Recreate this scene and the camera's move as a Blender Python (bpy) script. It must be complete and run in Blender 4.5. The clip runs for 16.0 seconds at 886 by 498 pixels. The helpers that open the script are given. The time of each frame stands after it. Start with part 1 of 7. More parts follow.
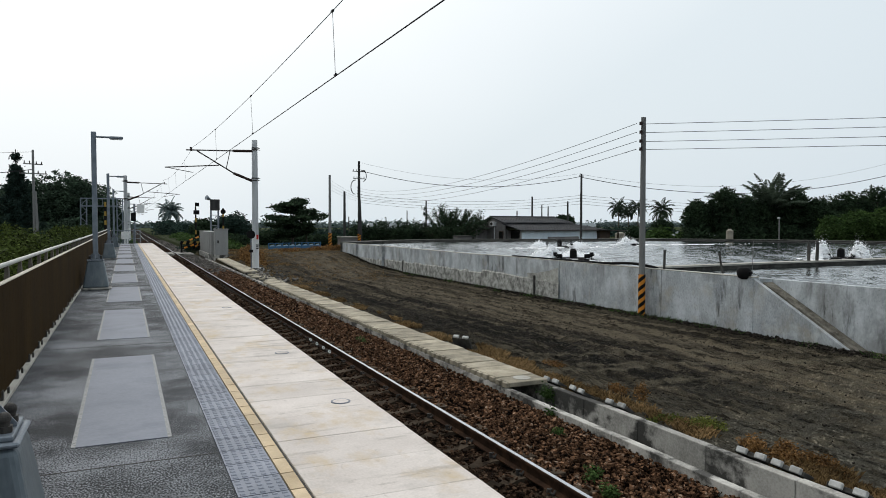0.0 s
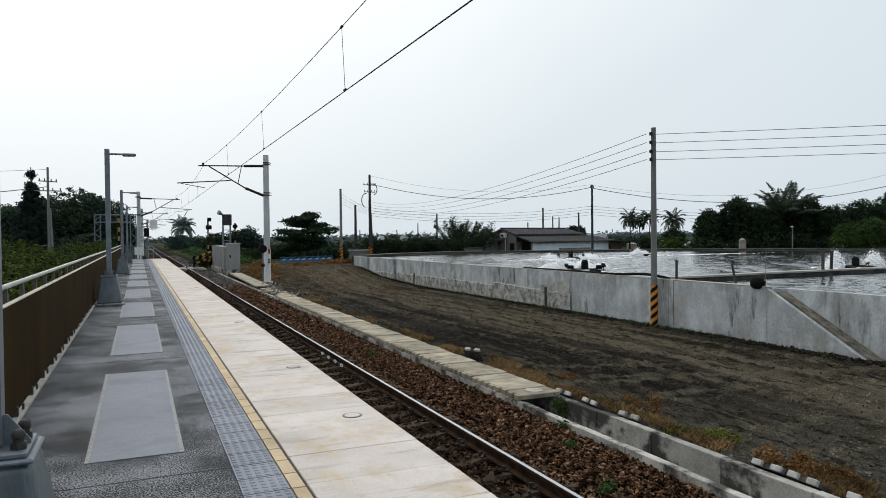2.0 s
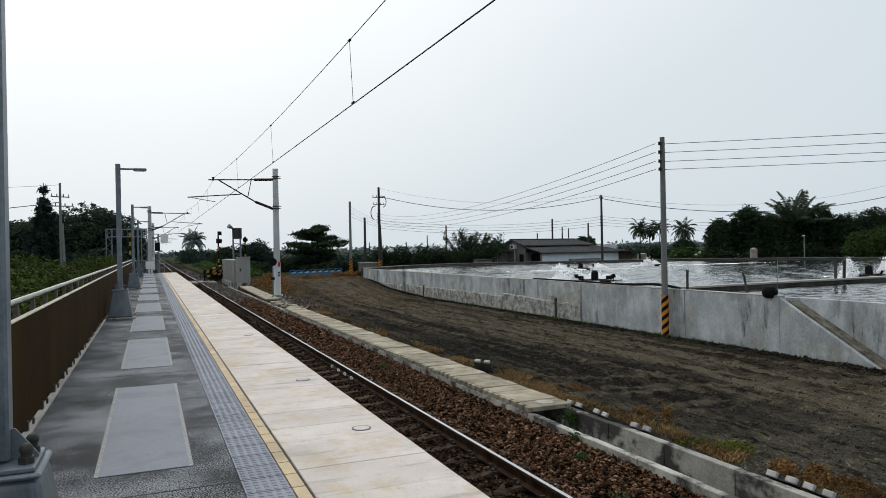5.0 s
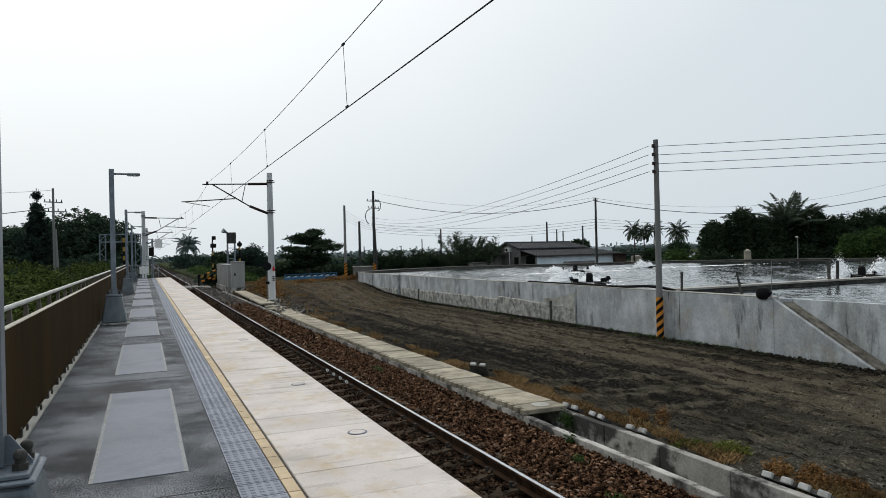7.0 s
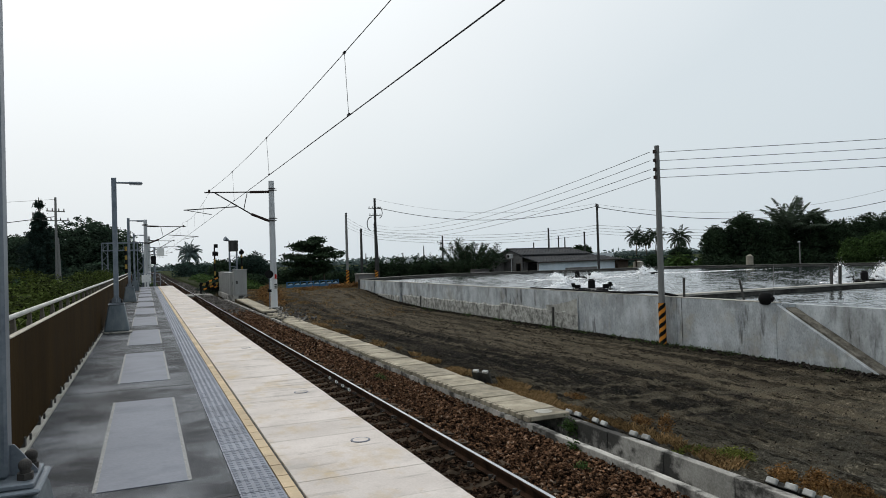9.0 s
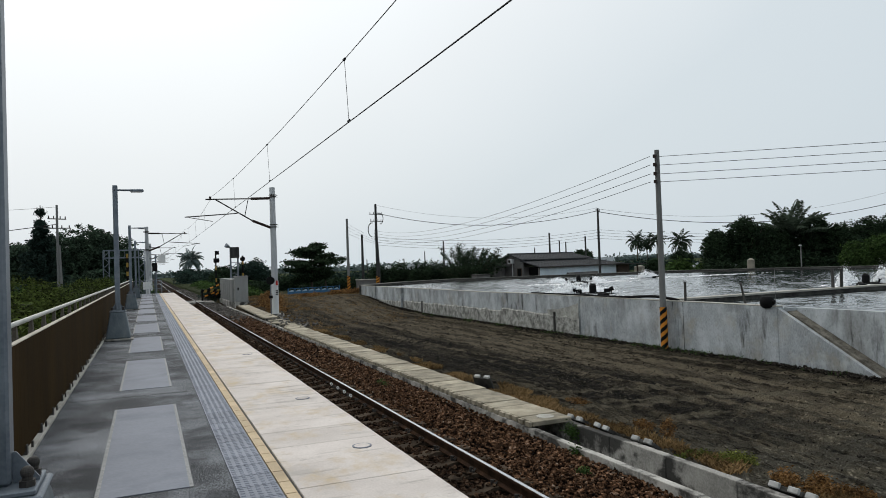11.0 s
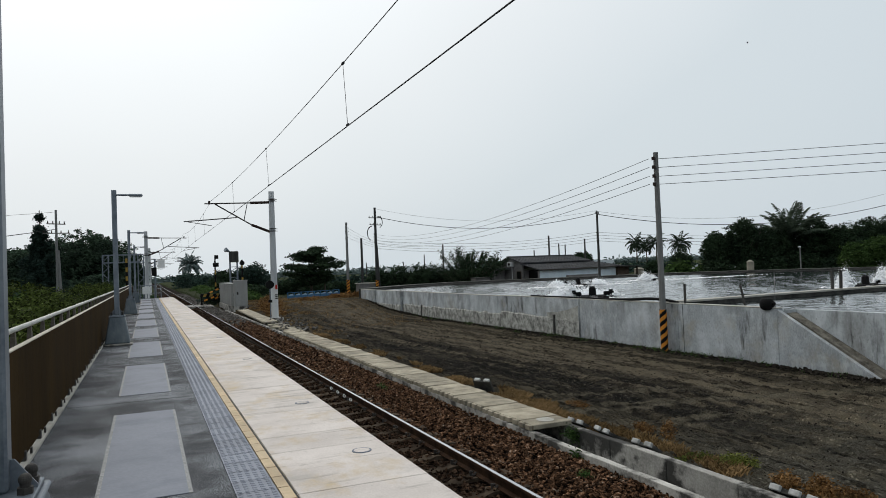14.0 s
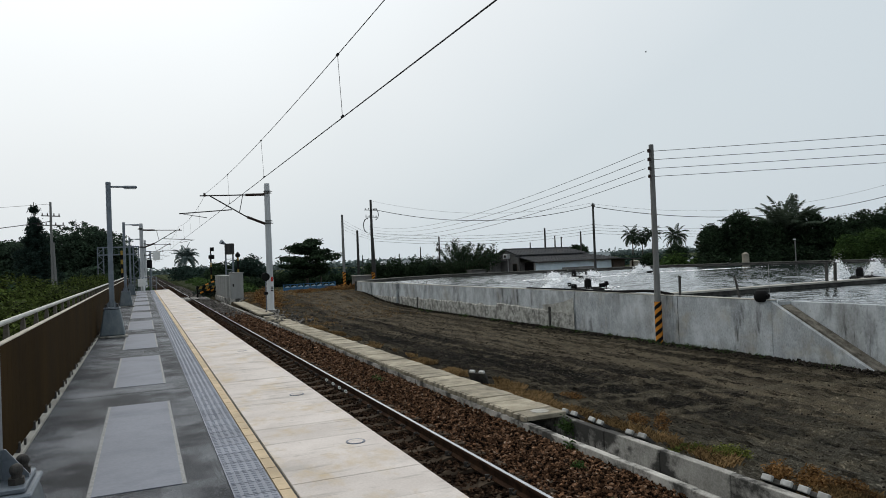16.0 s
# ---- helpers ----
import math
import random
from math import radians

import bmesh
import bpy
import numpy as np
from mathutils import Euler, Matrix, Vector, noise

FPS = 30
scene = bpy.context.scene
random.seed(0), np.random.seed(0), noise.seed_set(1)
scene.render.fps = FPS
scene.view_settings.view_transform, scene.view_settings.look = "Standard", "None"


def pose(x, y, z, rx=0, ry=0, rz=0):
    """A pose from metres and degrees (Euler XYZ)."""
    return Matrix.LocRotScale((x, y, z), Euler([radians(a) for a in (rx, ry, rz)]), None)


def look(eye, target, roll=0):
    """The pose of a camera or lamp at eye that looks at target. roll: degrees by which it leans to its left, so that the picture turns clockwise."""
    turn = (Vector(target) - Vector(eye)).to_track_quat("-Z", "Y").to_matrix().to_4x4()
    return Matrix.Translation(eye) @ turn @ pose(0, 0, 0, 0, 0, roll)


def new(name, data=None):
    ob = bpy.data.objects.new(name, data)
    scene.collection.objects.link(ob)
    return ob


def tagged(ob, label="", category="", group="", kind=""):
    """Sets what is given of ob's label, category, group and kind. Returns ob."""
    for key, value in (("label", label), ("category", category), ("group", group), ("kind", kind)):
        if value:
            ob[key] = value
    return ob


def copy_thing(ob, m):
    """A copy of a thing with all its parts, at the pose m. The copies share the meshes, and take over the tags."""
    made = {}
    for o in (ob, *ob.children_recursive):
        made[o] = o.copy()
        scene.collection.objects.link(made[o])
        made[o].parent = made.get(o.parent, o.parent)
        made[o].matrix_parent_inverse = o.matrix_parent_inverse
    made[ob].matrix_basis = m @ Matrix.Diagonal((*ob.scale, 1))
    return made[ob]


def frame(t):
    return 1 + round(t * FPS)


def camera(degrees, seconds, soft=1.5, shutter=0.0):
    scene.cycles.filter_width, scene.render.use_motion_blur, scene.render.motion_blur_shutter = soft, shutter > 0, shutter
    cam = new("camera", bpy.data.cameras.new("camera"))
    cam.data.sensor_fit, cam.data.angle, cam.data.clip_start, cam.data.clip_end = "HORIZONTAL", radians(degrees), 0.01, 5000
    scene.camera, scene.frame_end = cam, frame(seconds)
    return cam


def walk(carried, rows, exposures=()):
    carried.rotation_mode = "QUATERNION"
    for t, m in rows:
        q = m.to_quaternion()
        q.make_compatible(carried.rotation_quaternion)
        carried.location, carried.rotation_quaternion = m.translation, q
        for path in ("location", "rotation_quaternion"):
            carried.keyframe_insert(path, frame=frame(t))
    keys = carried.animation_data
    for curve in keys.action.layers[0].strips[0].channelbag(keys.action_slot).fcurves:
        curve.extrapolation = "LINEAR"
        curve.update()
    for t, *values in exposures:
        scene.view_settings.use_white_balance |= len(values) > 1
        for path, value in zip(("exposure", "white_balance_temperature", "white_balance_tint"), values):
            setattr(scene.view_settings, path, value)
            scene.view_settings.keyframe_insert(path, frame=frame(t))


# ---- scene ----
cam = camera(64.816, 16.0, soft=0.9)
PATH = [
    (0.0, pose(-0.015, 0.017, 1.615, 87.921, -0.035, -24.472)),
    (0.5, pose(-0.013, 0.013, 1.620, 87.851, 0.332, -24.326)),
    (1.0, pose(-0.017, 0.010, 1.612, 88.340, 0.600, -24.165)),
    (1.5, pose(-0.013, 0.005, 1.616, 88.660, 0.510, -23.874)),
    (2.0, pose(-0.009, 0.002, 1.621, 88.938, 0.569, -23.572)),
    (2.5, pose(-0.005, 0.014, 1.617, 89.290, 1.252, -23.394)),
    (3.0, pose(-0.005, 0.004, 1.614, 89.444, 1.029, -23.124)),
    (3.5, pose(-0.003, 0.002, 1.618, 89.631, 0.962, -22.828)),
    (4.0, pose(0.002, 0.017, 1.613, 89.738, 0.953, -22.613)),
    (6.5, pose(0.008, 0.007, 1.617, 90.153, 1.268, -23.242)),
    (7.0, pose(0.005, 0.010, 1.613, 90.191, 1.371, -23.224)),
    (7.5, pose(0.007, 0.018, 1.611, 90.278, 1.327, -23.177)),
    (8.0, pose(0.007, 0.016, 1.618, 90.264, 1.386, -23.269)),
    (8.5, pose(0.002, 0.011, 1.618, 90.474, 1.519, -23.249)),
    (9.0, pose(-0.003, 0.002, 1.617, 90.753, 1.675, -23.080)),
    (11.5, pose(-0.003, -0.012, 1.616, 91.278, 2.038, -22.984)),
    (12.0, pose(0.003, -0.007, 1.621, 91.421, 2.046, -22.931)),
    (12.5, pose(0.002, -0.015, 1.624, 91.661, 2.157, -22.941)),
    (13.0, pose(0.000, -0.020, 1.617, 91.778, 2.414, -23.051)),
    (13.5, pose(-0.003, -0.025, 1.617, 91.663, 2.239, -22.996)),
    (14.0, pose(0.003, -0.006, 1.621, 91.463, 2.268, -23.027)),
    (14.5, pose(0.010, -0.020, 1.621, 91.545, 2.345, -23.047)),
    (15.0, pose(0.018, -0.022, 1.609, 91.213, 3.193, -23.882)),
    (15.5, pose(0.021, -0.013, 1.609, 90.881, 2.762, -23.379)),
    (16.0, pose(0.023, -0.017, 1.614, 90.823, 2.255, -23.334)),
]
walk(cam, PATH, [(0.0, 0.0), (2.0, -0.04), (4.0, -0.09), (8.0, -0.14), (12.5, -0.19), (16.0, -0.22)])

# ---- light ----
SUN_AZ, SUN_EL = radians(-14), radians(54)
world = bpy.data.worlds.new("overcast_sky")
scene.world = world
world.use_nodes = True
wn, wl = world.node_tree.nodes, world.node_tree.links
wn.clear()


def wnode(kind, **kw):
    n = wn.new(kind)
    for k, v in kw.items():
        n.inputs[k].default_value = v
    return n


w_out = wn.new("ShaderNodeOutputWorld")
w_bg = wnode("ShaderNodeBackground", Strength=1.0)
sky = wn.new("ShaderNodeTexSky")
sky.sky_type = "NISHITA"
sky.sun_disc = False
sky.sun_elevation, sky.sun_rotation = SUN_EL, SUN_AZ
sky.dust_density, sky.air_density = 6.0, 1.5
w_tc = wn.new("ShaderNodeTexCoord")
w_sep = wn.new("ShaderNodeSeparateXYZ")
wl.new(w_tc.outputs["Generated"], w_sep.inputs[0])
# overcast veil: paler towards the hidden sun, slightly bluer away from it
w_dot = wn.new("ShaderNodeVectorMath")
w_dot.operation = "DOT_PRODUCT"
w_dot.inputs[1].default_value = (math.sin(SUN_AZ) * math.cos(SUN_EL), math.cos(SUN_AZ) * math.cos(SUN_EL), math.sin(SUN_EL))
wl.new(w_tc.outputs["Generated"], w_dot.inputs[0])
w_noise = wnode("ShaderNodeTexNoise", Scale=1.6, Detail=3.0, Roughness=0.45)
wl.new(w_tc.outputs["Generated"], w_noise.inputs["Vector"])
w_mix = wn.new("ShaderNodeMath")
w_mix.operation = "MULTIPLY_ADD"
w_mix.inputs[1].default_value = 0.14
wl.new(w_noise.outputs["Fac"], w_mix.inputs[0])
wl.new(w_dot.outputs["Value"], w_mix.inputs[2])
w_ramp = wn.new("ShaderNodeValToRGB")
wl.new(w_mix.outputs[0], w_ramp.inputs[0])
ramp = w_ramp.color_ramp
ramp.elements[0].position, ramp.elements[0].color = 0.0, (0.612, 0.695, 0.765, 1)
ramp.elements[1].position, ramp.elements[1].color = 1.0, (1.31, 1.36, 1.38, 1)
for p, c in ((0.3, (0.718, 0.805, 0.868, 1)), (0.58, (0.785, 0.865, 0.915, 1)), (0.765, (0.98, 1.03, 1.06, 1))):
    e = ramp.elements.new(p)
    e.color = c
w_sky = wn.new("ShaderNodeMix")
w_sky.data_type = "RGBA"
w_sky.inputs["Factor"].default_value = 0.93
w_scale = wn.new("ShaderNodeVectorMath")
w_scale.operation = "SCALE"
w_scale.inputs["Scale"].default_value = 0.12
wl.new(sky.outputs[0], w_scale.inputs[0])
wl.new(w_scale.outputs[0], w_sky.inputs["A"])
wl.new(w_ramp.outputs[0], w_sky.inputs["B"])
wl.new(w_sky.outputs["Result"], w_bg.inputs["Color"])
wl.new(w_bg.outputs[0], w_out.inputs[0])
sun = new("sun", bpy.data.lights.new("sun", "SUN"))
sun.data.energy, sun.data.angle, sun.data.color = 0.75, radians(25), (1.0, 0.96, 0.9)
sun.matrix_world = look((math.sin(SUN_AZ) * 30, math.cos(SUN_AZ) * 30, 30 * math.tan(SUN_EL)), (0, 0, 0))
scene.view_settings.exposure = 0.0

# ---- materials ----


def material(name, dark, light, scale=4.0, rough=0.8, metal=0.0, bump=0.3, fine=60.0, stain=None, stain_scale=0.6, stain_amount=0.5,
             stretch=(1, 1, 1), vary=0.0, island=0.0, spec=0.25, depth=0.01, lo=0.5, hi=0.95, grain=0.45, stain_lo=0.48, stain_hi=0.68):
    """A weathered surface: two colours in coarse and fine noise, a stain colour in larger patches, and relief."""
    m = bpy.data.materials.new(name)
    m.use_nodes = True
    n, l = m.node_tree.nodes, m.node_tree.links
    b = n["Principled BSDF"]
    b.inputs["Metallic"].default_value = metal
    b.inputs["Specular IOR Level"].default_value = spec
    tc, mp = n.new("ShaderNodeTexCoord"), n.new("ShaderNodeMapping")
    mp.inputs["Scale"].default_value = stretch
    geo = n.new("ShaderNodeNewGeometry")
    l.new(geo.outputs["Position"], mp.inputs["Vector"])
    a, f = n.new("ShaderNodeTexNoise"), n.new("ShaderNodeTexNoise")
    a.inputs["Scale"].default_value, a.inputs["Detail"].default_value, a.inputs["Roughness"].default_value = scale, 6, 0.6
    f.inputs["Scale"].default_value, f.inputs["Detail"].default_value = fine, 4
    l.new(mp.outputs[0], a.inputs["Vector"])
    l.new(mp.outputs[0], f.inputs["Vector"])
    add = n.new("ShaderNodeMath")
    add.operation = "MULTIPLY_ADD"
    add.inputs[1].default_value = grain
    l.new(f.outputs["Fac"], add.inputs[0])
    l.new(a.outputs["Fac"], add.inputs[2])
    even = n.new("ShaderNodeMath")
    even.operation = "DIVIDE"
    even.inputs[1].default_value = 1 + grain
    l.new(add.outputs[0], even.inputs[0])
    add, lo, hi = even, lo / (1 + grain), hi / (1 + grain)
    r = n.new("ShaderNodeValToRGB")
    r.color_ramp.elements[0].position, r.color_ramp.elements[0].color = lo, (*dark, 1)
    r.color_ramp.elements[1].position, r.color_ramp.elements[1].color = hi, (*light, 1)
    l.new(add.outputs[0], r.inputs[0])
    colour = r.outputs[0]
    if stain:
        s, sr, mx = n.new("ShaderNodeTexNoise"), n.new("ShaderNodeValToRGB"), n.new("ShaderNodeMix")
        s.inputs["Scale"].default_value, s.inputs["Detail"].default_value, s.inputs["Roughness"].default_value = stain_scale, 8, 0.65
        l.new(mp.outputs[0], s.inputs["Vector"])
        sr.color_ramp.elements[0].position, sr.color_ramp.elements[1].position = stain_lo, stain_hi
        sr.color_ramp.elements[1].color = (stain_amount,) * 3 + (1,)
        l.new(s.outputs["Fac"], sr.inputs[0])
        mx.data_type = "RGBA"
        l.new(sr.outputs[0], mx.inputs["Factor"])
        l.new(colour, mx.inputs["A"])
        mx.inputs["B"].default_value = (*stain, 1)
        colour = mx.outputs["Result"]
    if vary or island:
        hs, mr = n.new("ShaderNodeHueSaturation"), n.new("ShaderNodeMapRange")
        amount = vary or island
        mr.inputs["To Min"].default_value, mr.inputs["To Max"].default_value = 1 - amount, 1 + amount
        if vary:
            oi = n.new("ShaderNodeObjectInfo")
            l.new(oi.outputs["Random"], mr.inputs["Value"])
        else:
            l.new(geo.outputs["Random Per Island"], mr.inputs["Value"])
        l.new(mr.outputs[0], hs.inputs["Value"])
        l.new(colour, hs.inputs["Color"])
        colour = hs.outputs[0]
    l.new(colour, b.inputs["Base Color"])
    rr = n.new("ShaderNodeMapRange")
    rr.inputs["To Min"].default_value, rr.inputs["To Max"].default_value = max(0.02, rough - 0.12), min(1, rough + 0.12)
    l.new(a.outputs["Fac"], rr.inputs["Value"])
    l.new(rr.outputs[0], b.inputs["Roughness"])
    if bump:
        bp = n.new("ShaderNodeBump")
        bp.inputs["Strength"].default_value, bp.inputs["Distance"].default_value = bump, depth
        l.new(add.outputs[0], bp.inputs["Height"])
        l.new(bp.outputs[0], b.inputs["Normal"])
    return m


def plain(name, colour, rough=0.5, metal=0.0):
    return material(name, tuple(c * 0.85 for c in colour), tuple(min(1, c * 1.12) for c in colour), 6, rough, metal, 0.08, 80, spec=0.1)


def slab_material():
    """Cream cast edge slabs: fine mottling, ochre blooms towards the track and grey smears along the joints."""
    m = material("edge_slab", (0.50, 0.445, 0.405), (0.665, 0.605, 0.56), 1.4, 0.8, bump=0.2, fine=55, stain=(0.33, 0.305, 0.275), stain_scale=1.0, stain_amount=0.75, vary=0.05, lo=0.48, hi=0.9, stain_lo=0.53, stain_hi=0.70)
    n, l = m.node_tree.nodes, m.node_tree.links
    b = n["Principled BSDF"]
    colour = b.inputs["Base Color"].links[0].from_socket
    geo = n.new("ShaderNodeNewGeometry")
    for scale, stretch, lo, hi, amount, tone in ((1.7, (1.3, 0.8, 1), 0.52, 0.68, 0.7, (0.50, 0.38, 0.22)), (2.6, (0.35, 2.6, 1), 0.56, 0.69, 0.7, (0.24, 0.215, 0.185)), (9.0, (1, 1, 1), 0.60, 0.68, 0.35, (0.30, 0.265, 0.23))):
        mp, t, r, x = n.new("ShaderNodeMapping"), n.new("ShaderNodeTexNoise"), n.new("ShaderNodeMapRange"), n.new("ShaderNodeMix")
        mp.inputs["Scale"].default_value = stretch
        t.inputs["Scale"].default_value, t.inputs["Detail"].default_value, t.inputs["Roughness"].default_value = scale, 7, 0.65
        r.inputs["From Min"].default_value, r.inputs["From Max"].default_value, r.inputs["To Max"].default_value = lo, hi, amount
        x.data_type = "RGBA"
        l.new(geo.outputs["Position"], mp.inputs[0])
        l.new(mp.outputs[0], t.inputs["Vector"])
        l.new(t.outputs["Fac"], r.inputs["Value"])
        l.new(r.outputs[0], x.inputs["Factor"])
        l.new(colour, x.inputs["A"])
        x.inputs["B"].default_value = (*tone, 1)
        colour = x.outputs["Result"]
    l.new(colour, b.inputs["Base Color"])
    return m


M_ASPHALT = material("platform_paving", (0.010, 0.0112, 0.0133), (0.265, 0.277, 0.297), 0.9, 0.75, bump=0.6, fine=80, stain=(0.013, 0.0145, 0.017), stain_scale=1.1, stain_amount=0.75, depth=0.008, lo=1.60, hi=1.84, grain=2.4, spec=0.15, stain_lo=0.46, stain_hi=0.62)
M_PATCH = material("grey_cover", (0.145, 0.157, 0.19), (0.21, 0.224, 0.262), 0.8, 0.55, bump=0.12, fine=40, stain=(0.108, 0.118, 0.145), stain_scale=1.8, stain_amount=0.6, stretch=(0.8, 1.0, 1), vary=0.06)
M_PATCH_EDGE = material("pale_sealant", (0.18, 0.18, 0.178), (0.40, 0.40, 0.39), 30, 0.85, fine=90)
M_TACTILE = material("grey_tactile", (0.15, 0.165, 0.20), (0.25, 0.265, 0.31), 3, 0.45, bump=0.15, fine=150, vary=0.12)
M_YELLOW = material("yellow_tile", (0.47, 0.355, 0.215), (0.64, 0.505, 0.34), 3, 0.7, bump=0.15, fine=120, stain=(0.33, 0.26, 0.18), stain_scale=2.5, stain_amount=0.5, vary=0.12)
M_SLAB = slab_material()
M_JOINT = material("dark_joint", (0.04, 0.038, 0.035), (0.1, 0.095, 0.09), 8, 0.9, fine=60)
M_BROWN = material("brown_panel", (0.022, 0.0133, 0.0047), (0.046, 0.0278, 0.0104), 1.5, 0.8, bump=0.1, fine=70, stain=(0.011, 0.0068, 0.0028), stain_scale=0.8, stretch=(1, 1, 0.3), spec=0.02)
M_CREAM = material("cream_steel", (0.42, 0.38, 0.30), (0.62, 0.57, 0.47), 4, 0.55, bump=0.15, fine=60, stain=(0.2, 0.17, 0.13), stain_scale=2.5, stain_amount=0.5)
M_RAILPIPE = material("handrail_pipe", (0.42, 0.42, 0.39), (0.58, 0.58, 0.54), 4, 0.4, metal=0.4, bump=0.05, fine=60)
M_DARKSTEEL = material("dark_bracket", (0.02, 0.018, 0.016), (0.06, 0.055, 0.05), 8, 0.6, fine=60)
M_BRACKET = material("worn_bracket", (0.035, 0.029, 0.022), (0.10, 0.086, 0.066), 8, 0.7, fine=60)
M_GALV = material("galvanised_steel", (0.10, 0.12, 0.145), (0.195, 0.222, 0.25), 5, 0.45, metal=0.35, bump=0.08, fine=50, stain=(0.22, 0.245, 0.265), stain_scale=3, stain_amount=0.4)
M_PLINTH = material("plinth_steel", (0.075, 0.095, 0.11), (0.15, 0.175, 0.19), 3, 0.5, metal=0.3, bump=0.15, fine=50, stain=(0.24, 0.26, 0.26), stain_scale=2.4, stain_amount=0.5, stretch=(1, 1, 0.4))
M_RAILTOP = material("polished_rail", (0.42, 0.43, 0.45), (0.6, 0.61, 0.63), 3, 0.22, metal=1.0, bump=0.03, fine=80)
M_RUST = material("rusty_rail", (0.016, 0.0095, 0.006), (0.05, 0.028, 0.018), 6, 0.9, bump=0.3, fine=80, stain=(0.07, 0.038, 0.02), stain_scale=3, spec=0.05)
M_SLEEPER = material("sleeper_concrete", (0.028, 0.020, 0.014), (0.10, 0.076, 0.055), 3, 0.95, bump=0.4, fine=60, stain=(0.022, 0.015, 0.010), stain_scale=2.5, stain_amount=0.8, vary=0.3, spec=0.05)
M_BALLAST = material("ballast_stone", (0.009, 0.0048, 0.0028), (0.185, 0.099, 0.056), 9, 0.95, bump=0.5, fine=50, stain=(0.30, 0.26, 0.21), stain_scale=9, stain_amount=0.7, island=0.95, spec=0.03, lo=0.58, hi=0.92, stain_lo=0.58, stain_hi=0.67)
M_DARKBALLAST = material("dark_ballast", (0.008, 0.0045, 0.003), (0.06, 0.034, 0.021), 7, 0.95, bump=0.4, fine=50, stain=(0.10, 0.075, 0.05), stain_scale=12, stain_amount=0.5, island=0.8, spec=0.04, lo=0.56, hi=0.9)
M_GREYBALLAST = material("grey_ballast", (0.04, 0.036, 0.032), (0.17, 0.155, 0.14), 6, 0.95, bump=0.4, fine=50, island=0.7, spec=0.03)
# near black: shadow in the gaps between stones is painted into the bed
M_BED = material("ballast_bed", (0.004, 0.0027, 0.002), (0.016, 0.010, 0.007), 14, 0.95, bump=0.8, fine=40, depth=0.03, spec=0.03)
M_CONC = material("trough_concrete", (0.20, 0.192, 0.172), (0.46, 0.44, 0.40), 2.2, 0.9, bump=0.35, fine=45, stain=(0.024, 0.023, 0.021), stain_scale=2.0, stain_amount=0.9, stretch=(1, 0.8, 0.9), vary=0.15, lo=0.52, hi=0.88, stain_lo=0.48, stain_hi=0.58)
M_LID = material("trough_lid", (0.22, 0.19, 0.138), (0.45, 0.40, 0.305), 2.5, 0.9, bump=0.3, fine=50, stain=(0.12, 0.108, 0.08), stain_scale=2.2, stain_amount=0.65, vary=0.2)
M_WHITE = material("white_paint", (0.58, 0.59, 0.59), (0.78, 0.79, 0.79), 3, 0.55, bump=0.08, fine=60, stain=(0.42, 0.42, 0.41), stain_scale=1.5, stain_amount=0.45, stretch=(1, 1, 0.25))
M_MAST = material("mast_concrete", (0.36, 0.375, 0.385), (0.52, 0.535, 0.54), 3, 0.7, bump=0.1, fine=60, stain=(0.28, 0.29, 0.29), stain_scale=1.2, stain_amount=0.5, stretch=(1, 1, 0.2))
M_POLE = material("pole_concrete", (0.115, 0.115, 0.11), (0.24, 0.24, 0.23), 4, 0.9, bump=0.2, fine=50, stain=(0.07, 0.07, 0.068), stain_scale=2, stain_amount=0.6, stretch=(1, 1, 0.2))
M_BLACK = plain("black_paint", (0.008, 0.008, 0.008), 0.7)
M_HAZARD = plain("hazard_orange", (0.62, 0.24, 0.035), 0.6)
M_WIRE = plain("wire", (0.022, 0.022, 0.024), 0.5, 0.3)
M_INSUL = plain("insulator", (0.035, 0.022, 0.018), 0.3)
M_CABINET = material("cabinet_steel", (0.25, 0.25, 0.24), (0.36, 0.36, 0.345), 3, 0.5, metal=0.1, bump=0.06, fine=40, stain=(0.16, 0.155, 0.145), stain_scale=1.5, stretch=(1, 1, 0.4))
M_RED = plain("red_paint", (0.45, 0.04, 0.03), 0.5)
M_BLUE = plain("blue_paint", (0.055, 0.14, 0.25), 0.7)
M_PALEBLUE = plain("pale_blue", (0.30, 0.42, 0.50), 0.6)
M_PALEWALL = material("pale_blue_plaster", (0.60, 0.70, 0.75), (0.74, 0.83, 0.87), 0.8, 0.8, bump=0.1, fine=20, stain=(0.48, 0.53, 0.55), stain_scale=0.7, stain_amount=0.4, stretch=(1, 1, 0.4))
# bank top, kept lighter than the sides that have shade in their colour
M_BANKTOP = material("worn_bank_top", (0.07, 0.068, 0.06), (0.19, 0.185, 0.165), 1.3, 0.95, bump=0.4, fine=12, stain=(0.04, 0.04, 0.036), stain_scale=0.8, stain_amount=0.7)
M_ROOF = material("roof_sheet", (0.030, 0.031, 0.034), (0.062, 0.064, 0.069), 1.5, 0.6, bump=0.2, fine=30, stain=(0.075, 0.07, 0.064), stain_scale=0.5, spec=0.2)
M_BLOCKWALL = material("grey_blockwork", (0.12, 0.115, 0.11), (0.24, 0.23, 0.22), 1.5, 0.9, bump=0.3, fine=20, stain=(0.07, 0.065, 0.06), stain_scale=0.7)
M_BROWNWALL = material("brown_boards", (0.035, 0.026, 0.018), (0.085, 0.06, 0.042), 2, 0.8, fine=20)
M_BARK = material("bark", (0.04, 0.033, 0.025), (0.13, 0.11, 0.085), 5, 0.95, bump=0.6, fine=20, stretch=(1, 1, 0.3), depth=0.03)
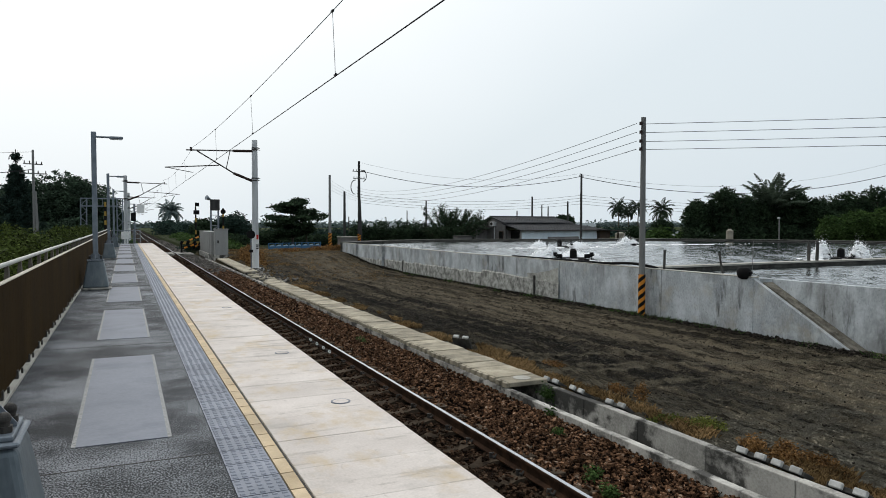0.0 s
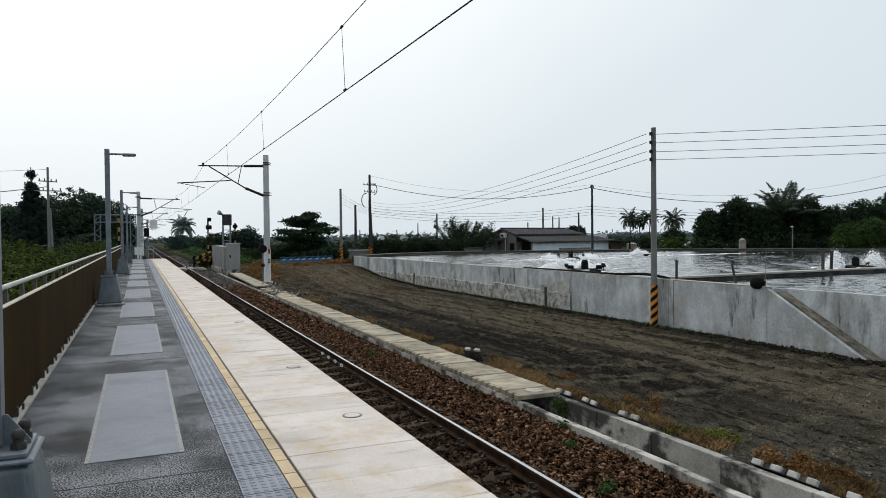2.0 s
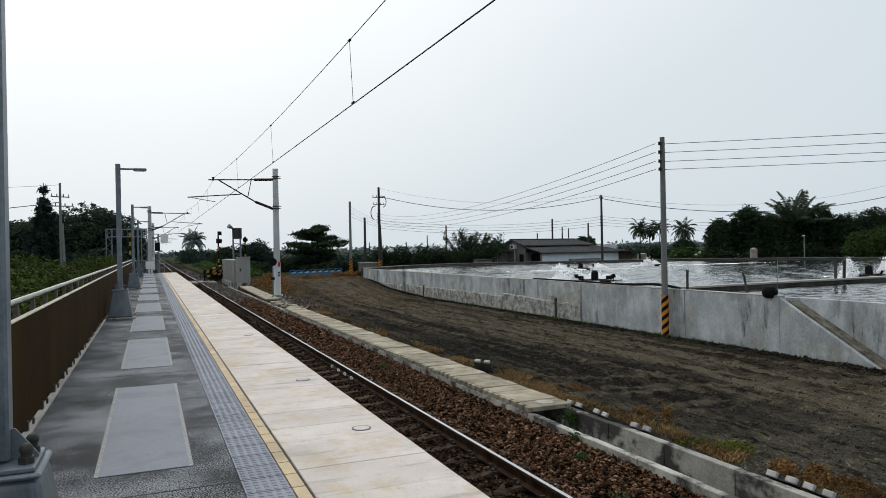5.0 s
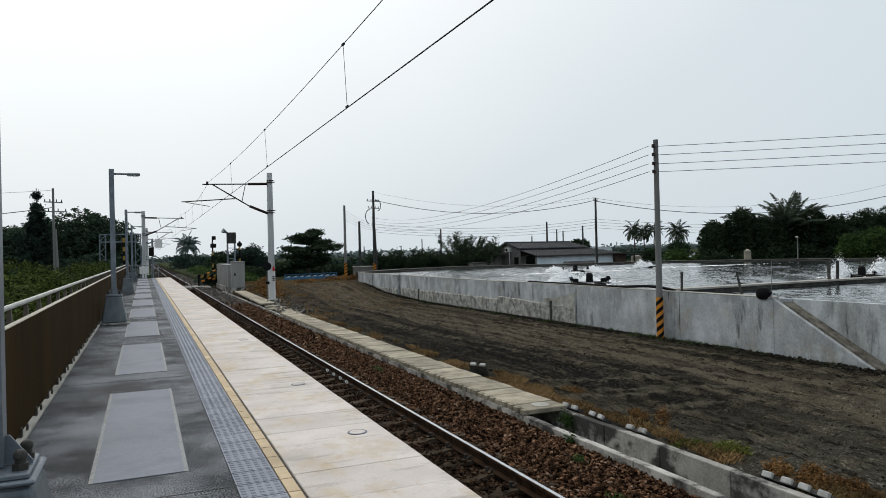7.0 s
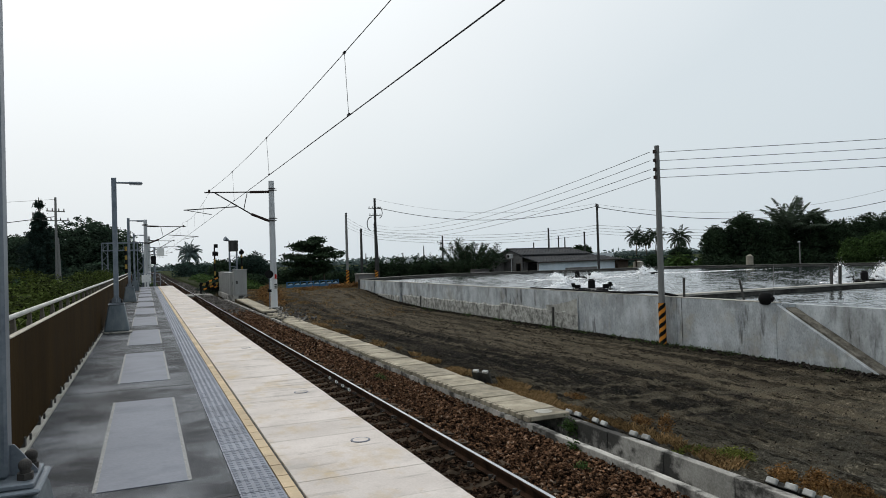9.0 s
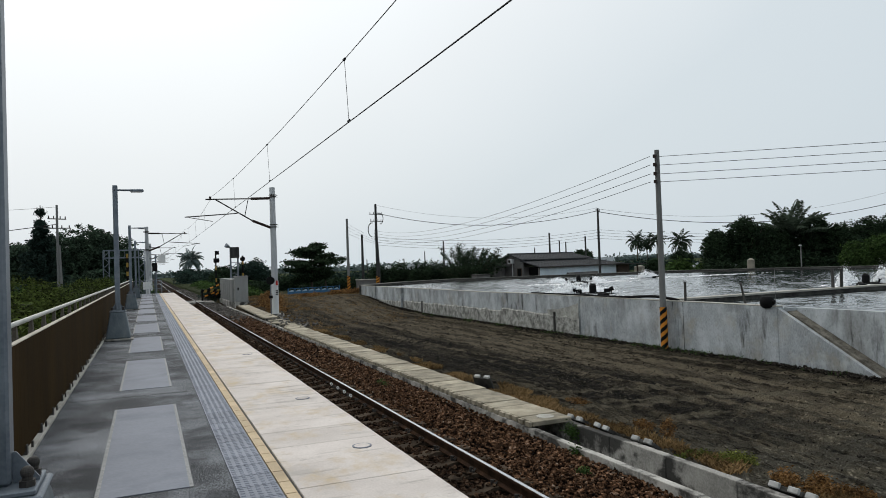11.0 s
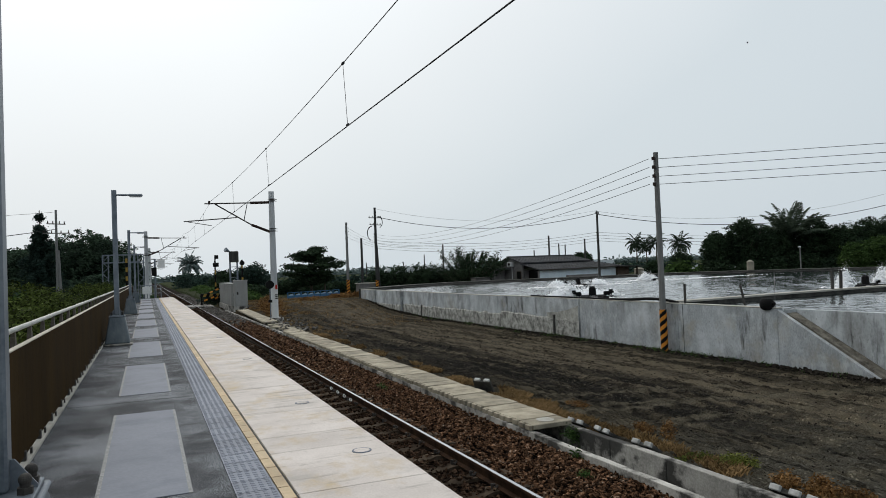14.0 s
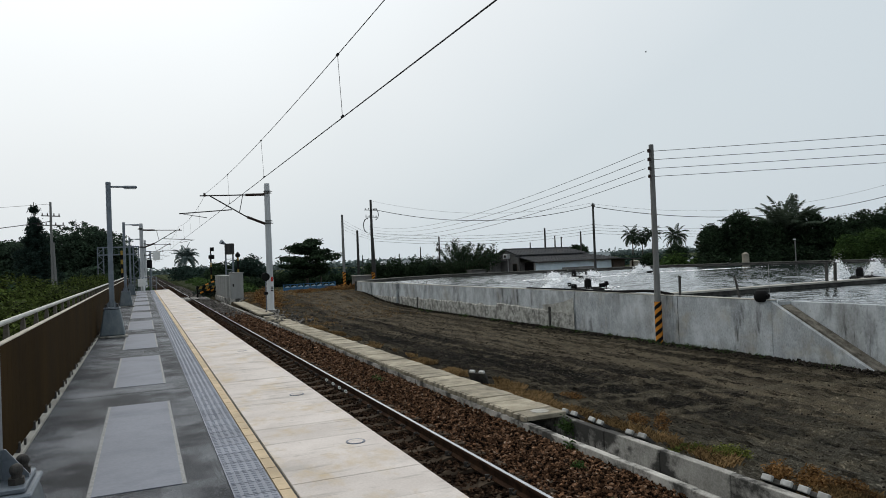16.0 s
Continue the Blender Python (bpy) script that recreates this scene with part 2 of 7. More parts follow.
M_TANK = material("tank_plastic", (0.2, 0.18, 0.14), (0.32, 0.29, 0.23), 3, 0.5, fine=30)


def leafy(name, dark, light, island=0.5):
    m = material(name, dark, light, 0.7, 0.8, bump=0, fine=6, island=island, spec=0.08)
    n, l = m.node_tree.nodes, m.node_tree.links
    b = n["Principled BSDF"]
    t, mix = n.new("ShaderNodeBsdfTranslucent"), n.new("ShaderNodeMixShader")
    mix.inputs[0].default_value = 0.2
    src = b.inputs["Base Color"].links[0].from_socket
    l.new(src, t.inputs["Color"])
    l.new(b.outputs[0], mix.inputs[1])
    l.new(t.outputs[0], mix.inputs[2])
    l.new(mix.outputs[0], n["Material Output"].inputs["Surface"])
    return m


M_LEAF = leafy("dark_leaves", (0.010, 0.019, 0.011), (0.040, 0.066, 0.033), 0.6)
M_LEAF2 = leafy("green_leaves", (0.022, 0.044, 0.013), (0.075, 0.125, 0.036), 0.6)
M_LEAF3 = leafy("yellow_green_leaves", (0.007, 0.013, 0.004), (0.092, 0.122, 0.030), 0.9)
# lighter copy of the dark leaves, offsetting self-shade in the parapet-side crowns
M_LEAF5 = leafy("lightened_grey_green_leaves", (0.015, 0.027, 0.019), (0.062, 0.096, 0.060), 0.7)
M_LEAF4 = leafy("blue_green_leaves", (0.014, 0.028, 0.023), (0.036, 0.06, 0.047))
M_PALM = leafy("palm_leaves", (0.016, 0.027, 0.018), (0.052, 0.075, 0.046))
M_GREYPALM = leafy("grey_palm_leaves", (0.030, 0.043, 0.030), (0.095, 0.125, 0.085), 0.4)
# distance haze is mixed into this leaf colour: paler and bluer
M_FARLEAF = leafy("haze_tinted_leaves", (0.10, 0.135, 0.13), (0.16, 0.20, 0.19), 0.25)
M_DRY = leafy("dry_grass", (0.065, 0.042, 0.019), (0.33, 0.215, 0.10), 0.7)
M_WEED = leafy("weed_leaves", (0.04, 0.058, 0.012), (0.19, 0.20, 0.05), 0.7)
M_RUSTWEED = leafy("withered_leaves", (0.06, 0.032, 0.012), (0.30, 0.165, 0.065), 0.7)


def wall_material():
    """Cast pond wall: mottled pale concrete with brown bloom and dark runs that gather in places."""
    m = material("pond_wall_concrete", (0.27, 0.288, 0.295), (0.53, 0.555, 0.565), 1.3, 0.9, bump=0.3, fine=25, stain=(0.19, 0.185, 0.168), stain_scale=0.9, stain_amount=0.7, stretch=(1, 1, 0.6), lo=0.52, hi=0.88)
    n, l = m.node_tree.nodes, m.node_tree.links
    b = n["Principled BSDF"]
    colour = b.inputs["Base Color"].links[0].from_socket
    geo = n.new("ShaderNodeNewGeometry")

    def mask(scale, stretch, lo, hi, amount):
        mp, t, r = n.new("ShaderNodeMapping"), n.new("ShaderNodeTexNoise"), n.new("ShaderNodeMapRange")
        mp.inputs["Scale"].default_value = stretch
        t.inputs["Scale"].default_value, t.inputs["Detail"].default_value, t.inputs["Roughness"].default_value = scale, 7, 0.62
        r.inputs["From Min"].default_value, r.inputs["From Max"].default_value, r.inputs["To Max"].default_value = lo, hi, amount
        l.new(geo.outputs["Position"], mp.inputs[0])
        l.new(mp.outputs[0], t.inputs["Vector"])
        l.new(t.outputs["Fac"], r.inputs["Value"])
        return r.outputs[0]

    gather = mask(0.45, (1, 1, 0.3), 0.50, 0.60, 1.0)
    for scale, stretch, lo, hi, amount, tone, gathered in (
            (0.55, (1, 1, 0.8), 0.46, 0.64, 0.65, (0.20, 0.205, 0.20), False), (2.6, (1, 1, 0.9), 0.52, 0.66, 0.55, (0.58, 0.605, 0.61), False),
            (0.8, (1, 1, 0.9), 0.55, 0.68, 0.6, (0.36, 0.325, 0.25), False), (1.3, (1, 1, 0.3), 0.50, 0.64, 0.6, (0.12, 0.12, 0.112), True),
            (3.4, (1, 1, 0.22), 0.55, 0.63, 0.9, (0.04, 0.04, 0.039), True), (9.0, (1, 1, 0.2), 0.58, 0.66, 0.55, (0.05, 0.05, 0.048), True),
            (14.0, (1, 1, 1.0), 0.60, 0.68, 0.5, (0.14, 0.135, 0.12), False)):
        fac = mask(scale, stretch, lo, hi, amount)
        if gathered:
            mul = n.new("ShaderNodeMath")
            mul.operation = "MULTIPLY"
            l.new(fac, mul.inputs[0])
            l.new(gather, mul.inputs[1])
            fac = mul.outputs[0]
        x = n.new("ShaderNodeMix")
        x.data_type = "RGBA"
        l.new(fac, x.inputs["Factor"])
        l.new(colour, x.inputs["A"])
        x.inputs["B"].default_value = (*tone, 1)
        colour = x.outputs["Result"]
    l.new(colour, b.inputs["Base Color"])
    return m


M_POND = wall_material()
M_PONDTOP = material("pond_wall_coping", (0.30, 0.285, 0.25), (0.46, 0.44, 0.39), 1.5, 0.9, bump=0.3, fine=40, stain=(0.15, 0.14, 0.12), stain_scale=2)
M_FOOTING = material("rough_footing", (0.15, 0.147, 0.13), (0.46, 0.45, 0.41), 3.4, 0.95, bump=1.0, fine=14, stain=(0.06, 0.058, 0.052), stain_scale=3.6, stain_amount=0.8, depth=0.05, lo=0.56, hi=0.84)
M_REPAIR = material("plaster_repair", (0.24, 0.235, 0.21), (0.50, 0.49, 0.44), 2.0, 0.95, bump=0.6, fine=14, stain=(0.13, 0.125, 0.11), stain_scale=2.5, stain_amount=0.7, depth=0.03)
M_MUD = material("mud_ramp", (0.05, 0.043, 0.034), (0.15, 0.13, 0.092), 3, 0.95, bump=0.5, fine=20, depth=0.02, spec=0.05, island=0.3)
# old concrete; shade on the bank and walkway sides darkens this colour
M_OLDBANK = material("old_bank", (0.022, 0.021, 0.019), (0.10, 0.097, 0.086), 1.4, 0.95, bump=0.4, fine=12, stain=(0.018, 0.017, 0.016), stain_scale=0.9, stain_amount=0.8)


def soil_material():
    m = bpy.data.materials.new("field_soil")
    m.use_nodes = True
    n, l = m.node_tree.nodes, m.node_tree.links
    b = n["Principled BSDF"]
    b.inputs["Roughness"].default_value = 0.95
    b.inputs["Specular IOR Level"].default_value = 0.04
    geo = n.new("ShaderNodeNewGeometry")

    def noise_at(scale, stretch=(1, 1, 1), rot=0.0, detail=6, rough=0.6, low=0.4, high=0.65):
        mp, t, r = n.new("ShaderNodeMapping"), n.new("ShaderNodeTexNoise"), n.new("ShaderNodeMapRange")
        mp.inputs["Scale"].default_value = stretch
        mp.inputs["Rotation"].default_value = (0, 0, rot)
        l.new(geo.outputs["Position"], mp.inputs[0])
        l.new(mp.outputs[0], t.inputs["Vector"])
        t.inputs["Scale"].default_value, t.inputs["Detail"].default_value, t.inputs["Roughness"].default_value = scale, detail, rough
        r.inputs["From Min"].default_value, r.inputs["From Max"].default_value = low, high
        l.new(t.outputs["Fac"], r.inputs["Value"])
        return r.outputs[0]

    def mixed(fac, a, c):
        x = n.new("ShaderNodeMix")
        x.data_type = "RGBA"
        l.new(fac, x.inputs["Factor"])
        if isinstance(a, tuple):
            x.inputs["A"].default_value = (*a, 1)
        else:
            l.new(a, x.inputs["A"])
        x.inputs["B"].default_value = (*c, 1)
        return x.outputs["Result"]

    clods = noise_at(16, detail=6, rough=0.7, low=0.42, high=0.6)
    c = mixed(clods, (0.010, 0.0086, 0.0064), (0.066, 0.057, 0.039))
    streak = n.new("ShaderNodeMath")
    streak.operation = "MULTIPLY"
    l.new(noise_at(2.2, (1.0, 0.06, 1), detail=5, rough=0.7, low=0.44, high=0.58), streak.inputs[0])
    l.new(noise_at(7, (1.0, 0.5, 1), detail=5, rough=0.7, low=0.38, high=0.6), streak.inputs[1])
    c = mixed(streak.outputs[0], c, (0.085, 0.072, 0.052))
    dust = n.new("ShaderNodeMath")
    dust.operation = "MULTIPLY"
    l.new(noise_at(0.28, (1.2, 0.5, 1), detail=4, low=0.5, high=0.62), dust.inputs[0])
    l.new(noise_at(11, detail=5, rough=0.7, low=0.36, high=0.55), dust.inputs[1])
    c = mixed(dust.outputs[0], c, (0.10, 0.087, 0.064))
    rut = n.new("ShaderNodeMath")
    rut.operation = "MULTIPLY"
    l.new(noise_at(5.0, (1.0, 0.025, 1), detail=3, low=0.48, high=0.58), rut.inputs[0])
    l.new(noise_at(0.22, (1.0, 0.45, 1), detail=3, low=0.44, high=0.56), rut.inputs[1])
    c = mixed(rut.outputs[0], c, (0.15, 0.127, 0.086))
    c = mixed(noise_at(3.1, (1.0, 0.12, 1), detail=4, low=0.58, high=0.66), c, (0.010, 0.0095, 0.009))
    sp, far = n.new("ShaderNodeSeparateXYZ"), n.new("ShaderNodeMapRange")
    l.new(geo.outputs["Position"], sp.inputs[0])

    def calc(op, a, c):
        q = n.new("ShaderNodeMath")
        q.operation = op
        for s, v in zip(q.inputs, (a, c)):
            if isinstance(v, (int, float)):
                s.default_value = v
            else:
                l.new(v, s)
        return q.outputs[0]

    # a winding driven lane along the pond wall and a dark tilled strip beside the trough
    wander = calc("ADD", sp.outputs["X"], calc("MULTIPLY", noise_at(0.12, (1, 1, 1), detail=2, low=0.3, high=0.7), 1.6))

    def lane(centre, half, fade):
        r = n.new("ShaderNodeMapRange")
        r.inputs["From Min"].default_value, r.inputs["From Max"].default_value = half + fade, half
        l.new(calc("ABSOLUTE", calc("SUBTRACT", wander, centre), 0.0), r.inputs["Value"])
        return r.outputs[0]

    near = n.new("ShaderNodeMapRange")
    near.inputs["From Min"].default_value, near.inputs["From Max"].default_value = 7.0, 10.5
    l.new(sp.outputs["Y"], near.inputs["Value"])
    tilled = calc("MULTIPLY", calc("MULTIPLY", lane(10.0, 1.2, 0.9), near.outputs[0]), noise_at(1.6, (1.0, 0.14, 1), detail=5, rough=0.7, low=0.3, high=0.52))
    c = mixed(calc("MULTIPLY", tilled, 0.92), c, (0.012, 0.0115, 0.011))
    worn = calc("MULTIPLY", lane(12.7, 0.6, 1.0), noise_at(2.4, (1.0, 0.16, 1), detail=6, rough=0.75, low=0.4, high=0.64))
    c = mixed(calc("MULTIPLY", worn, 0.75), c, (0.14, 0.115, 0.08))
    for centre in (11.75, 12.45, 13.35):
        line_worn = calc("MULTIPLY", lane(centre, 0.04, 0.13), noise_at(1.3, (1.0, 0.3, 1), detail=4, low=0.36, high=0.55))
        c = mixed(calc("MULTIPLY", line_worn, 0.85), c, (0.27, 0.222, 0.155))
    # short cross ruts and pale crumbs in the dark strip
    cross = calc("MULTIPLY", noise_at(3.2, (0.18, 1.0, 1), 0.35, detail=4, rough=0.7, low=0.52, high=0.62), noise_at(0.35, detail=3, low=0.42, high=0.58))
    c = mixed(calc("MULTIPLY", cross, 0.6), c, (0.11, 0.092, 0.074))
    # crumbled dark hollows and broken pale crests
    crumb = calc("MULTIPLY", noise_at(9, (1.0, 0.4, 1), 0.12, detail=8, rough=0.8, low=0.50, high=0.60), 0.72)
    c = mixed(crumb, c, (0.0075, 0.0064, 0.0048))
    crest = calc("MULTIPLY", noise_at(19, (1.0, 0.55, 1), -0.1, detail=6, rough=0.75, low=0.55, high=0.63), noise_at(0.5, (1.0, 0.35, 1), detail=4, low=0.42, high=0.6))
    c = mixed(calc("MULTIPLY", crest, 0.85), c, (0.20, 0.175, 0.128))
    # the dusty lane shows through the crumbs
    c = mixed(calc("MULTIPLY", calc("MULTIPLY", lane(12.6, 0.7, 0.9), noise_at(5.5, (1.0, 0.2, 1), detail=8, rough=0.75, low=0.44, high=0.60)), 0.75), c, (0.175, 0.148, 0.108))
    # greyer, drier ground at the near end, with dark trodden clods
    dry = n.new("ShaderNodeMapRange")
    dry.inputs["From Min"].default_value, dry.inputs["From Max"].default_value = 11.5, 7.5
    l.new(calc("ADD", sp.outputs["Y"], calc("MULTIPLY", noise_at(0.45, detail=4, low=0.2, high=0.8), 3.0)), dry.inputs["Value"])
    drier = calc("MULTIPLY", dry.outputs[0], noise_at(4.5, (1.0, 0.7, 1), detail=8, rough=0.75, low=0.40, high=0.56))
    c = mixed(calc("MULTIPLY", drier, 0.85), c, (0.175, 0.162, 0.128))
    # tyre tracks: pairs of thin dusty lines that wind along the field, and a few that turn across it

    def tyre(along, across, centre, amp, freq, phase, low):
        bend = calc("MULTIPLY", calc("SINE", calc("ADD", calc("MULTIPLY", along, freq), phase), 0.0), amp)
        off = calc("SUBTRACT", calc("ADD", across, bend), centre)
        pair = calc("ABSOLUTE", calc("SUBTRACT", calc("ABSOLUTE", off, 0.0), 0.62), 0.0)
        r = n.new("ShaderNodeMapRange")
        r.inputs["From Min"].default_value, r.inputs["From Max"].default_value = 0.24, 0.09
        l.new(pair, r.inputs["Value"])
        worn_off = noise_at(2.6, (1.0, 1.0, 1), phase, detail=8, rough=0.8, low=low, high=low + 0.14)
        return calc("MULTIPLY", r.outputs[0], worn_off)

    for centre, amp, freq, phase, low, amount in ((12.3, 0.45, 0.21, 0.4, 0.38, 1.0), (11.6, 0.6, 0.16, 2.0, 0.40, 0.95), (10.6, 0.7, 0.13, 4.1, 0.43, 0.85), (9.3, 0.5, 0.2, 1.1, 0.46, 0.6), (13.4, 0.3, 0.25, 3.0, 0.42, 0.9)):
        c = mixed(calc("MULTIPLY", tyre(sp.outputs["Y"], sp.outputs["X"], centre, amp, freq, phase, low), amount), c, (0.225, 0.186, 0.128))
    for centre, amp, freq, phase, low, amount in ((9.8, 0.8, 0.45, 0.6, 0.40, 0.85), (11.6, 1.0, 0.4, 1.9, 0.42, 0.8), (7.6, 0.7, 0.5, 3.6, 0.42, 0.75), (14.6, 1.2, 0.38, 5.0, 0.49, 0.5)):
        c = mixed(calc("MULTIPLY", tyre(sp.outputs["X"], sp.outputs["Y"], centre, amp, freq, phase, low), amount), c, (0.19, 0.165, 0.118))
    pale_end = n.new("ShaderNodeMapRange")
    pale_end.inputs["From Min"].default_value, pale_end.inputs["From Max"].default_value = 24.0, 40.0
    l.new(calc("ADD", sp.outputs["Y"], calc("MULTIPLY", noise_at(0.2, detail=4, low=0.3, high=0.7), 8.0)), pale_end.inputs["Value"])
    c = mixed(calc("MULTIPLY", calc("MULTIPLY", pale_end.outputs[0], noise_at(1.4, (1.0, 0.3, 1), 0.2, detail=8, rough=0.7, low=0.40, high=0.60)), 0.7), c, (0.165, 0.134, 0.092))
    # dark churned rows between them
    rows = calc("MULTIPLY", noise_at(6.0, (1.0, 0.10, 1), 0.06, detail=7, rough=0.7, low=0.52, high=0.60), noise_at(0.3, (1.0, 0.5, 1), detail=3, low=0.4, high=0.55))
    c = mixed(calc("MULTIPLY", rows, 0.8), c, (0.0085, 0.0072, 0.0054))
    # dry grass ground further off
    far.inputs["From Min"].default_value, far.inputs["From Max"].default_value = 42, 62
    l.new(sp.outputs["Y"], far.inputs["Value"])
    fm = n.new("ShaderNodeMath")
    fm.operation = "MULTIPLY"
    l.new(far.outputs[0], fm.inputs[0])
    l.new(noise_at(0.5, low=0.35, high=0.6), fm.inputs[1])
    c = mixed(fm.outputs[0], c, (0.10, 0.075, 0.046))
    green = n.new("ShaderNodeMapRange")
    green.inputs["From Min"].default_value, green.inputs["From Max"].default_value = 66, 78
    l.new(sp.outputs["Y"], green.inputs["Value"])
    c = mixed(green.outputs[0], c, (0.055, 0.068, 0.03))
    l.new(c, b.inputs["Base Color"])
    bp = n.new("ShaderNodeBump")
    bp.inputs["Strength"].default_value, bp.inputs["Distance"].default_value = 1.0, 0.12
    l.new(clods, bp.inputs["Height"])
    l.new(bp.outputs[0], b.inputs["Normal"])
    return m


M_SOIL = soil_material()


def water_material():
    m = bpy.data.materials.new("pond_water")
    m.use_nodes = True
    n, l = m.node_tree.nodes, m.node_tree.links
    b = n["Principled BSDF"]
    b.inputs["Base Color"].default_value = (0.020, 0.026, 0.026, 1)
    b.inputs["Roughness"].default_value = 0.06
    b.inputs["IOR"].default_value = 1.33
    geo, mp = n.new("ShaderNodeNewGeometry"), n.new("ShaderNodeMapping")
    mp.vector_type = "TEXTURE"
    mp.inputs["Scale"].default_value = (0.8, 1.5, 1)
    mp.inputs["Rotation"].default_value = (0, 0, radians(-38))
    l.new(geo.outputs["Position"], mp.inputs[0])
    f = n.new("ShaderNodeTexNoise")
    f.inputs["Scale"].default_value, f.inputs["Detail"].default_value = 4.5, 2
    l.new(mp.outputs[0], f.inputs["Vector"])
    bp = n.new("ShaderNodeBump")
    bp.inputs["Strength"].default_value, bp.inputs["Distance"].default_value = 0.6, 0.05
    l.new(f.outputs["Fac"], bp.inputs["Height"])
    l.new(bp.outputs[0], b.inputs["Normal"])
    return m


M_WATER = water_material()
M_FOAM = material("white_spray", (0.90, 0.91, 0.92), (0.97, 0.97, 0.97), 6, 0.8, bump=0.0, fine=40)
M_SIGNPLATE = plain("sign_plate", (0.7, 0.7, 0.68), 0.5)
M_RUBBLE = material("rubble", (0.05, 0.045, 0.04), (0.20, 0.185, 0.165), 4, 0.95, bump=0.4, fine=30, island=0.5)
M_STUB = material("weathered_stub", (0.025, 0.024, 0.022), (0.09, 0.085, 0.078), 6, 0.95, bump=0.4, fine=30, stretch=(1, 1, 0.3))
M_TYRE = plain("black_rubber", (0.008, 0.008, 0.008), 0.85)
M_CLOD = material("dark_clods", (0.010, 0.009, 0.008), (0.05, 0.043, 0.035), 6, 0.95, bump=0.4, fine=40, island=0.5, spec=0.03)
M_DARKPOLE = material("dark_pole", (0.03, 0.03, 0.03), (0.075, 0.073, 0.07), 4, 0.9, bump=0.2, fine=40, stretch=(1, 1, 0.2), spec=0.1)
M_DULLYELLOW = plain("dull_yellow", (0.30, 0.20, 0.05), 0.7)
M_RAMP = material("worn_ramp", (0.05, 0.046, 0.038), (0.24, 0.22, 0.185), 3.5, 0.95, bump=0.5, fine=20, depth=0.02, stain=(0.06, 0.05, 0.04), stain_scale=2.5, spec=0.05)
M_GREENHOUSE = plain("pale_sheeting", (0.55, 0.58, 0.6), 0.6)
M_NIB = material("pale_nib", (0.30, 0.30, 0.285), (0.52, 0.52, 0.50), 6, 0.9, bump=0.3, fine=40, stain=(0.16, 0.155, 0.14), stain_scale=5, stain_amount=0.7)

# ---- mesh helpers ----


def box(bm, x0, x1, y0, y1, z0, z1, bevel=0.0):
    r = bmesh.ops.create_cube(bm, size=1.0, matrix=Matrix.Translation(((x0 + x1) / 2, (y0 + y1) / 2, (z0 + z1) / 2)) @ Matrix.Diagonal((x1 - x0, y1 - y0, z1 - z0, 1)))
    if bevel:
        edges = {e for v in r["verts"] for e in v.link_edges}
        bmesh.ops.bevel(bm, geom=list(edges), offset=bevel, segments=1, affect="EDGES")
    return bm


def tube(bm, a, b, r0, r1=None, n=10, caps=True):
    a, b = Vector(a), Vector(b)
    d = b - a
    m = Matrix.Translation((a + b) / 2) @ d.to_track_quat("Z", "Y").to_matrix().to_4x4()
    bmesh.ops.create_cone(bm, cap_ends=caps, segments=n, radius1=r0, radius2=r0 if r1 is None else r1, depth=d.length, matrix=m)
    return bm


def prism(bm, outline, y0, y1):
    """Extrudes an outline of (x, z) along y."""
    a = [bm.verts.new((x, y0, z)) for x, z in outline]
    b = [bm.verts.new((x, y1, z)) for x, z in outline]
    bm.faces.new(a)
    bm.faces.new(b[::-1])
    for i in range(len(a)):
        j = (i + 1) % len(a)
        bm.faces.new((a[j], a[i], b[i], b[j]))
    bmesh.ops.recalc_face_normals(bm, faces=bm.faces)
    return bm


def frustum(bm, cx, cy, z0, z1, w0, d0, w1, d1):
    lo = [bm.verts.new((cx + sx * w0 / 2, cy + sy * d0 / 2, z0)) for sx, sy in ((-1, -1), (1, -1), (1, 1), (-1, 1))]
    hi = [bm.verts.new((cx + sx * w1 / 2, cy + sy * d1 / 2, z1)) for sx, sy in ((-1, -1), (1, -1), (1, 1), (-1, 1))]
    bm.faces.new(lo[::-1])
    bm.faces.new(hi)
    for i in range(4):
        j = (i + 1) % 4
        bm.faces.new((lo[i], lo[j], hi[j], hi[i]))
    return bm


def mesh_of(name, bm, mat, smooth=False):
    me = bpy.data.meshes.new(name)
    bm.to_mesh(me)
    bm.free()
    me.materials.append(mat)
    if smooth:
        for p in me.polygons:
            p.use_smooth = True
    return me


def part(name, bm, mat, parent=None, label="", smooth=False):
    ob = new(name, mesh_of(name, bm, mat, smooth))
    ob.parent = parent
    if label:
        ob["label"] = label
    return ob


def piece(name, me, parent, x, y, z, rz=0.0):
    ob = new(name, me)
    ob.parent = parent
    ob.matrix_basis = pose(x, y, z, 0, 0, rz)
    return ob


def thing(name, x=0, y=0, z=0, rz=0, **tags):
    ob = new(name)
    ob.empty_display_size = 0.2
    ob.matrix_basis = pose(x, y, z, 0, 0, rz)
    return tagged(ob, **tags)


def raw(name, verts, faces, mat, parent=None, smooth=False):
    me = bpy.data.meshes.new(name)
    me.from_pydata([tuple(v) for v in verts], [], [tuple(q) for q in faces])
    me.materials.append(mat)
    if smooth:
        for p in me.polygons:
            p.use_smooth = True
    ob = new(name, me)
    ob.parent = parent
    return ob


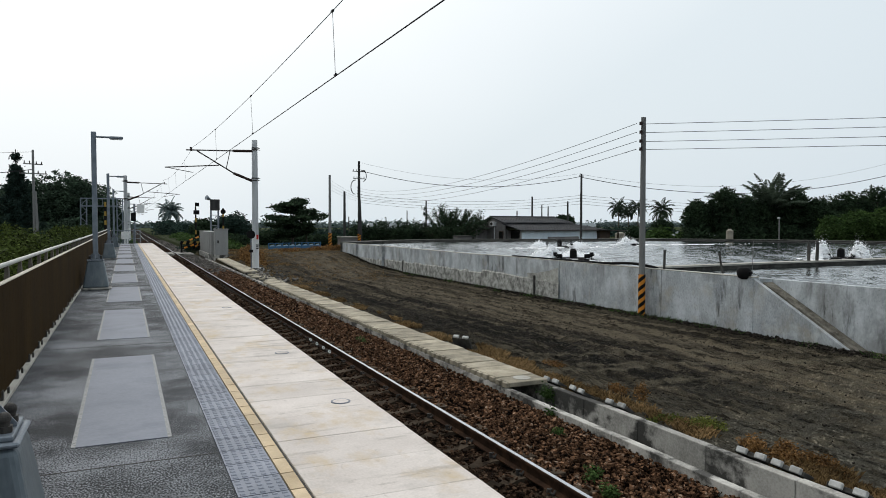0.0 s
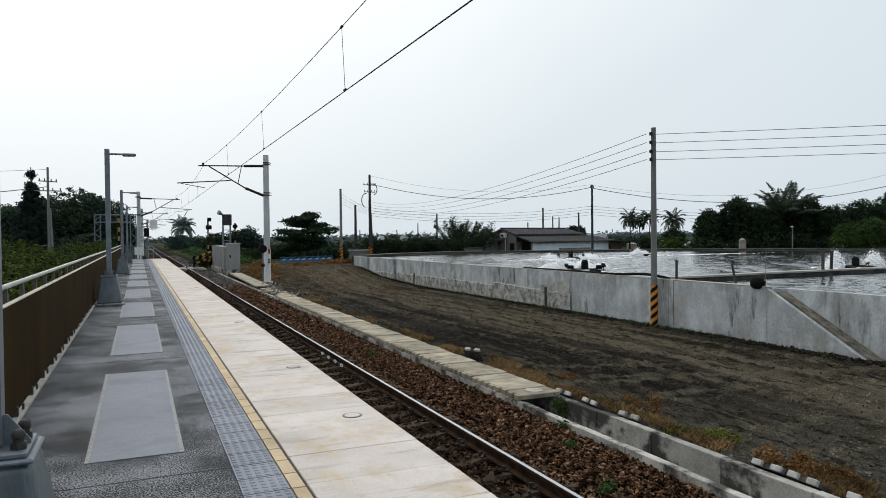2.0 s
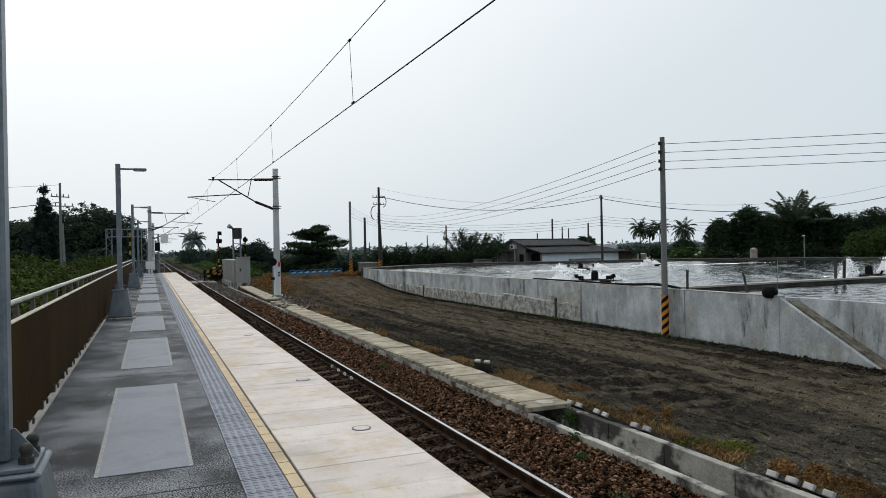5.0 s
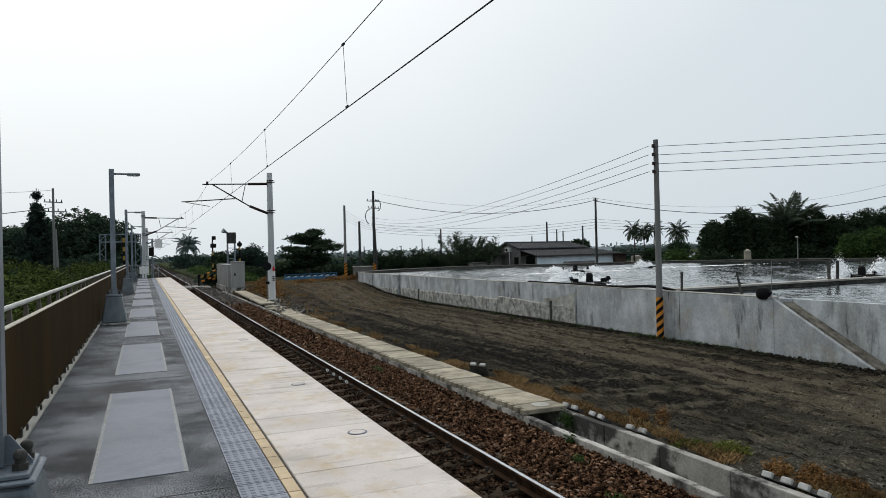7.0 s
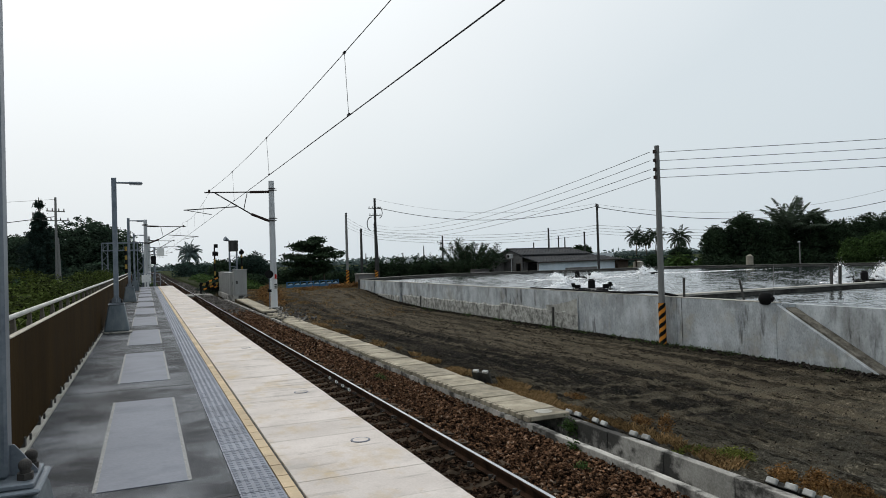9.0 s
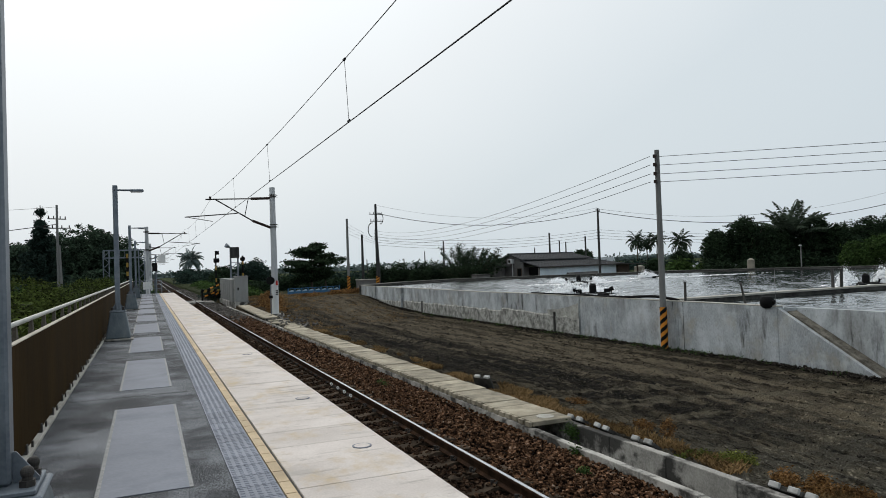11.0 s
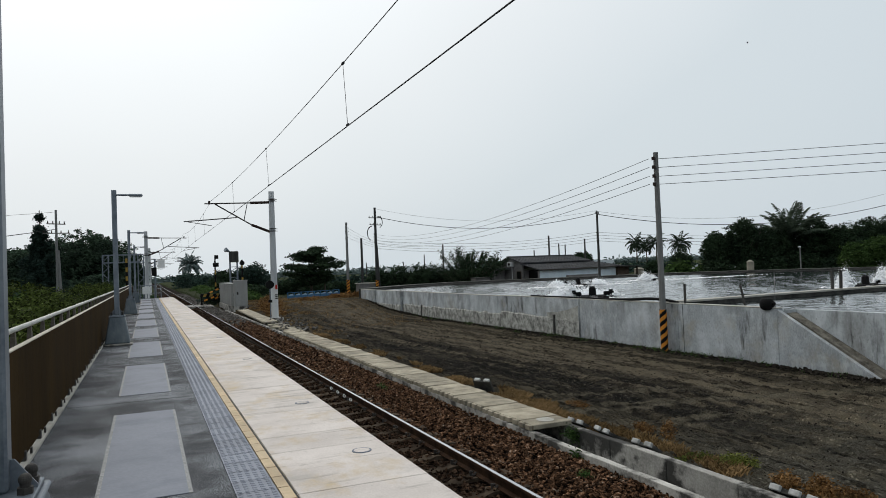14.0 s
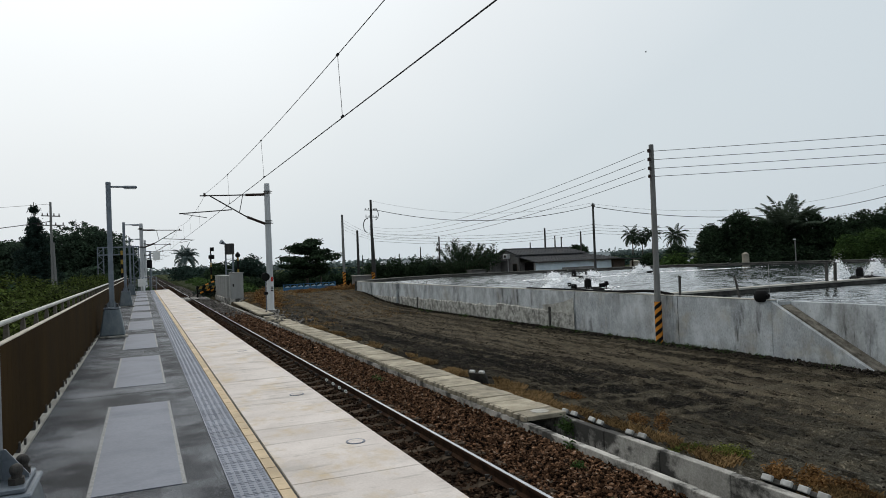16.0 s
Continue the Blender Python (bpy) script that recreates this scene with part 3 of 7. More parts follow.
def wire(name, a, b, sag, r, mat, n=16, parent=None):
    """A hanging wire from a to b."""
    cu = bpy.data.curves.new(name, "CURVE")
    cu.dimensions, cu.bevel_depth, cu.bevel_resolution = "3D", r, 1
    s = cu.splines.new("POLY")
    s.points.add(n)
    for i in range(n + 1):
        t = i / n
        p = Vector(a).lerp(Vector(b), t)
        p.z -= sag * 4 * t * (1 - t)
        s.points[i].co = (*p, 1)
    cu.materials.append(mat)
    ob = new(name, cu)
    ob.parent = parent
    return ob


def smooth01(t):
    t = max(0.0, min(1.0, t))
    return t * t * (3 - 2 * t)


def ground_z(x, y):
    """Height of the ground sheet."""
    far = smooth01((y - 36) / 14)
    field = -1.30 + 0.42 * far
    if x < -1.2:
        z = -1.30
    elif x < 5.45:
        z = -1.36
    elif x < 6.2:
        z = -1.9
    else:
        z = field + (-1.08 - field) * (1 - smooth01((x - 6.2) / 3.0))
    if 11 < x < 17 and 44 < y < 60:
        z += 0.33 * smooth01((y - 44) / 6) * smooth01((60 - y) / 6) * smooth01((x - 11) / 2) * smooth01((17 - x) / 1.5)
    return z


# ---- ground ----


def build_ground():
    xs = [-3500, -1200, -400, -150, -60, -30, -15, -8, -4, -2, -1.3, -1.1, 1, 3, 5.44, 5.5, 6.19]
    xs += list(np.arange(6.24, 15.0, 0.07)) + [15.1, 15.3, 15.6] + [16, 17, 18, 20, 25, 30, 40, 60, 90, 150, 400, 1200, 3500]
    ys = [-1500, -400, -100, -40, -15, -6, -2, 0, 1] + list(np.arange(2, 20, 0.075)) + list(np.arange(20, 34, 0.16)) + list(np.arange(34, 56, 0.5)) + [58, 62, 66, 72, 80, 90, 110, 140, 200, 400, 1200, 3500]
    verts = []
    for y in ys:
        for x in xs:
            z = ground_z(x, y)
            if 6.3 < x < 15.2 and y < 70:
                p = Vector((x, y, 0))
                z += 0.05 * noise.noise(Vector((x * 2.2 + y * 0.2, y * 0.2, 3))) + 0.04 * noise.noise(Vector((x * 3.6, y * 0.5, 8))) + 0.03 * noise.noise(p * 2.4) + 0.04 * noise.noise(p * 4.1 + Vector((9, 0, 0)))
                if y < 34:
                    # torn clods, and paired wheel ruts that wander along the field
                    z += 0.05 * max(0.0, noise.noise(Vector((x * 7, y * 4.5, 2)))) + 0.03 * noise.noise(Vector((x * 13, y * 9, 5)))
                    w0 = x + 0.5 * math.sin(y * 0.16) + 0.25 * noise.noise(Vector((0, y * 0.25, 4)))
                    for c in (8.9, 10.4, 11.9, 13.4):
                        z -= 0.06 * math.exp(-((w0 - c) / 0.11) ** 2) * (0.5 + noise.noise(Vector((c, y * 0.35, 1))))
            verts.append((x, y, z))
    w = len(xs)
    faces = [(j * w + i, j * w + i + 1, (j + 1) * w + i + 1, (j + 1) * w + i) for j in range(len(ys) - 1) for i in range(w - 1)]
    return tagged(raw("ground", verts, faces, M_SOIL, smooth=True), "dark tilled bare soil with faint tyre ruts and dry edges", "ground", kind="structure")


build_ground()

# ---- platform ----
P_END, P_START = 62.0, -6.0
platform = tagged(part("platform", box(bmesh.new(), -1.12, 0.563, P_START, P_END, -1.4, 0.0), M_ASPHALT), "worn dark grey speckled paving of a railway platform", "platform", kind="structure")
part("platform_core", box(bmesh.new(), 0.563, 1.75, P_START, P_END, -1.4, -0.13), M_CONC, platform)
part("joint_bed", box(bmesh.new(), 0.563, 1.965, P_START, P_END, -0.13, -0.012), M_JOINT, platform)
part("platform_kerb", box(bmesh.new(), -1.14, -1.0, P_START, P_END, 0.0, 0.045, 0.01), M_PONDTOP, platform, "narrow pale kerb below the parapet")
# cross joints in the paving
for y in np.arange(5.1, 60, 5.05):
    part("paving_joint", box(bmesh.new(), -0.98, 0.55, y - 0.005, y + 0.005, 0.0, 0.003), M_JOINT, platform)

cover_bm = box(bmesh.new(), -0.345, 0.275, 0, 3.62, 0, 0.006)
cover_me = mesh_of("cover", cover_bm, M_PATCH)
edge_bm = bmesh.new()
box(edge_bm, -0.375, -0.345, 0, 3.64, 0, 0.005)
box(edge_bm, 0.275, 0.305, 0, 3.64, 0, 0.005)
edge_me = mesh_of("sealed_edge", edge_bm, M_PATCH_EDGE)
for i in range(-2, 11):
    y = 5.62 + 5.09 * i
    if y + 3.6 < P_END:
        cov = piece("cover", cover_me, platform, -0.02, y, 0.001)
        piece("sealed_edge", edge_me, cov, 0, 0, 0)


def tactile_mesh():
    bm = box(bmesh.new(), -0.1475, 0.1475, -0.1435, 0.1435, -0.014, 0.004)
    for i in range(5):
        for j in range(5):
            frustum(bm, -0.118 + 0.059 * i, -0.118 + 0.059 * j, 0.004, 0.0095, 0.036, 0.026, 0.024, 0.014)
    return mesh_of("tactile_tile", bm, M_TACTILE)


def end_tiles():
    tile = tactile_mesh()
    yel = mesh_of("yellow_tile", box(bmesh.new(), -0.043, 0.043, -0.1425, 0.1425, -0.014, 0.004), M_YELLOW)
    n = int((P_END - 1.5) / 0.3) + 24
    for i in range(n):
        y = 1.65 - 7.2 + 0.3 * i
        piece("tactile_tile", tile, platform, 0.716, y, 0)
        piece("yellow_tile", yel, platform, 0.918, y - 0.003, 0)
    slab = mesh_of("edge_slab", box(bmesh.new(), -0.508, 0.508, -0.3132, 0.3132, -0.13, 0.003, 0.003), M_SLAB)
    k = int((P_END - 1.4) / 0.63) + 11
    for i in range(k):
        y = 1.70 - 6.93 + 0.63 * i
        piece("edge_slab", slab, platform, 1.492, y, 0.0015 * math.sin(i * 2.3))


# lifting-hole discs in the slabs
for y in (6.11, 8.72, 13.9, 19.2, 24.4):
    bm = bmesh.new()
    tube(bm, (1.74, y, 0.0), (1.74, y, 0.0095), 0.070, n=24)
    d = part("slab_disc", bm, M_SLAB, platform)
    bm = bmesh.new()
    tube(bm, (1.74, y, 0.0), (1.74, y, 0.0085), 0.088, n=24)
    part("ring", bm, M_PATCH, d)

# ---- parapet with handrail ----


def build_parapet():
    wall = tagged(thing("parapet"), "brown sheet-metal platform parapet with cream top strip and handrail", "parapet", kind="structure")
    pbm = bmesh.new()
    for i in range(10):
        y0 = i * 0.2
        prism(pbm, [(-1.055, 0.085), (-1.055, 1.06), (-1.033, 1.06), (-1.033, 0.085)], y0 + 0.0, y0 + 0.197)
    box(pbm, -1.058, -1.036, 0, 1.995, 0.085, 1.06)
    pan = mesh_of("panel", pbm, M_BROWN)
    cbm = bmesh.new()
    prism(cbm, [(-1.060, 1.063), (-1.027, 1.063), (-1.027, 1.072), (-1.060, 1.082)], 0.0, 0.93)
    cap = mesh_of("cap_strip", cbm, M_CREAM)
    bbm = bmesh.new()
    frustum(bbm, -1.10, 0.03, 1.03, 1.19, 0.045, 0.15, 0.03, 0.045)
    br = mesh_of("bracket", bbm, M_BRACKET)
    fbm = bmesh.new()
    box(fbm, -1.09, -1.02, 0, 0.07, 0.0, 0.13)
    box(fbm, -1.03, -1.012, 0.3, 0.34, 0.0, 0.1)
    ft = mesh_of("foot", fbm, M_DARKSTEEL)
    n = int((P_END + 4) / 2)
    for i in range(n):
        piece("panel", pan, wall, 0, -4 + 2 * i, 0)
    for i in range(int((P_END + 4) / 0.95)):
        y = -4 + 0.95 * i
        piece("cap_strip", cap, wall, 0, y, 0)
        piece("bracket", br, wall, 0, y + 0.75, 0)
        piece("foot", ft, wall, 0, y + 0.75, 0)
    part("cap_backing", box(bmesh.new(), -1.12, -1.06, -4, P_END, 1.0, 1.03), M_DARKSTEEL, wall)
    bm = bmesh.new()
    tube(bm, (-1.11, -4, 1.205), (-1.11, P_END, 1.205), 0.0235, n=16)
    part("handrail", bm, M_RAILPIPE, wall, "pale round metal handrail", smooth=True)


build_parapet()

# ---- track ----


def rail_profile(x):
    pts = [(-0.065, -0.15), (0.065, -0.15), (0.065, -0.138), (0.012, -0.118), (0.012, -0.045), (0.034, -0.034), (0.034, -0.006), (0.026, 0), (-0.026, 0), (-0.034, -0.006), (-0.034, -0.034), (-0.012, -0.045), (-0.012, -0.118), (-0.065, -0.138)]
    return [(x + a, -1.0 + b) for a, b in pts]


def build_track():
    track = tagged(thing("railway_track"), "single narrow-gauge railway track with rusty rails on concrete sleepers", "railway track", kind="structure")
    for x in (2.885, 3.985):
        r = part("rail", prism(bmesh.new(), rail_profile(x), -20, 900), M_RUST, track, "rust-brown steel rail with polished top")
        part("running_surface", box(bmesh.new(), x - 0.024, x + 0.024, -20, 900, -1.0, -0.997), M_RAILTOP, r)
    sbm = bmesh.new()
    prism(sbm, [(-1.0, -0.2), (1.0, -0.2), (1.0, 0.0), (0.72, 0.02), (0.40, 0.02), (0.25, -0.02), (-0.25, -0.02), (-0.40, 0.02), (-0.72, 0.02), (-1.0, 0.0)], -0.12, 0.12)
    sl = mesh_of("sleeper", sbm, M_SLEEPER)
    kbm = bmesh.new()
    for s in (-1, 1):
        tube(kbm, (0.09 * s, -0.05, 0.0), (0.09 * s, 0.05, 0.0), 0.018, n=6)
        tube(kbm, (0.09 * s, -0.05, 0.0), (0.05 * s, -0.03, 0.03), 0.012, n=5)
        tube(kbm, (0.09 * s, 0.05, 0.0), (0.05 * s, 0.03, 0.03), 0.012, n=5)
        tube(kbm, (0.11 * s, 0, -0.02), (0.11 * s, 0, 0.05), 0.02, n=6)
    clip = mesh_of("rail_clip", kbm, M_DARKSTEEL)
    for i in range(170):
        y = 1.0 - 0.62 * 20 + 0.62 * i
        s = piece("sleeper", sl, track, 3.435, y, -1.17)
        if -3 < y < 40:
            for x in (-0.55, 0.55):
                piece("rail_clip", clip, s, x, 0, 0.035)
    # four pale spring clips lying against the rail foot
    for k, y in enumerate((14.28, 14.8, 15.35, 15.94)):
        bm = bmesh.new()
        for a in range(8):
            t0, t1 = a * 0.75, a * 0.75 + 0.75
            tube(bm, (3.86 + 0.024 * math.cos(t0), y + 0.032 * math.sin(t0), -1.075 + 0.026 * math.sin(t0)), (3.86 + 0.024 * math.cos(t1), y + 0.032 * math.sin(t1), -1.075 + 0.026 * math.sin(t1)), 0.008, n=5)
        part("white_clip", bm, M_WHITE, track, "white-painted spring clip")


build_track()

OCTA_F = np.array([(0, 2, 4), (2, 1, 4), (1, 3, 4), (3, 0, 4), (2, 0, 5), (1, 2, 5), (3, 1, 5), (0, 3, 5)])
OCTA_V = np.array([(1, 0, 0), (-1, 0, 0), (0, 1, 0), (0, -1, 0), (0, 0, 1), (0, 0, -1)], float)


def stones(name, spots, sizes, mat, rng, parent=None, flat=0.6):
    """Many rough stones in one mesh: jittered cubes with cut corners."""
    base = np.array([(sx, sy, sz) for sx in (-1, 1) for sy in (-1, 1) for sz in (-1, 1)], float) * 0.75
    quads = np.array([(0, 1, 3, 2), (4, 6, 7, 5), (0, 4, 5, 1), (2, 3, 7, 6), (0, 2, 6, 4), (1, 5, 7, 3)])
    n = len(spots)
    v = np.repeat(base[None], n, 0) * rng.uniform(0.55, 1.2, (n, 8, 3))
    v *= np.stack([rng.uniform(0.95, 1.6, n), rng.uniform(0.7, 1.0, n), rng.uniform(0.4, 0.8, n) * flat / 0.6], 1)[:, None, :]
    yaw, tx, ty = rng.uniform(0, 2 * math.pi, n), rng.normal(0, 0.45, n), rng.normal(0, 0.45, n)
    cz, sz, cx, sx, cy, sy = np.cos(yaw), np.sin(yaw), np.cos(tx), np.sin(tx), np.cos(ty), np.sin(ty)
    o, i1 = np.zeros(n), np.ones(n)
    turn = np.array([[cz, sz, o], [-sz, cz, o], [o, o, i1]]).transpose(2, 0, 1)
    tilt_x = np.array([[i1, o, o], [o, cx, sx], [o, -sx, cx]]).transpose(2, 0, 1)
    tilt_y = np.array([[cy, o, -sy], [o, i1, o], [sy, o, cy]]).transpose(2, 0, 1)
    q = tilt_x @ tilt_y @ turn
    v = np.einsum("nvi,nij->nvj", v, q) * sizes[:, None, None] + spots[:, None, :]
    f = (quads[None] + (np.arange(n) * 8)[:, None, None]).reshape(-1, 4)
    return raw(name, v.reshape(-1, 3).tolist(), f.tolist(), mat, parent)


def build_ballast():
    rng = np.random.default_rng(4)
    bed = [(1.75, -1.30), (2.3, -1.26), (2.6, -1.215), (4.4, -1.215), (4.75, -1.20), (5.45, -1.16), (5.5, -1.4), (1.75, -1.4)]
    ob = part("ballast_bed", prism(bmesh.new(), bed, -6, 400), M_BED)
    tagged(ob, "ballast bed, near black with the shade between stones in its colour", "ballast", kind="structure")
    # single stones of the nearest stretch, as pieces on a few shared shapes
    shapes = []
    for k in range(8):
        one = stones("ballast_stone", np.zeros((1, 3)), np.array([0.027]), M_BALLAST, rng)
        shapes.append(one.data)
        bpy.data.objects.remove(one)
    for k in range(300):
        st = new("ballast_stone", shapes[k % 8])
        st.parent = ob
        st.matrix_basis = pose(rng.uniform(4.3, 5.42), rng.uniform(2.6, 5.6), rng.uniform(-1.135, -1.105), rng.uniform(0, 360), rng.uniform(0, 360), rng.uniform(0, 360))
    spots, sizes = [], []
    for y0, y1, per, s0, s1 in ((-8, 1.0, 110, 0.03, 0.05), (1.0, 9, 900, 0.014, 0.034), (9, 20, 640, 0.016, 0.033), (20, 40, 140, 0.035, 0.06), (40, 64, 50, 0.06, 0.09), (69, 120, 20, 0.08, 0.12)):
        n = int((y1 - y0) * 3.5 * per)
        x, y = rng.uniform(2.0, 5.5, n), rng.uniform(y0, y1, n)
        z = np.interp(x, [2, 2.3, 2.6, 4.4, 4.75, 5.45], [-1.28, -1.26, -1.205, -1.205, -1.17, -1.13]) + rng.uniform(-0.02, 0.03, n)
        shoulder = np.exp(-((x - 4.75) / 0.3) ** 2) * 0.03
        keep = ~((abs(x - 3.985) < 0.08) | (abs(x - 2.885) < 0.08))
        on = (abs(((y - 1.0 + 0.31) % 0.62) - 0.31) < 0.11) & (abs(x - 3.435) < 0.9)
        keep &= ~(on & (rng.random(n) < 0.72))
        z = np.where(on, -1.14 + rng.uniform(-0.005, 0.015, n), z)
        spots.append(np.stack([x, y, z + shoulder], 1)[keep])
        sizes.append(rng.uniform(s0, s1, n)[keep])
    sp, sz = np.concatenate(spots), np.concatenate(sizes)
    # stones from the platform to the far rail get the darker colour
    inner = sp[:, 0] < 4.05 + rng.normal(0, 0.1, len(sp))
    grey = ~inner & (sp[:, 1] > 42 + rng.normal(0, 2, len(sp)))
    outer = ~inner & ~grey
    tagged(stones("ballast_stones", sp[outer], sz[outer], M_BALLAST, rng), "loose rust-brown crushed ballast stones between rail and trough", "ballast", kind="stuff")
    tagged(stones("track_stones", sp[inner], sz[inner], M_DARKBALLAST, rng), "darker ballast stones from the platform edge to the far rail", "ballast", kind="stuff")
    tagged(stones("grey_stones", sp[grey], sz[grey], M_GREYBALLAST, rng), "grey gravel beside the track near the crossing", "ballast", kind="stuff")


build_ballast()

# ---- cable trough ----


def lid_mesh():
    """A trough lid: a slab with two nibs along its track-side edge."""
    bm = box(bmesh.new(), -0.34, 0.375, 0.010, 0.430, -0.075, 0.0, 0.008)
    for y0 in (0.03, 0.25):
        box(bm, -0.395, -0.342, y0, y0 + 0.15, -0.085, -0.006, 0.006)
    return mesh_of("lid", bm, M_LID)


def build_trough():
    tr = tagged(thing("cable_trough"), "weathered concrete cable trough with lids, partly open", "cable trough", kind="structure")
    near = mesh_of("near_wall", box(bmesh.new(), -0.055, 0.055, 0.004, 0.996, -0.75, 0.0, 0.008), M_CONC)
    farw = mesh_of("far_wall", box(bmesh.new(), -0.06, 0.06, 0.006, 1.194, -0.78, 0.0, 0.008), M_CONC)
    for i in range(58):
        piece("near_wall", near, tr, 5.53, -2 + i, -1.02 + 0.004 * math.sin(i * 1.7), 0.2 * math.sin(i * 2.1))
    for i in range(36):
        piece("far_wall", farw, tr, 6.2, -2.3 + 1.2 * i, -0.985 + 0.006 * math.sin(i * 2.7), 0.25 * math.sin(i * 1.3))
    part("trough_floor", box(bmesh.new(), 5.45, 6.3, -3, 56, -1.95, -1.75), M_MUD, tr)
    lid = lid_mesh()
    y, i = 9.62, 0
    while y < 31:
        piece("lid", lid, tr, 5.87 + 0.008 * math.sin(i * 3.1), y, -0.925 + 0.008 * math.sin(i * 1.9), 0.9 * math.sin(i * 2.3))
        y, i = y + 0.44, i + 1
    # shifted and broken lids by the mast
    for k, (x, yy, rz) in enumerate(((6.1, 31.6, 14), (6.3, 32.3, 40), (6.0, 33.2, -12), (5.9, 34.2, 8), (6.2, 35.1, 30), (6.0, 36.0, -6))):
        piece("lid", lid, tr, x, yy, -0.95, rz)
    for k in range(34):
        piece("lid", lid, tr, 6.0 + 0.012 * k, 37.5 + 0.44 * k, -0.9, 0.8 * math.sin(k))
    bm = bmesh.new()
    tube(bm, (5.9, 9.88, -0.924), (5.9, 9.88, -0.917), 0.15, n=18)
    part("plaster_patch", bm, M_PONDTOP, tr)


build_trough()

deck = tagged(thing("level_crossing"), "grey concrete level-crossing deck panels across the track", "level crossing", kind="structure")
for x0, x1 in ((2.05, 2.80), (2.98, 3.42), (3.44, 3.89), (4.07, 4.7), (4.72, 5.4)):
    for k in range(3):
        part("deck_panel", box(bmesh.new(), x0, x1, 64.5 + 1.4 * k, 65.85 + 1.4 * k, -1.25, -1.0, 0.02), M_CONC, deck)

# ---- ponds ----
WALL_X, TOP_Z, WATER_Z = 15.0, 0.19, 0.02
FAR_WALL = [(14.9, 50.6), (19.5, 54.6), (25.0, 57.0), (34.5, 54.0), (45.0, 51.5), (52.0, 43.5), (56.0, 34.0), (60, 18), (64, -12)]


def strip(bm, line, half, z0, z1):
    """A wall of even thickness along a line of (x, y)."""
    pts = [Vector((*p, 0)) for p in line]
    rows = []
    for i, p in enumerate(pts):
        d = (pts[min(i + 1, len(pts) - 1)] - pts[max(i - 1, 0)]).normalized()
        s = Vector((-d.y, d.x, 0)) * half
        rows.append([bm.verts.new((q.x, q.y, z)) for q, z in ((p - s, z0), (p - s, z1), (p + s, z1), (p + s, z0))])
    for a, b in zip(rows, rows[1:]):
        for k in range(4):
            bm.faces.new((a[k], a[(k + 1) % 4], b[(k + 1) % 4], b[k]))
    bm.faces.new(rows[0])
    bm.faces.new(rows[-1][::-1])
    bmesh.ops.recalc_face_normals(bm, faces=bm.faces)
    return bm


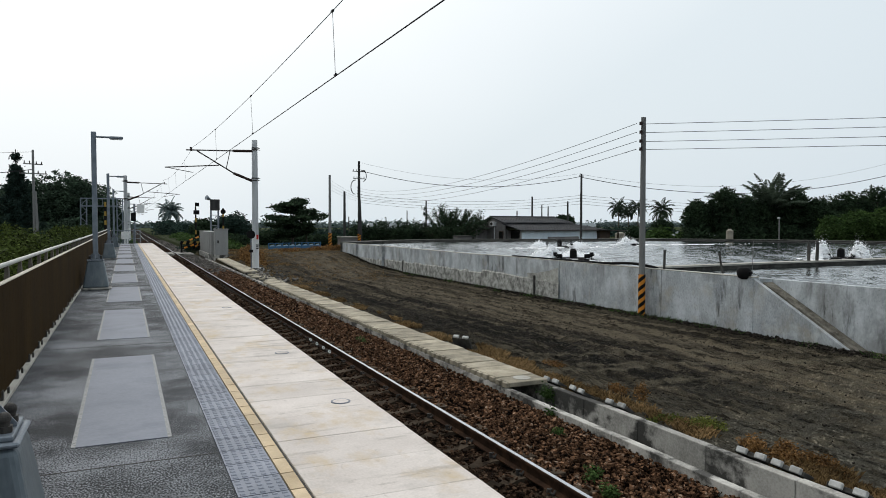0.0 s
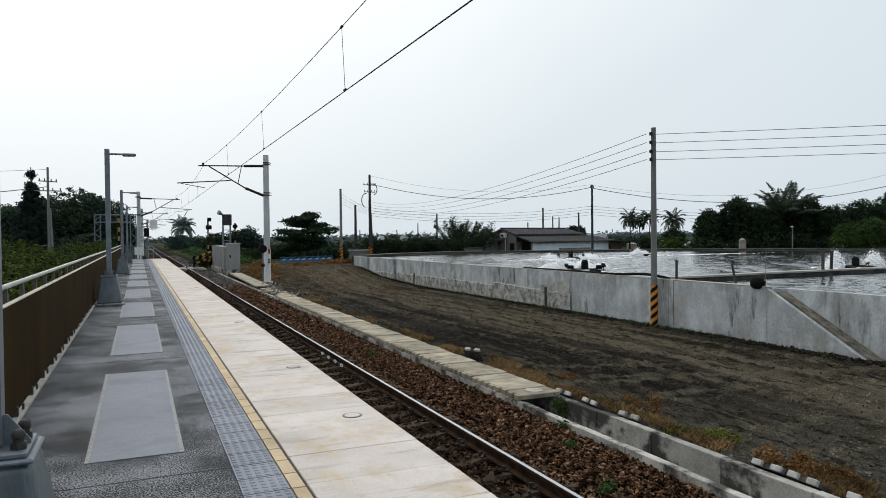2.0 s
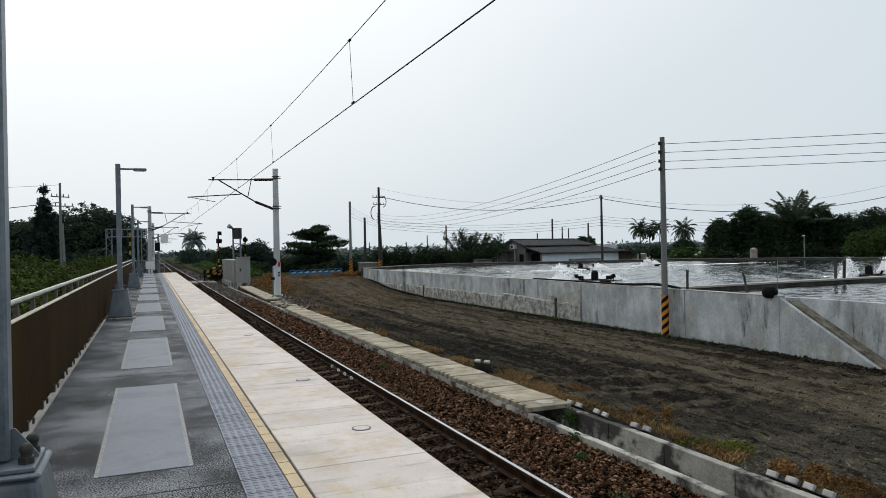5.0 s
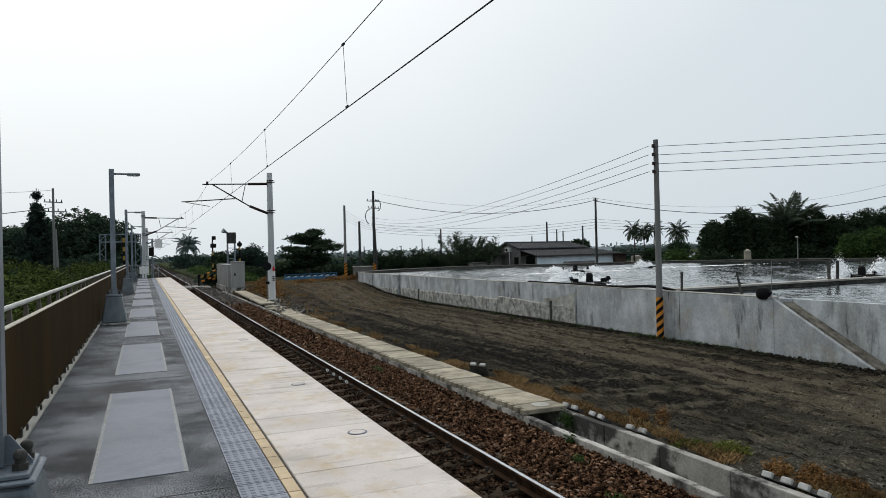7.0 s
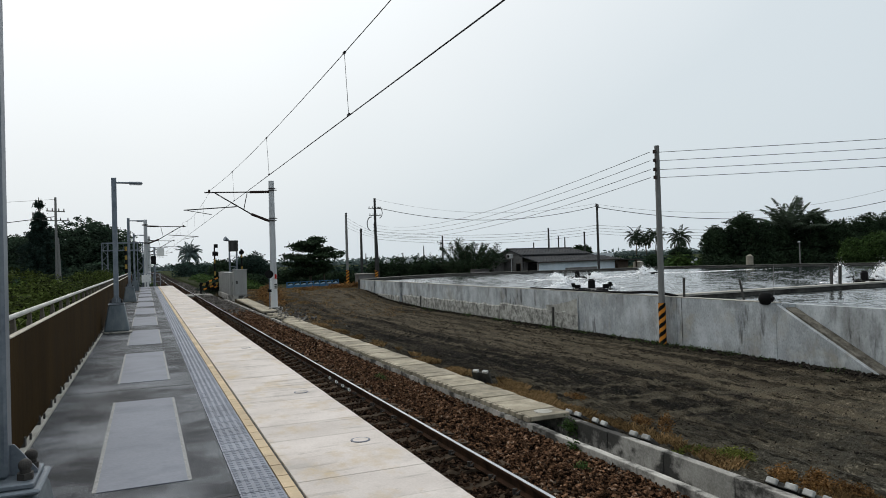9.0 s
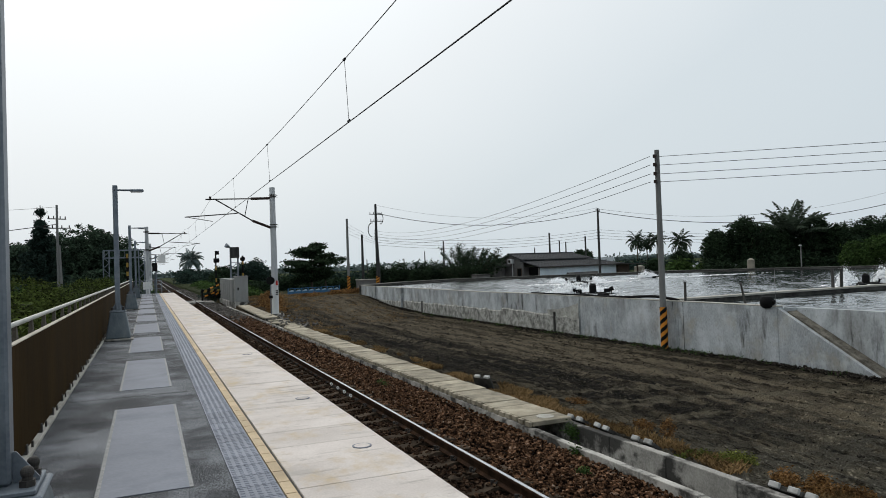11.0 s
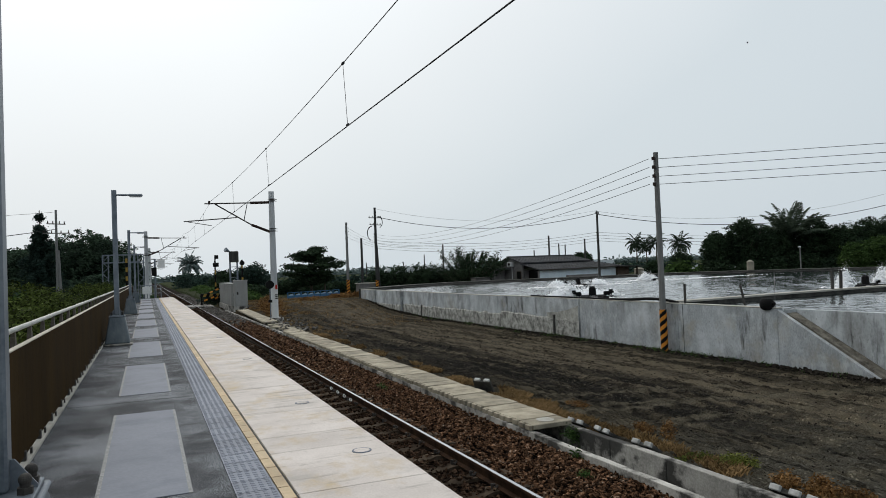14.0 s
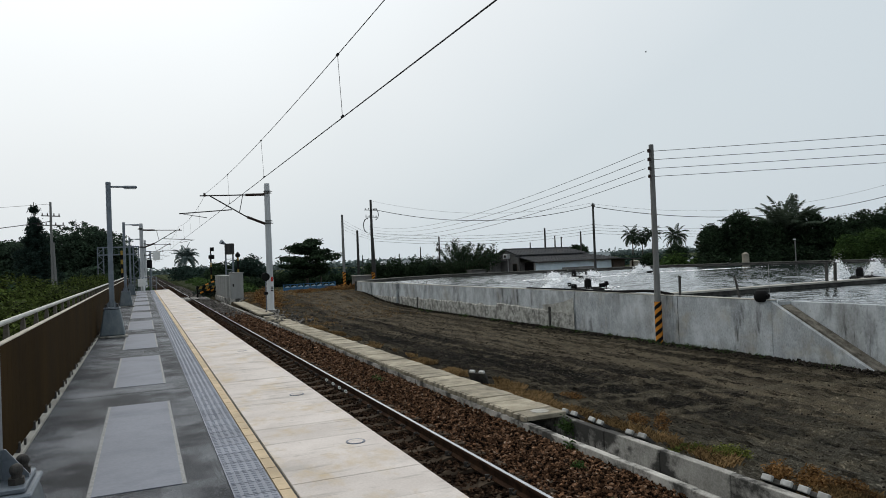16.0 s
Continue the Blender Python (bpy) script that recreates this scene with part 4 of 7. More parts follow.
def build_ponds():
    # wind ripples: short crests running across the ponds, stronger in gusty patches
    rng = np.random.default_rng(12)
    step = 0.14
    gx, gy = np.meshgrid(np.arange(15.12, 64, step), np.arange(-14.0, 58, step))
    z = np.zeros_like(gx)
    for k in range(26):
        lam = rng.uniform(0.42, 0.95)
        a = radians(rng.normal(52, 28))
        z += 0.0040 * lam * np.sin((gx * math.cos(a) + gy * math.sin(a)) * 2 * math.pi / lam + rng.uniform(0, 6.3))
    gust = 0.75 + 0.35 * np.sin(gx * 0.31 + gy * 0.12 + 1.0) * np.sin(gy * 0.23 - gx * 0.08)
    z = WATER_Z + z * gust
    ok = (gx > 15.6) | (gy > 13.3)
    bank_x, bank_y = zip(*FAR_WALL)
    ok &= gy < np.interp(gx, bank_x, bank_y) + 0.2
    h, w = gx.shape
    idx = np.arange(h * w).reshape(h, w)
    q = np.stack([idx[:-1, :-1], idx[:-1, 1:], idx[1:, 1:], idx[1:, :-1]], -1).reshape(-1, 4)
    q = q[ok.reshape(-1)[q].all(1)]
    water = tagged(raw("pond_water", np.stack([gx, gy, z], -1).reshape(-1, 3).tolist(), q.tolist(), M_WATER, smooth=True), "rippled grey fish-pond water reflecting the overcast sky", "water", kind="structure")
    wall = tagged(thing("pond_wall"), "stained pale concrete wall of a raised fish pond", "wall", kind="structure")
    ys = [50.6, 47.2, 42.0, 37.6, 33.2, 28.6, 22.3, 17.0, 13.3]
    for i, (b, a) in enumerate(zip(ys, ys[1:])):
        x = WALL_X + 0.012 * math.sin(i * 2.2) - 0.25 * smooth01((b - 42) / 8)
        top = TOP_Z + (0.03 if i > 4 else 0.0)
        seg = part("wall_panel", box(bmesh.new(), x - 0.0, x + 0.22, a + 0.006, b - 0.006, -1.7, top - 0.03, 0.012), M_POND, wall)
        part("coping", box(bmesh.new(), x - 0.006, x + 0.226, a + 0.006, b - 0.006, top - 0.03, top, 0.01), M_PONDTOP, seg)
        if i < 6:
            # rough footing below the plaster
            bm = bmesh.new()
            n = 14
            rows = []
            for k in range(n + 1):
                y = a + (b - a) * k / n
                zt = -0.62 - 0.1 * smooth01((b - 40) / 10) + 0.12 * noise.noise(Vector((y * 1.7, i, 0))) + (0.12 if i == 5 else 0) * smooth01((y - a) / (b - a))
                rows.append([bm.verts.new(p) for p in ((x - 0.035, y, -1.7), (x - 0.04 - 0.012 * noise.noise(Vector((y * 3, 5, 0))), y, zt - 0.05), (x - 0.0, y, zt))])
            for r, q in zip(rows, rows[1:]):
                for k in range(2):
                    bm.faces.new((r[k], r[k + 1], q[k + 1], q[k]))
            bmesh.ops.recalc_face_normals(bm, faces=bm.faces)
            part("footing", bm, M_FOOTING, seg)
    bm = bmesh.new()
    edge = [bm.verts.new((14.962, y, z)) for y, z in ((24.6, -0.40), (23.9, -0.36), (23.0, -0.22), (22.36, -0.05), (22.36, -1.0), (22.9, -1.22), (23.6, -1.1), (24.0, -0.72), (24.5, -0.6))]
    bm.faces.new(edge)
    r = bmesh.ops.extrude_face_region(bm, geom=bm.faces[:])
    for v in r["geom"]:
        if isinstance(v, bmesh.types.BMVert):
            v.co.x = 15.0
    bmesh.ops.recalc_face_normals(bm, faces=bm.faces)
    part("plaster_repair", bm, M_REPAIR, wall, "pale irregular plaster repair")
    # old dark stubs left standing at the panel joints
    for y, top, foot in ((45.94, -0.58, -1.12), (38.62, -0.56, -1.26), (24.0, -0.46, -1.25)):
        bm = box(bmesh.new(), 14.90, 14.985, y - 0.05, y + 0.05, foot - 0.35, top, 0.012)
        for v in bm.verts:
            v.co.y += 0.03 * noise.noise(v.co * 3)
        part("old_stub", bm, M_STUB, wall, "dark weathered stub against the wall")
    # recessed stretch behind the ramp
    part("recessed_panel", box(bmesh.new(), 15.46, 15.56, -14, 13.28, -1.7, TOP_Z - 0.02, 0.012), M_POND, wall)
    part("return_panel", box(bmesh.new(), 15.222, 15.458, 13.1, 13.28, -1.7, TOP_Z - 0.02), M_POND, wall)
    # ramp: triangular cheek and the sloping tread behind it
    bm = bmesh.new()
    a = [bm.verts.new((x, y, z)) for x in (WALL_X, WALL_X + 0.12) for y, z in ((13.29, TOP_Z - 0.03), (10.25, -1.5), (13.29, -1.7))]
    for f in ((0, 1, 2), (3, 5, 4), (0, 3, 4, 1), (1, 4, 5, 2), (2, 5, 3, 0)):
        bm.faces.new([a[k] for k in f])
    bmesh.ops.recalc_face_normals(bm, faces=bm.faces)
    part("ramp_cheek", bm, M_POND, wall)
    bm = bmesh.new()
    a = [bm.verts.new((x, y, z)) for x in (WALL_X + 0.122, 15.458) for y, z in ((13.09, TOP_Z - 0.10), (10.1, -1.50), (13.09, -1.7))]
    for f in ((0, 1, 2), (3, 5, 4), (0, 3, 4, 1), (1, 4, 5, 2), (2, 5, 3, 0)):
        bm.faces.new([a[k] for k in f])
    bmesh.ops.recalc_face_normals(bm, faces=bm.faces)
    part("ramp_tread", bm, M_RAMP, wall, "muddy sloping ramp")
    # shade on the bank's side is in its dark colour, the top is lighter
    far = tagged(part("pond_bank", strip(bmesh.new(), FAR_WALL, 0.35, -1.4, TOP_Z), M_OLDBANK), "old concrete bank round the far side of the pond, shade in its dark colour", "bank", kind="structure")
    part("bank_top", strip(bmesh.new(), FAR_WALL, 0.38, TOP_Z + 0.001, TOP_Z + 0.05), M_BANKTOP, far, "worn top of the bank, coloured lighter than its shaded side")
    part("bank_ledge", strip(bmesh.new(), [(x - 0.5, y - 1.0) for x, y in FAR_WALL[1:]], 0.22, -1.4, 0.10), M_OLDBANK, far)
    # walkway sides darkened by colour for the shade below the top
    div = tagged(part("pond_divider", strip(bmesh.new(), [(15.24, 18.0), (21, 18.35), (27, 18.5), (40, 18.9), (60, 19.5)], 0.17, -1.4, TOP_Z - 0.04), M_OLDBANK), "weathered concrete walkway dividing two ponds, sides coloured dark for shade", "divider wall", kind="structure")
    part("walkway_top", strip(bmesh.new(), [(15.24, 18.0), (21, 18.35), (27, 18.5), (40, 18.9), (60, 19.5)], 0.21, TOP_Z - 0.039, TOP_Z + 0.02), M_PONDTOP, div)
    return water


build_ponds()

# posts and pipes on the pond walls
post_rows = ((15.1, 16.75, 0.62, 0.06, 1), (15.35, 14.66, 0.62, 0.05, -14), (23.65, 18.4, 0.75, 0.09, 0), (24.1, 18.4, 0.72, 0.09, 2), (15.12, 13.45, 0.98, 0.012, 1))
for x, y, hgt, w, lean in post_rows:
    p = thing("wall_post", x, y, TOP_Z - 0.02, label="weathered dark post standing on the pond wall", category="post", group="posts on the pond walls")
    bm = box(bmesh.new(), -w / 2, w / 2, -w / 2, w / 2, -0.12, hgt, w * 0.12)
    part("shaft", bm, M_STUB if w > 0.045 else M_POLE, p)
    if w > 0.02:
        part("cap", box(bmesh.new(), -w * 0.6, w * 0.6, -w * 0.6, w * 0.6, hgt, hgt + 0.02), M_DARKSTEEL, p)
    p.rotation_euler = (radians(lean), 0, 0)

bm = bmesh.new()
bmesh.ops.create_uvsphere(bm, u_segments=18, v_segments=12, radius=0.17)
for v in bm.verts:
    v.co.x *= 1.05
    v.co.z = max(-0.155, min(0.155, v.co.z * 1.15))
    v.co.y *= 1.15
d = thing("floating_drum", 15.02, 13.62, TOP_Z + 0.11, label="black plastic drum hanging on the pond wall", category="drum")
part("drum", bm, M_TYRE, d, smooth=True)
bm = bmesh.new()
tube(bm, (0, -0.18, 0.02), (0, -0.24, 0.02), 0.045, n=10)
part("neck", bm, M_TYRE, d)

bm = tube(bmesh.new(), (14.985, 16.75, 0.2), (14.985, 16.75, -1.25), 0.006, n=6)
tagged(part("wall_cable", bm, M_WIRE), "thin dark cable running down the pond wall", "cable")

# black hose along the coping, by the pole
hose = [(15.1, 26.0, 0.23), (15.12, 23.5, 0.235), (15.15, 21, 0.24), (15.1, 19.9, 0.24), (15.08, 19.0, 0.28), (15.1, 18.3, 0.33), (15.1, 17.6, 0.30), (15.15, 17.1, 0.22)]
cu = bpy.data.curves.new("hose", "CURVE")
cu.dimensions, cu.bevel_depth, cu.bevel_resolution = "3D", 0.045, 2
sp = cu.splines.new("NURBS")
sp.points.add(len(hose) - 1)
for i, p in enumerate(hose):
    sp.points[i].co = (*p, 1)
sp.use_endpoint_u = True
cu.materials.append(M_TYRE)
tagged(new("hose", cu), "thick black rubber hose lying on the pond wall", "hose")

# ---- aerators with moving spray ----
SPRAYS = []


def spray_mesh(seed, n, w, hgt):
    rng = np.random.default_rng(seed)
    n = n * 5
    c = rng.normal(size=(n, 3)) * np.array([w * 0.28, w * 0.28, hgt * 0.36])
    c[:, 2] = abs(c[:, 2])
    u = np.clip(c[:, 2] / hgt, 0, 1)
    k = n // 3
    c[:k] *= 0.7
    s = rng.uniform(0.005, 0.014, n) * (1.2 - 0.6 * u)
    s[:k] = rng.uniform(0.035, 0.10, k) * (1.15 - 0.6 * u[:k])
    v = (OCTA_V[None] * s[:, None, None] * rng.uniform(0.7, 1.4, (n, 6, 3)) + c[:, None]).reshape(-1, 3)
    f = (OCTA_F[None] + (np.arange(n) * 6)[:, None, None]).reshape(-1, 3)
    me = bpy.data.meshes.new("spray")
    me.from_pydata(v.tolist(), [], f.tolist())
    me.materials.append(M_FOAM)
    return me


def aerator(x, y, rz, plumes, motor=True):
    """A paddle-wheel aerator: two floats, axle, paddle wheels, motor box, and its plumes of spray in two pieces each."""
    a = thing("paddle_aerator", x, y, WATER_Z, rz, label="black paddle-wheel aerator throwing white spray in the pond", category="aerator", group="pond aerators")
    for s in (-1, 1):
        bm = box(bmesh.new(), s * 0.45 - 0.12, s * 0.45 + 0.12, -0.7, 0.7, -0.05, 0.1, 0.04)
        part("float", bm, M_TYRE, a)
        w = new("paddle_wheel")
        w.parent = a
        w.matrix_basis = pose(s * 0.8, 0, 0.06)
        bm = bmesh.new()
        for k in range(8):
            t = k * math.pi / 4
            tube(bm, (0, 0, 0), (0, 0.27 * math.cos(t), 0.27 * math.sin(t)), 0.012, n=5)
            m = Matrix.Translation((0, 0.24 * math.cos(t), 0.24 * math.sin(t))) @ Matrix.Rotation(t, 4, "X") @ Matrix.Diagonal((0.16, 0.1, 0.015, 1))
            bmesh.ops.create_cube(bm, size=1, matrix=m)
        part("paddles", bm, M_BLACK, w)
        SPRAYS.append((w, "wheel", s))
    bm = bmesh.new()
    tube(bm, (-0.9, 0, 0.06), (0.9, 0, 0.06), 0.02, n=8)
    part("axle", bm, M_DARKSTEEL, a)
    if motor:
        bm = bmesh.new()
        tube(bm, (0, 0, 0.1), (0, 0, 0.42), 0.16, 0.15, n=16)
        part("motor", bm, M_TYRE, a, smooth=False)
        part("frame", box(bmesh.new(), -0.5, 0.5, -0.06, 0.06, 0.09, 0.13), M_DARKSTEEL, a)
        part("motor_cap", tube(bmesh.new(), (0, 0, 0.42), (0, 0, 0.50), 0.15, 0.08, n=16), M_TYRE, a)
        for s in (-1, 1) if not 20 < x < 28 else ():
            part("gearbox", box(bmesh.new(), s * 0.62 - 0.13, s * 0.62 + 0.13, -0.12, 0.12, 0.1, 0.27, 0.03), M_TYRE, a)
    for k, (px, py, w, hgt) in enumerate(plumes):
        for q in range(2):
            me = spray_mesh(11 + 7 * k + 31 * q + int(x), 2600 if q == 0 else 1400, w * (1 if q == 0 else 0.75), hgt * (0.7 if q == 0 else 1.0))
            s = new("spray", me)
            s.parent = a
            s.matrix_basis = pose(px, py, 0)
            s["label"] = "white water spray"
            SPRAYS.append((s, "spray", k * 2 + q))
    return a


aerator(17.8, 25.4, -25, ((-0.95, 0.4, 0.7, 0.8), (-1.4, 0.5, 0.6, 0.5), (-0.6, 1.5, 0.9, 0.6), (0.3, 1.7, 0.9, 0.5), (0.9, 1.2, 0.7, 0.35)))
aerator(26.3, 39.1, -30, ((-1.3, 0.3, 0.9, 0.5), (1.2, 0.3, 1.0, 0.5)))
aerator(34.8, 42.2, 20, ((-0.6, 0.1, 0.75, 0.75), (0.6, 0.2, 0.5, 0.5)), motor=False)
aerator(29.2, 21.1, -25, ((-0.85, 0.1, 0.55, 1.0), (0.85, 0.1, 0.6, 1.0)))

# ---- overhead line ----


def mast(x, y, side, z0, z1, full=True):
    """A concrete catenary mast; side is +1 where the arm reaches towards -x."""
    m = thing("catenary_mast", x, y, 0, label="white concrete catenary mast with a black cantilever arm", category="mast", group="catenary masts")
    bm = bmesh.new()
    tube(bm, (0, 0, z0), (0, 0, z1), 0.19, 0.155, n=20)
    part("pole", bm, M_MAST, m, smooth=False)
    part("base_block", box(bmesh.new(), -0.42, 0.42, -0.42, 0.42, z0 - 0.35, z0 + 0.02, 0.03), M_CONC, m)
    bm = bmesh.new()
    tube(bm, (0, 0, z0 + 0.02), (0, 0, z0 + 1.9), 0.198, n=20)
    part("painted_foot", bm, M_WHITE, m, "white-painted lower length")
    s = side
    top = bmesh.new()
    tube(top, (-0.15 * s, 0, z1 - 0.62), (-1.2 * s, 0, z1 - 0.65), 0.075, n=10)
    part("strut_insulator", top, M_INSUL, m)
    bm = bmesh.new()
    tube(bm, (-1.2 * s, 0, z1 - 0.65), (-3.65 * s, 0, z1 - 0.70), 0.035, n=8)
    part("top_strut", bm, M_DARKSTEEL, m)
    bm = bmesh.new()
    tube(bm, (-0.15 * s, 0, z1 - 2.3), (-1.15 * s, 0, z1 - 1.9), 0.075, n=10)
    part("brace_insulator", bm, M_INSUL, m)
    bm = bmesh.new()
    tube(bm, (-1.15 * s, 0, z1 - 1.9), (-3.1 * s, 0, z1 - 0.72), 0.036, n=8)
    part("brace", bm, M_DARKSTEEL, m)
    bm = bmesh.new()
    tube(bm, (-1.35 * s, 0, z1 - 0.67), (-1.55 * s, 0, z1 - 1.62), 0.022, n=6)
    part("hanger", bm, M_DARKSTEEL, m)
    bm = bmesh.new()
    tube(bm, (-1.95 * s, 0, z1 - 1.48), (-4.75 * s, 0, z1 - 1.68), 0.03, n=8)
    part("registration_tube", bm, M_DARKSTEEL, m)
    bm = bmesh.new()
    tube(bm, (-4.55 * s, 0, z1 - 1.7), (-3.3 * s, 0, z1 - 1.92), 0.018, n=6)
    part("steady_arm", bm, M_DARKSTEEL, m)
    bm = bmesh.new()
    tube(bm, (-3.4 * s, 0, z1 - 0.74), (-3.4 * s, 0, z1 - 0.54), 0.06, n=8)
    part("wire_clamp", bm, M_INSUL, m)
    for z in (z1 - 0.45, z1 - 0.55, z1 - 2.15, z1 - 2.28):
        bm = bmesh.new()
        tube(bm, (-0.2 * s, 0, z), (0.3 * s, 0, z), 0.016, n=6)
        box(bm, -0.19, 0.19, -0.2, -0.17, z - 0.03, z + 0.03)
        part("clamp_bolt", bm, M_DARKSTEEL, m)
    return m


near_mast = mast(6.72, 40.6, 1, -0.92, 6.33)
# signs on the near mast
part("red_plate", box(bmesh.new(), 0.02, 0.14, -0.235, -0.225, 0.72, 0.98), M_RED, near_mast, "small red and white warning plate")
part("number_plate", box(bmesh.new(), -0.02, 0.15, -0.235, -0.225, 0.12, 0.5), M_SIGNPLATE, near_mast, "white plate with dark bars")
for k in range(3):
    part("bar", box(bmesh.new(), 0.0, 0.13, -0.245, -0.236, 0.17 + 0.1 * k, 0.23 + 0.1 * k), M_BLACK, near_mast)
for y in (72.0, 112.0, 152.0, 192.0, 232.0):
    mast(0.05 if y < 100 else 0.5, y, -1, -0.9, 6.1)

lines = tagged(thing("overhead_wires"), "thin dark overhead contact and messenger wires with droppers", "overhead line", kind="structure")
SUPPORTS = [-2.5, 40.6, 72.0, 112.0, 152.0, 192.0, 232.0]
for a, b in zip(SUPPORTS, SUPPORTS[1:]):
    zs = 5.80
    wire("messenger_wire", (3.42, a, zs), (3.42, b, zs), 0.42, 0.008, M_WIRE, 20, lines)
    wire("contact_wire", (3.47, a, 4.27), (3.47, b, 4.27), 0.0, 0.010, M_WIRE, 4, lines)
    y = a + 5.9
    while y < b - 3:
        t = (y - a) / (b - a)
        zt = zs - 0.42 * 4 * t * (1 - t)
        d = wire("dropper", (3.42, y, zt), (3.47, y, 4.27), 0.0, 0.005, M_WIRE, 2, lines)
        bm = bmesh.new()
        tube(bm, (3.47, y - 0.05, 4.29), (3.47, y + 0.05, 4.29), 0.025, n=6)
        tube(bm, (3.42, y - 0.05, zt), (3.42, y + 0.05, zt), 0.025, n=6)
        part("dropper_clamp", bm, M_WIRE, lines)
        y += 8.95

# ---- platform lamps ----


def platform_lamp():
    l = thing("platform_lamp", -0.61, 3.48, 0, label="grey galvanised platform lamp on a tapered pedestal", category="lamp post", group="platform lamps")
    ped = part("pedestal", frustum(bmesh.new(), 0, 0, 0.05, 0.70, 0.58, 0.58, 0.36, 0.36), M_PLINTH, l, "tapered grey steel pedestal")
    bmod = ped.modifiers.new("edge", "BEVEL")
    bmod.width, bmod.segments = 0.035, 3
    part("grout_base", box(bmesh.new(), -0.35, 0.35, -0.35, 0.35, 0.0, 0.05, 0.015), M_CONC, l)
    part("top_plate", box(bmesh.new(), -0.19, 0.19, -0.19, 0.19, 0.70, 0.722, 0.008), M_GALV, l)
    part("base_plate", box(bmesh.new(), -0.165, 0.165, -0.165, 0.165, 0.724, 0.745, 0.004), M_GALV, l)
    part("shaft", box(bmesh.new(), -0.058, 0.058, -0.058, 0.058, 0.745, 3.86, 0.012), M_GALV, l)
    for dx, dy in ((1, 0), (-1, 0), (0, 1), (0, -1)):
        bm = bmesh.new()
        pts = ((0.059, 0.746), (0.16, 0.746), (0.16, 0.76), (0.075, 0.875), (0.059, 0.875))
        vs = []
        for off in (-0.005, 0.005):
            vs.append([bm.verts.new((dx * r + dy * off, dy * r + dx * off, z)) for r, z in pts])
        bm.faces.new(vs[0])
        bm.faces.new(vs[1][::-1])
        for i in range(5):
            j = (i + 1) % 5
            bm.faces.new((vs[0][j], vs[0][i], vs[1][i], vs[1][j]))
        bmesh.ops.recalc_face_normals(bm, faces=bm.faces)
        part("gusset", bm, M_GALV, l)
    for sx in (-1, 1):
        for sy in (-1, 1):
            bm = bmesh.new()
            tube(bm, (0.125 * sx, 0.085 * sy, 0.745), (0.125 * sx, 0.085 * sy, 0.772), 0.033, n=6)
            tube(bm, (0.125 * sx, 0.085 * sy, 0.772), (0.125 * sx, 0.085 * sy, 0.788), 0.021, n=16)
            r = bmesh.ops.create_uvsphere(bm, u_segments=16, v_segments=10, radius=0.027, matrix=Matrix.Translation((0.125 * sx, 0.085 * sy, 0.803)))
            part("cap_nut", bm, M_DARKSTEEL, l)
    bm = bmesh.new()
    tube(bm, (0.05, 0, 3.74), (0.36, 0, 3.74), 0.024, n=16)
    part("arm", bm, M_GALV, l)
    head = part("lamp_head", box(bmesh.new(), 0.34, 0.66, -0.075, 0.075, 3.70, 3.765, 0.02), M_GALV, l)
    part("diffuser", box(bmesh.new(), 0.37, 0.63, -0.06, 0.06, 3.688, 3.699), M_WHITE, head)
    return l


lamp = platform_lamp()
for k in range(1, 4):
    copy_thing(lamp, pose(-0.69, 3.5 + 15.7 * k, 0))

# foam drifting on the water round the aerators
rng = np.random.default_rng(77)
spots = []
for cx, cy, dx, dy, n in ((17.6, 27.2, 1.2, 2.4, 900), (34.8, 42.4, 2.2, 0.8, 500), (29.2, 21.2, 1.4, 1.0, 600), (40.0, 41.0, 5.0, 0.8, 500), (26.3, 39.1, 3.2, 1.6, 1100), (18.6, 27.5, 1.6, 1.6, 700)):
    spots.append(np.stack([rng.normal(cx, dx * 0.5, n), rng.normal(cy, dy * 0.5, n), np.full(n, WATER_Z + 0.004)], 1))
spots = np.concatenate(spots)
spots = spots[spots[:, 0] > 15.4]
m = len(spots)
flat = (OCTA_V[None] * (rng.uniform(0.03, 0.12, (m, 1, 1)) * np.array([1, 1, 0.12])) * rng.uniform(0.6, 1.4, (m, 6, 3)) + spots[:, None]).reshape(-1, 3)
tagged(raw("water_foam", flat.tolist(), (OCTA_F[None] + (np.arange(m) * 6)[:, None, None]).reshape(-1, 3).tolist(), M_FOAM), "white foam flecks drifting on the pond", "foam", kind="stuff")

# ---- utility poles and their wires ----


def hazard(bm_o, bm_b, r, z0, z1, bands):
    """Slanted hazard bands winding round a pole, in two meshes."""
    n, pitch = 24, (z1 - z0) / bands
    for i in range(n):
        a, b = 2 * math.pi * i / n, 2 * math.pi * (i + 1) / n
        for k in range(-6, 2 * bands + 1):
            za, zb = z0 + (k / 2 + 2 * i / n) * pitch, z0 + (k / 2 + 2 * (i + 1) / n) * pitch
            q = [(a, za), (b, zb), (b, zb + pitch / 2), (a, za + pitch / 2)]
            q = [(t, min(z1, max(z0, z))) for t, z in q]
            if q[2][1] - q[1][1] < 1e-4 and q[3][1] - q[0][1] < 1e-4:
                continue
            bm = bm_o if k % 2 else bm_b
            vs = [bm.verts.new((r * math.cos(t), r * math.sin(t), z)) for t, z in q]
            bm.faces.new(vs)


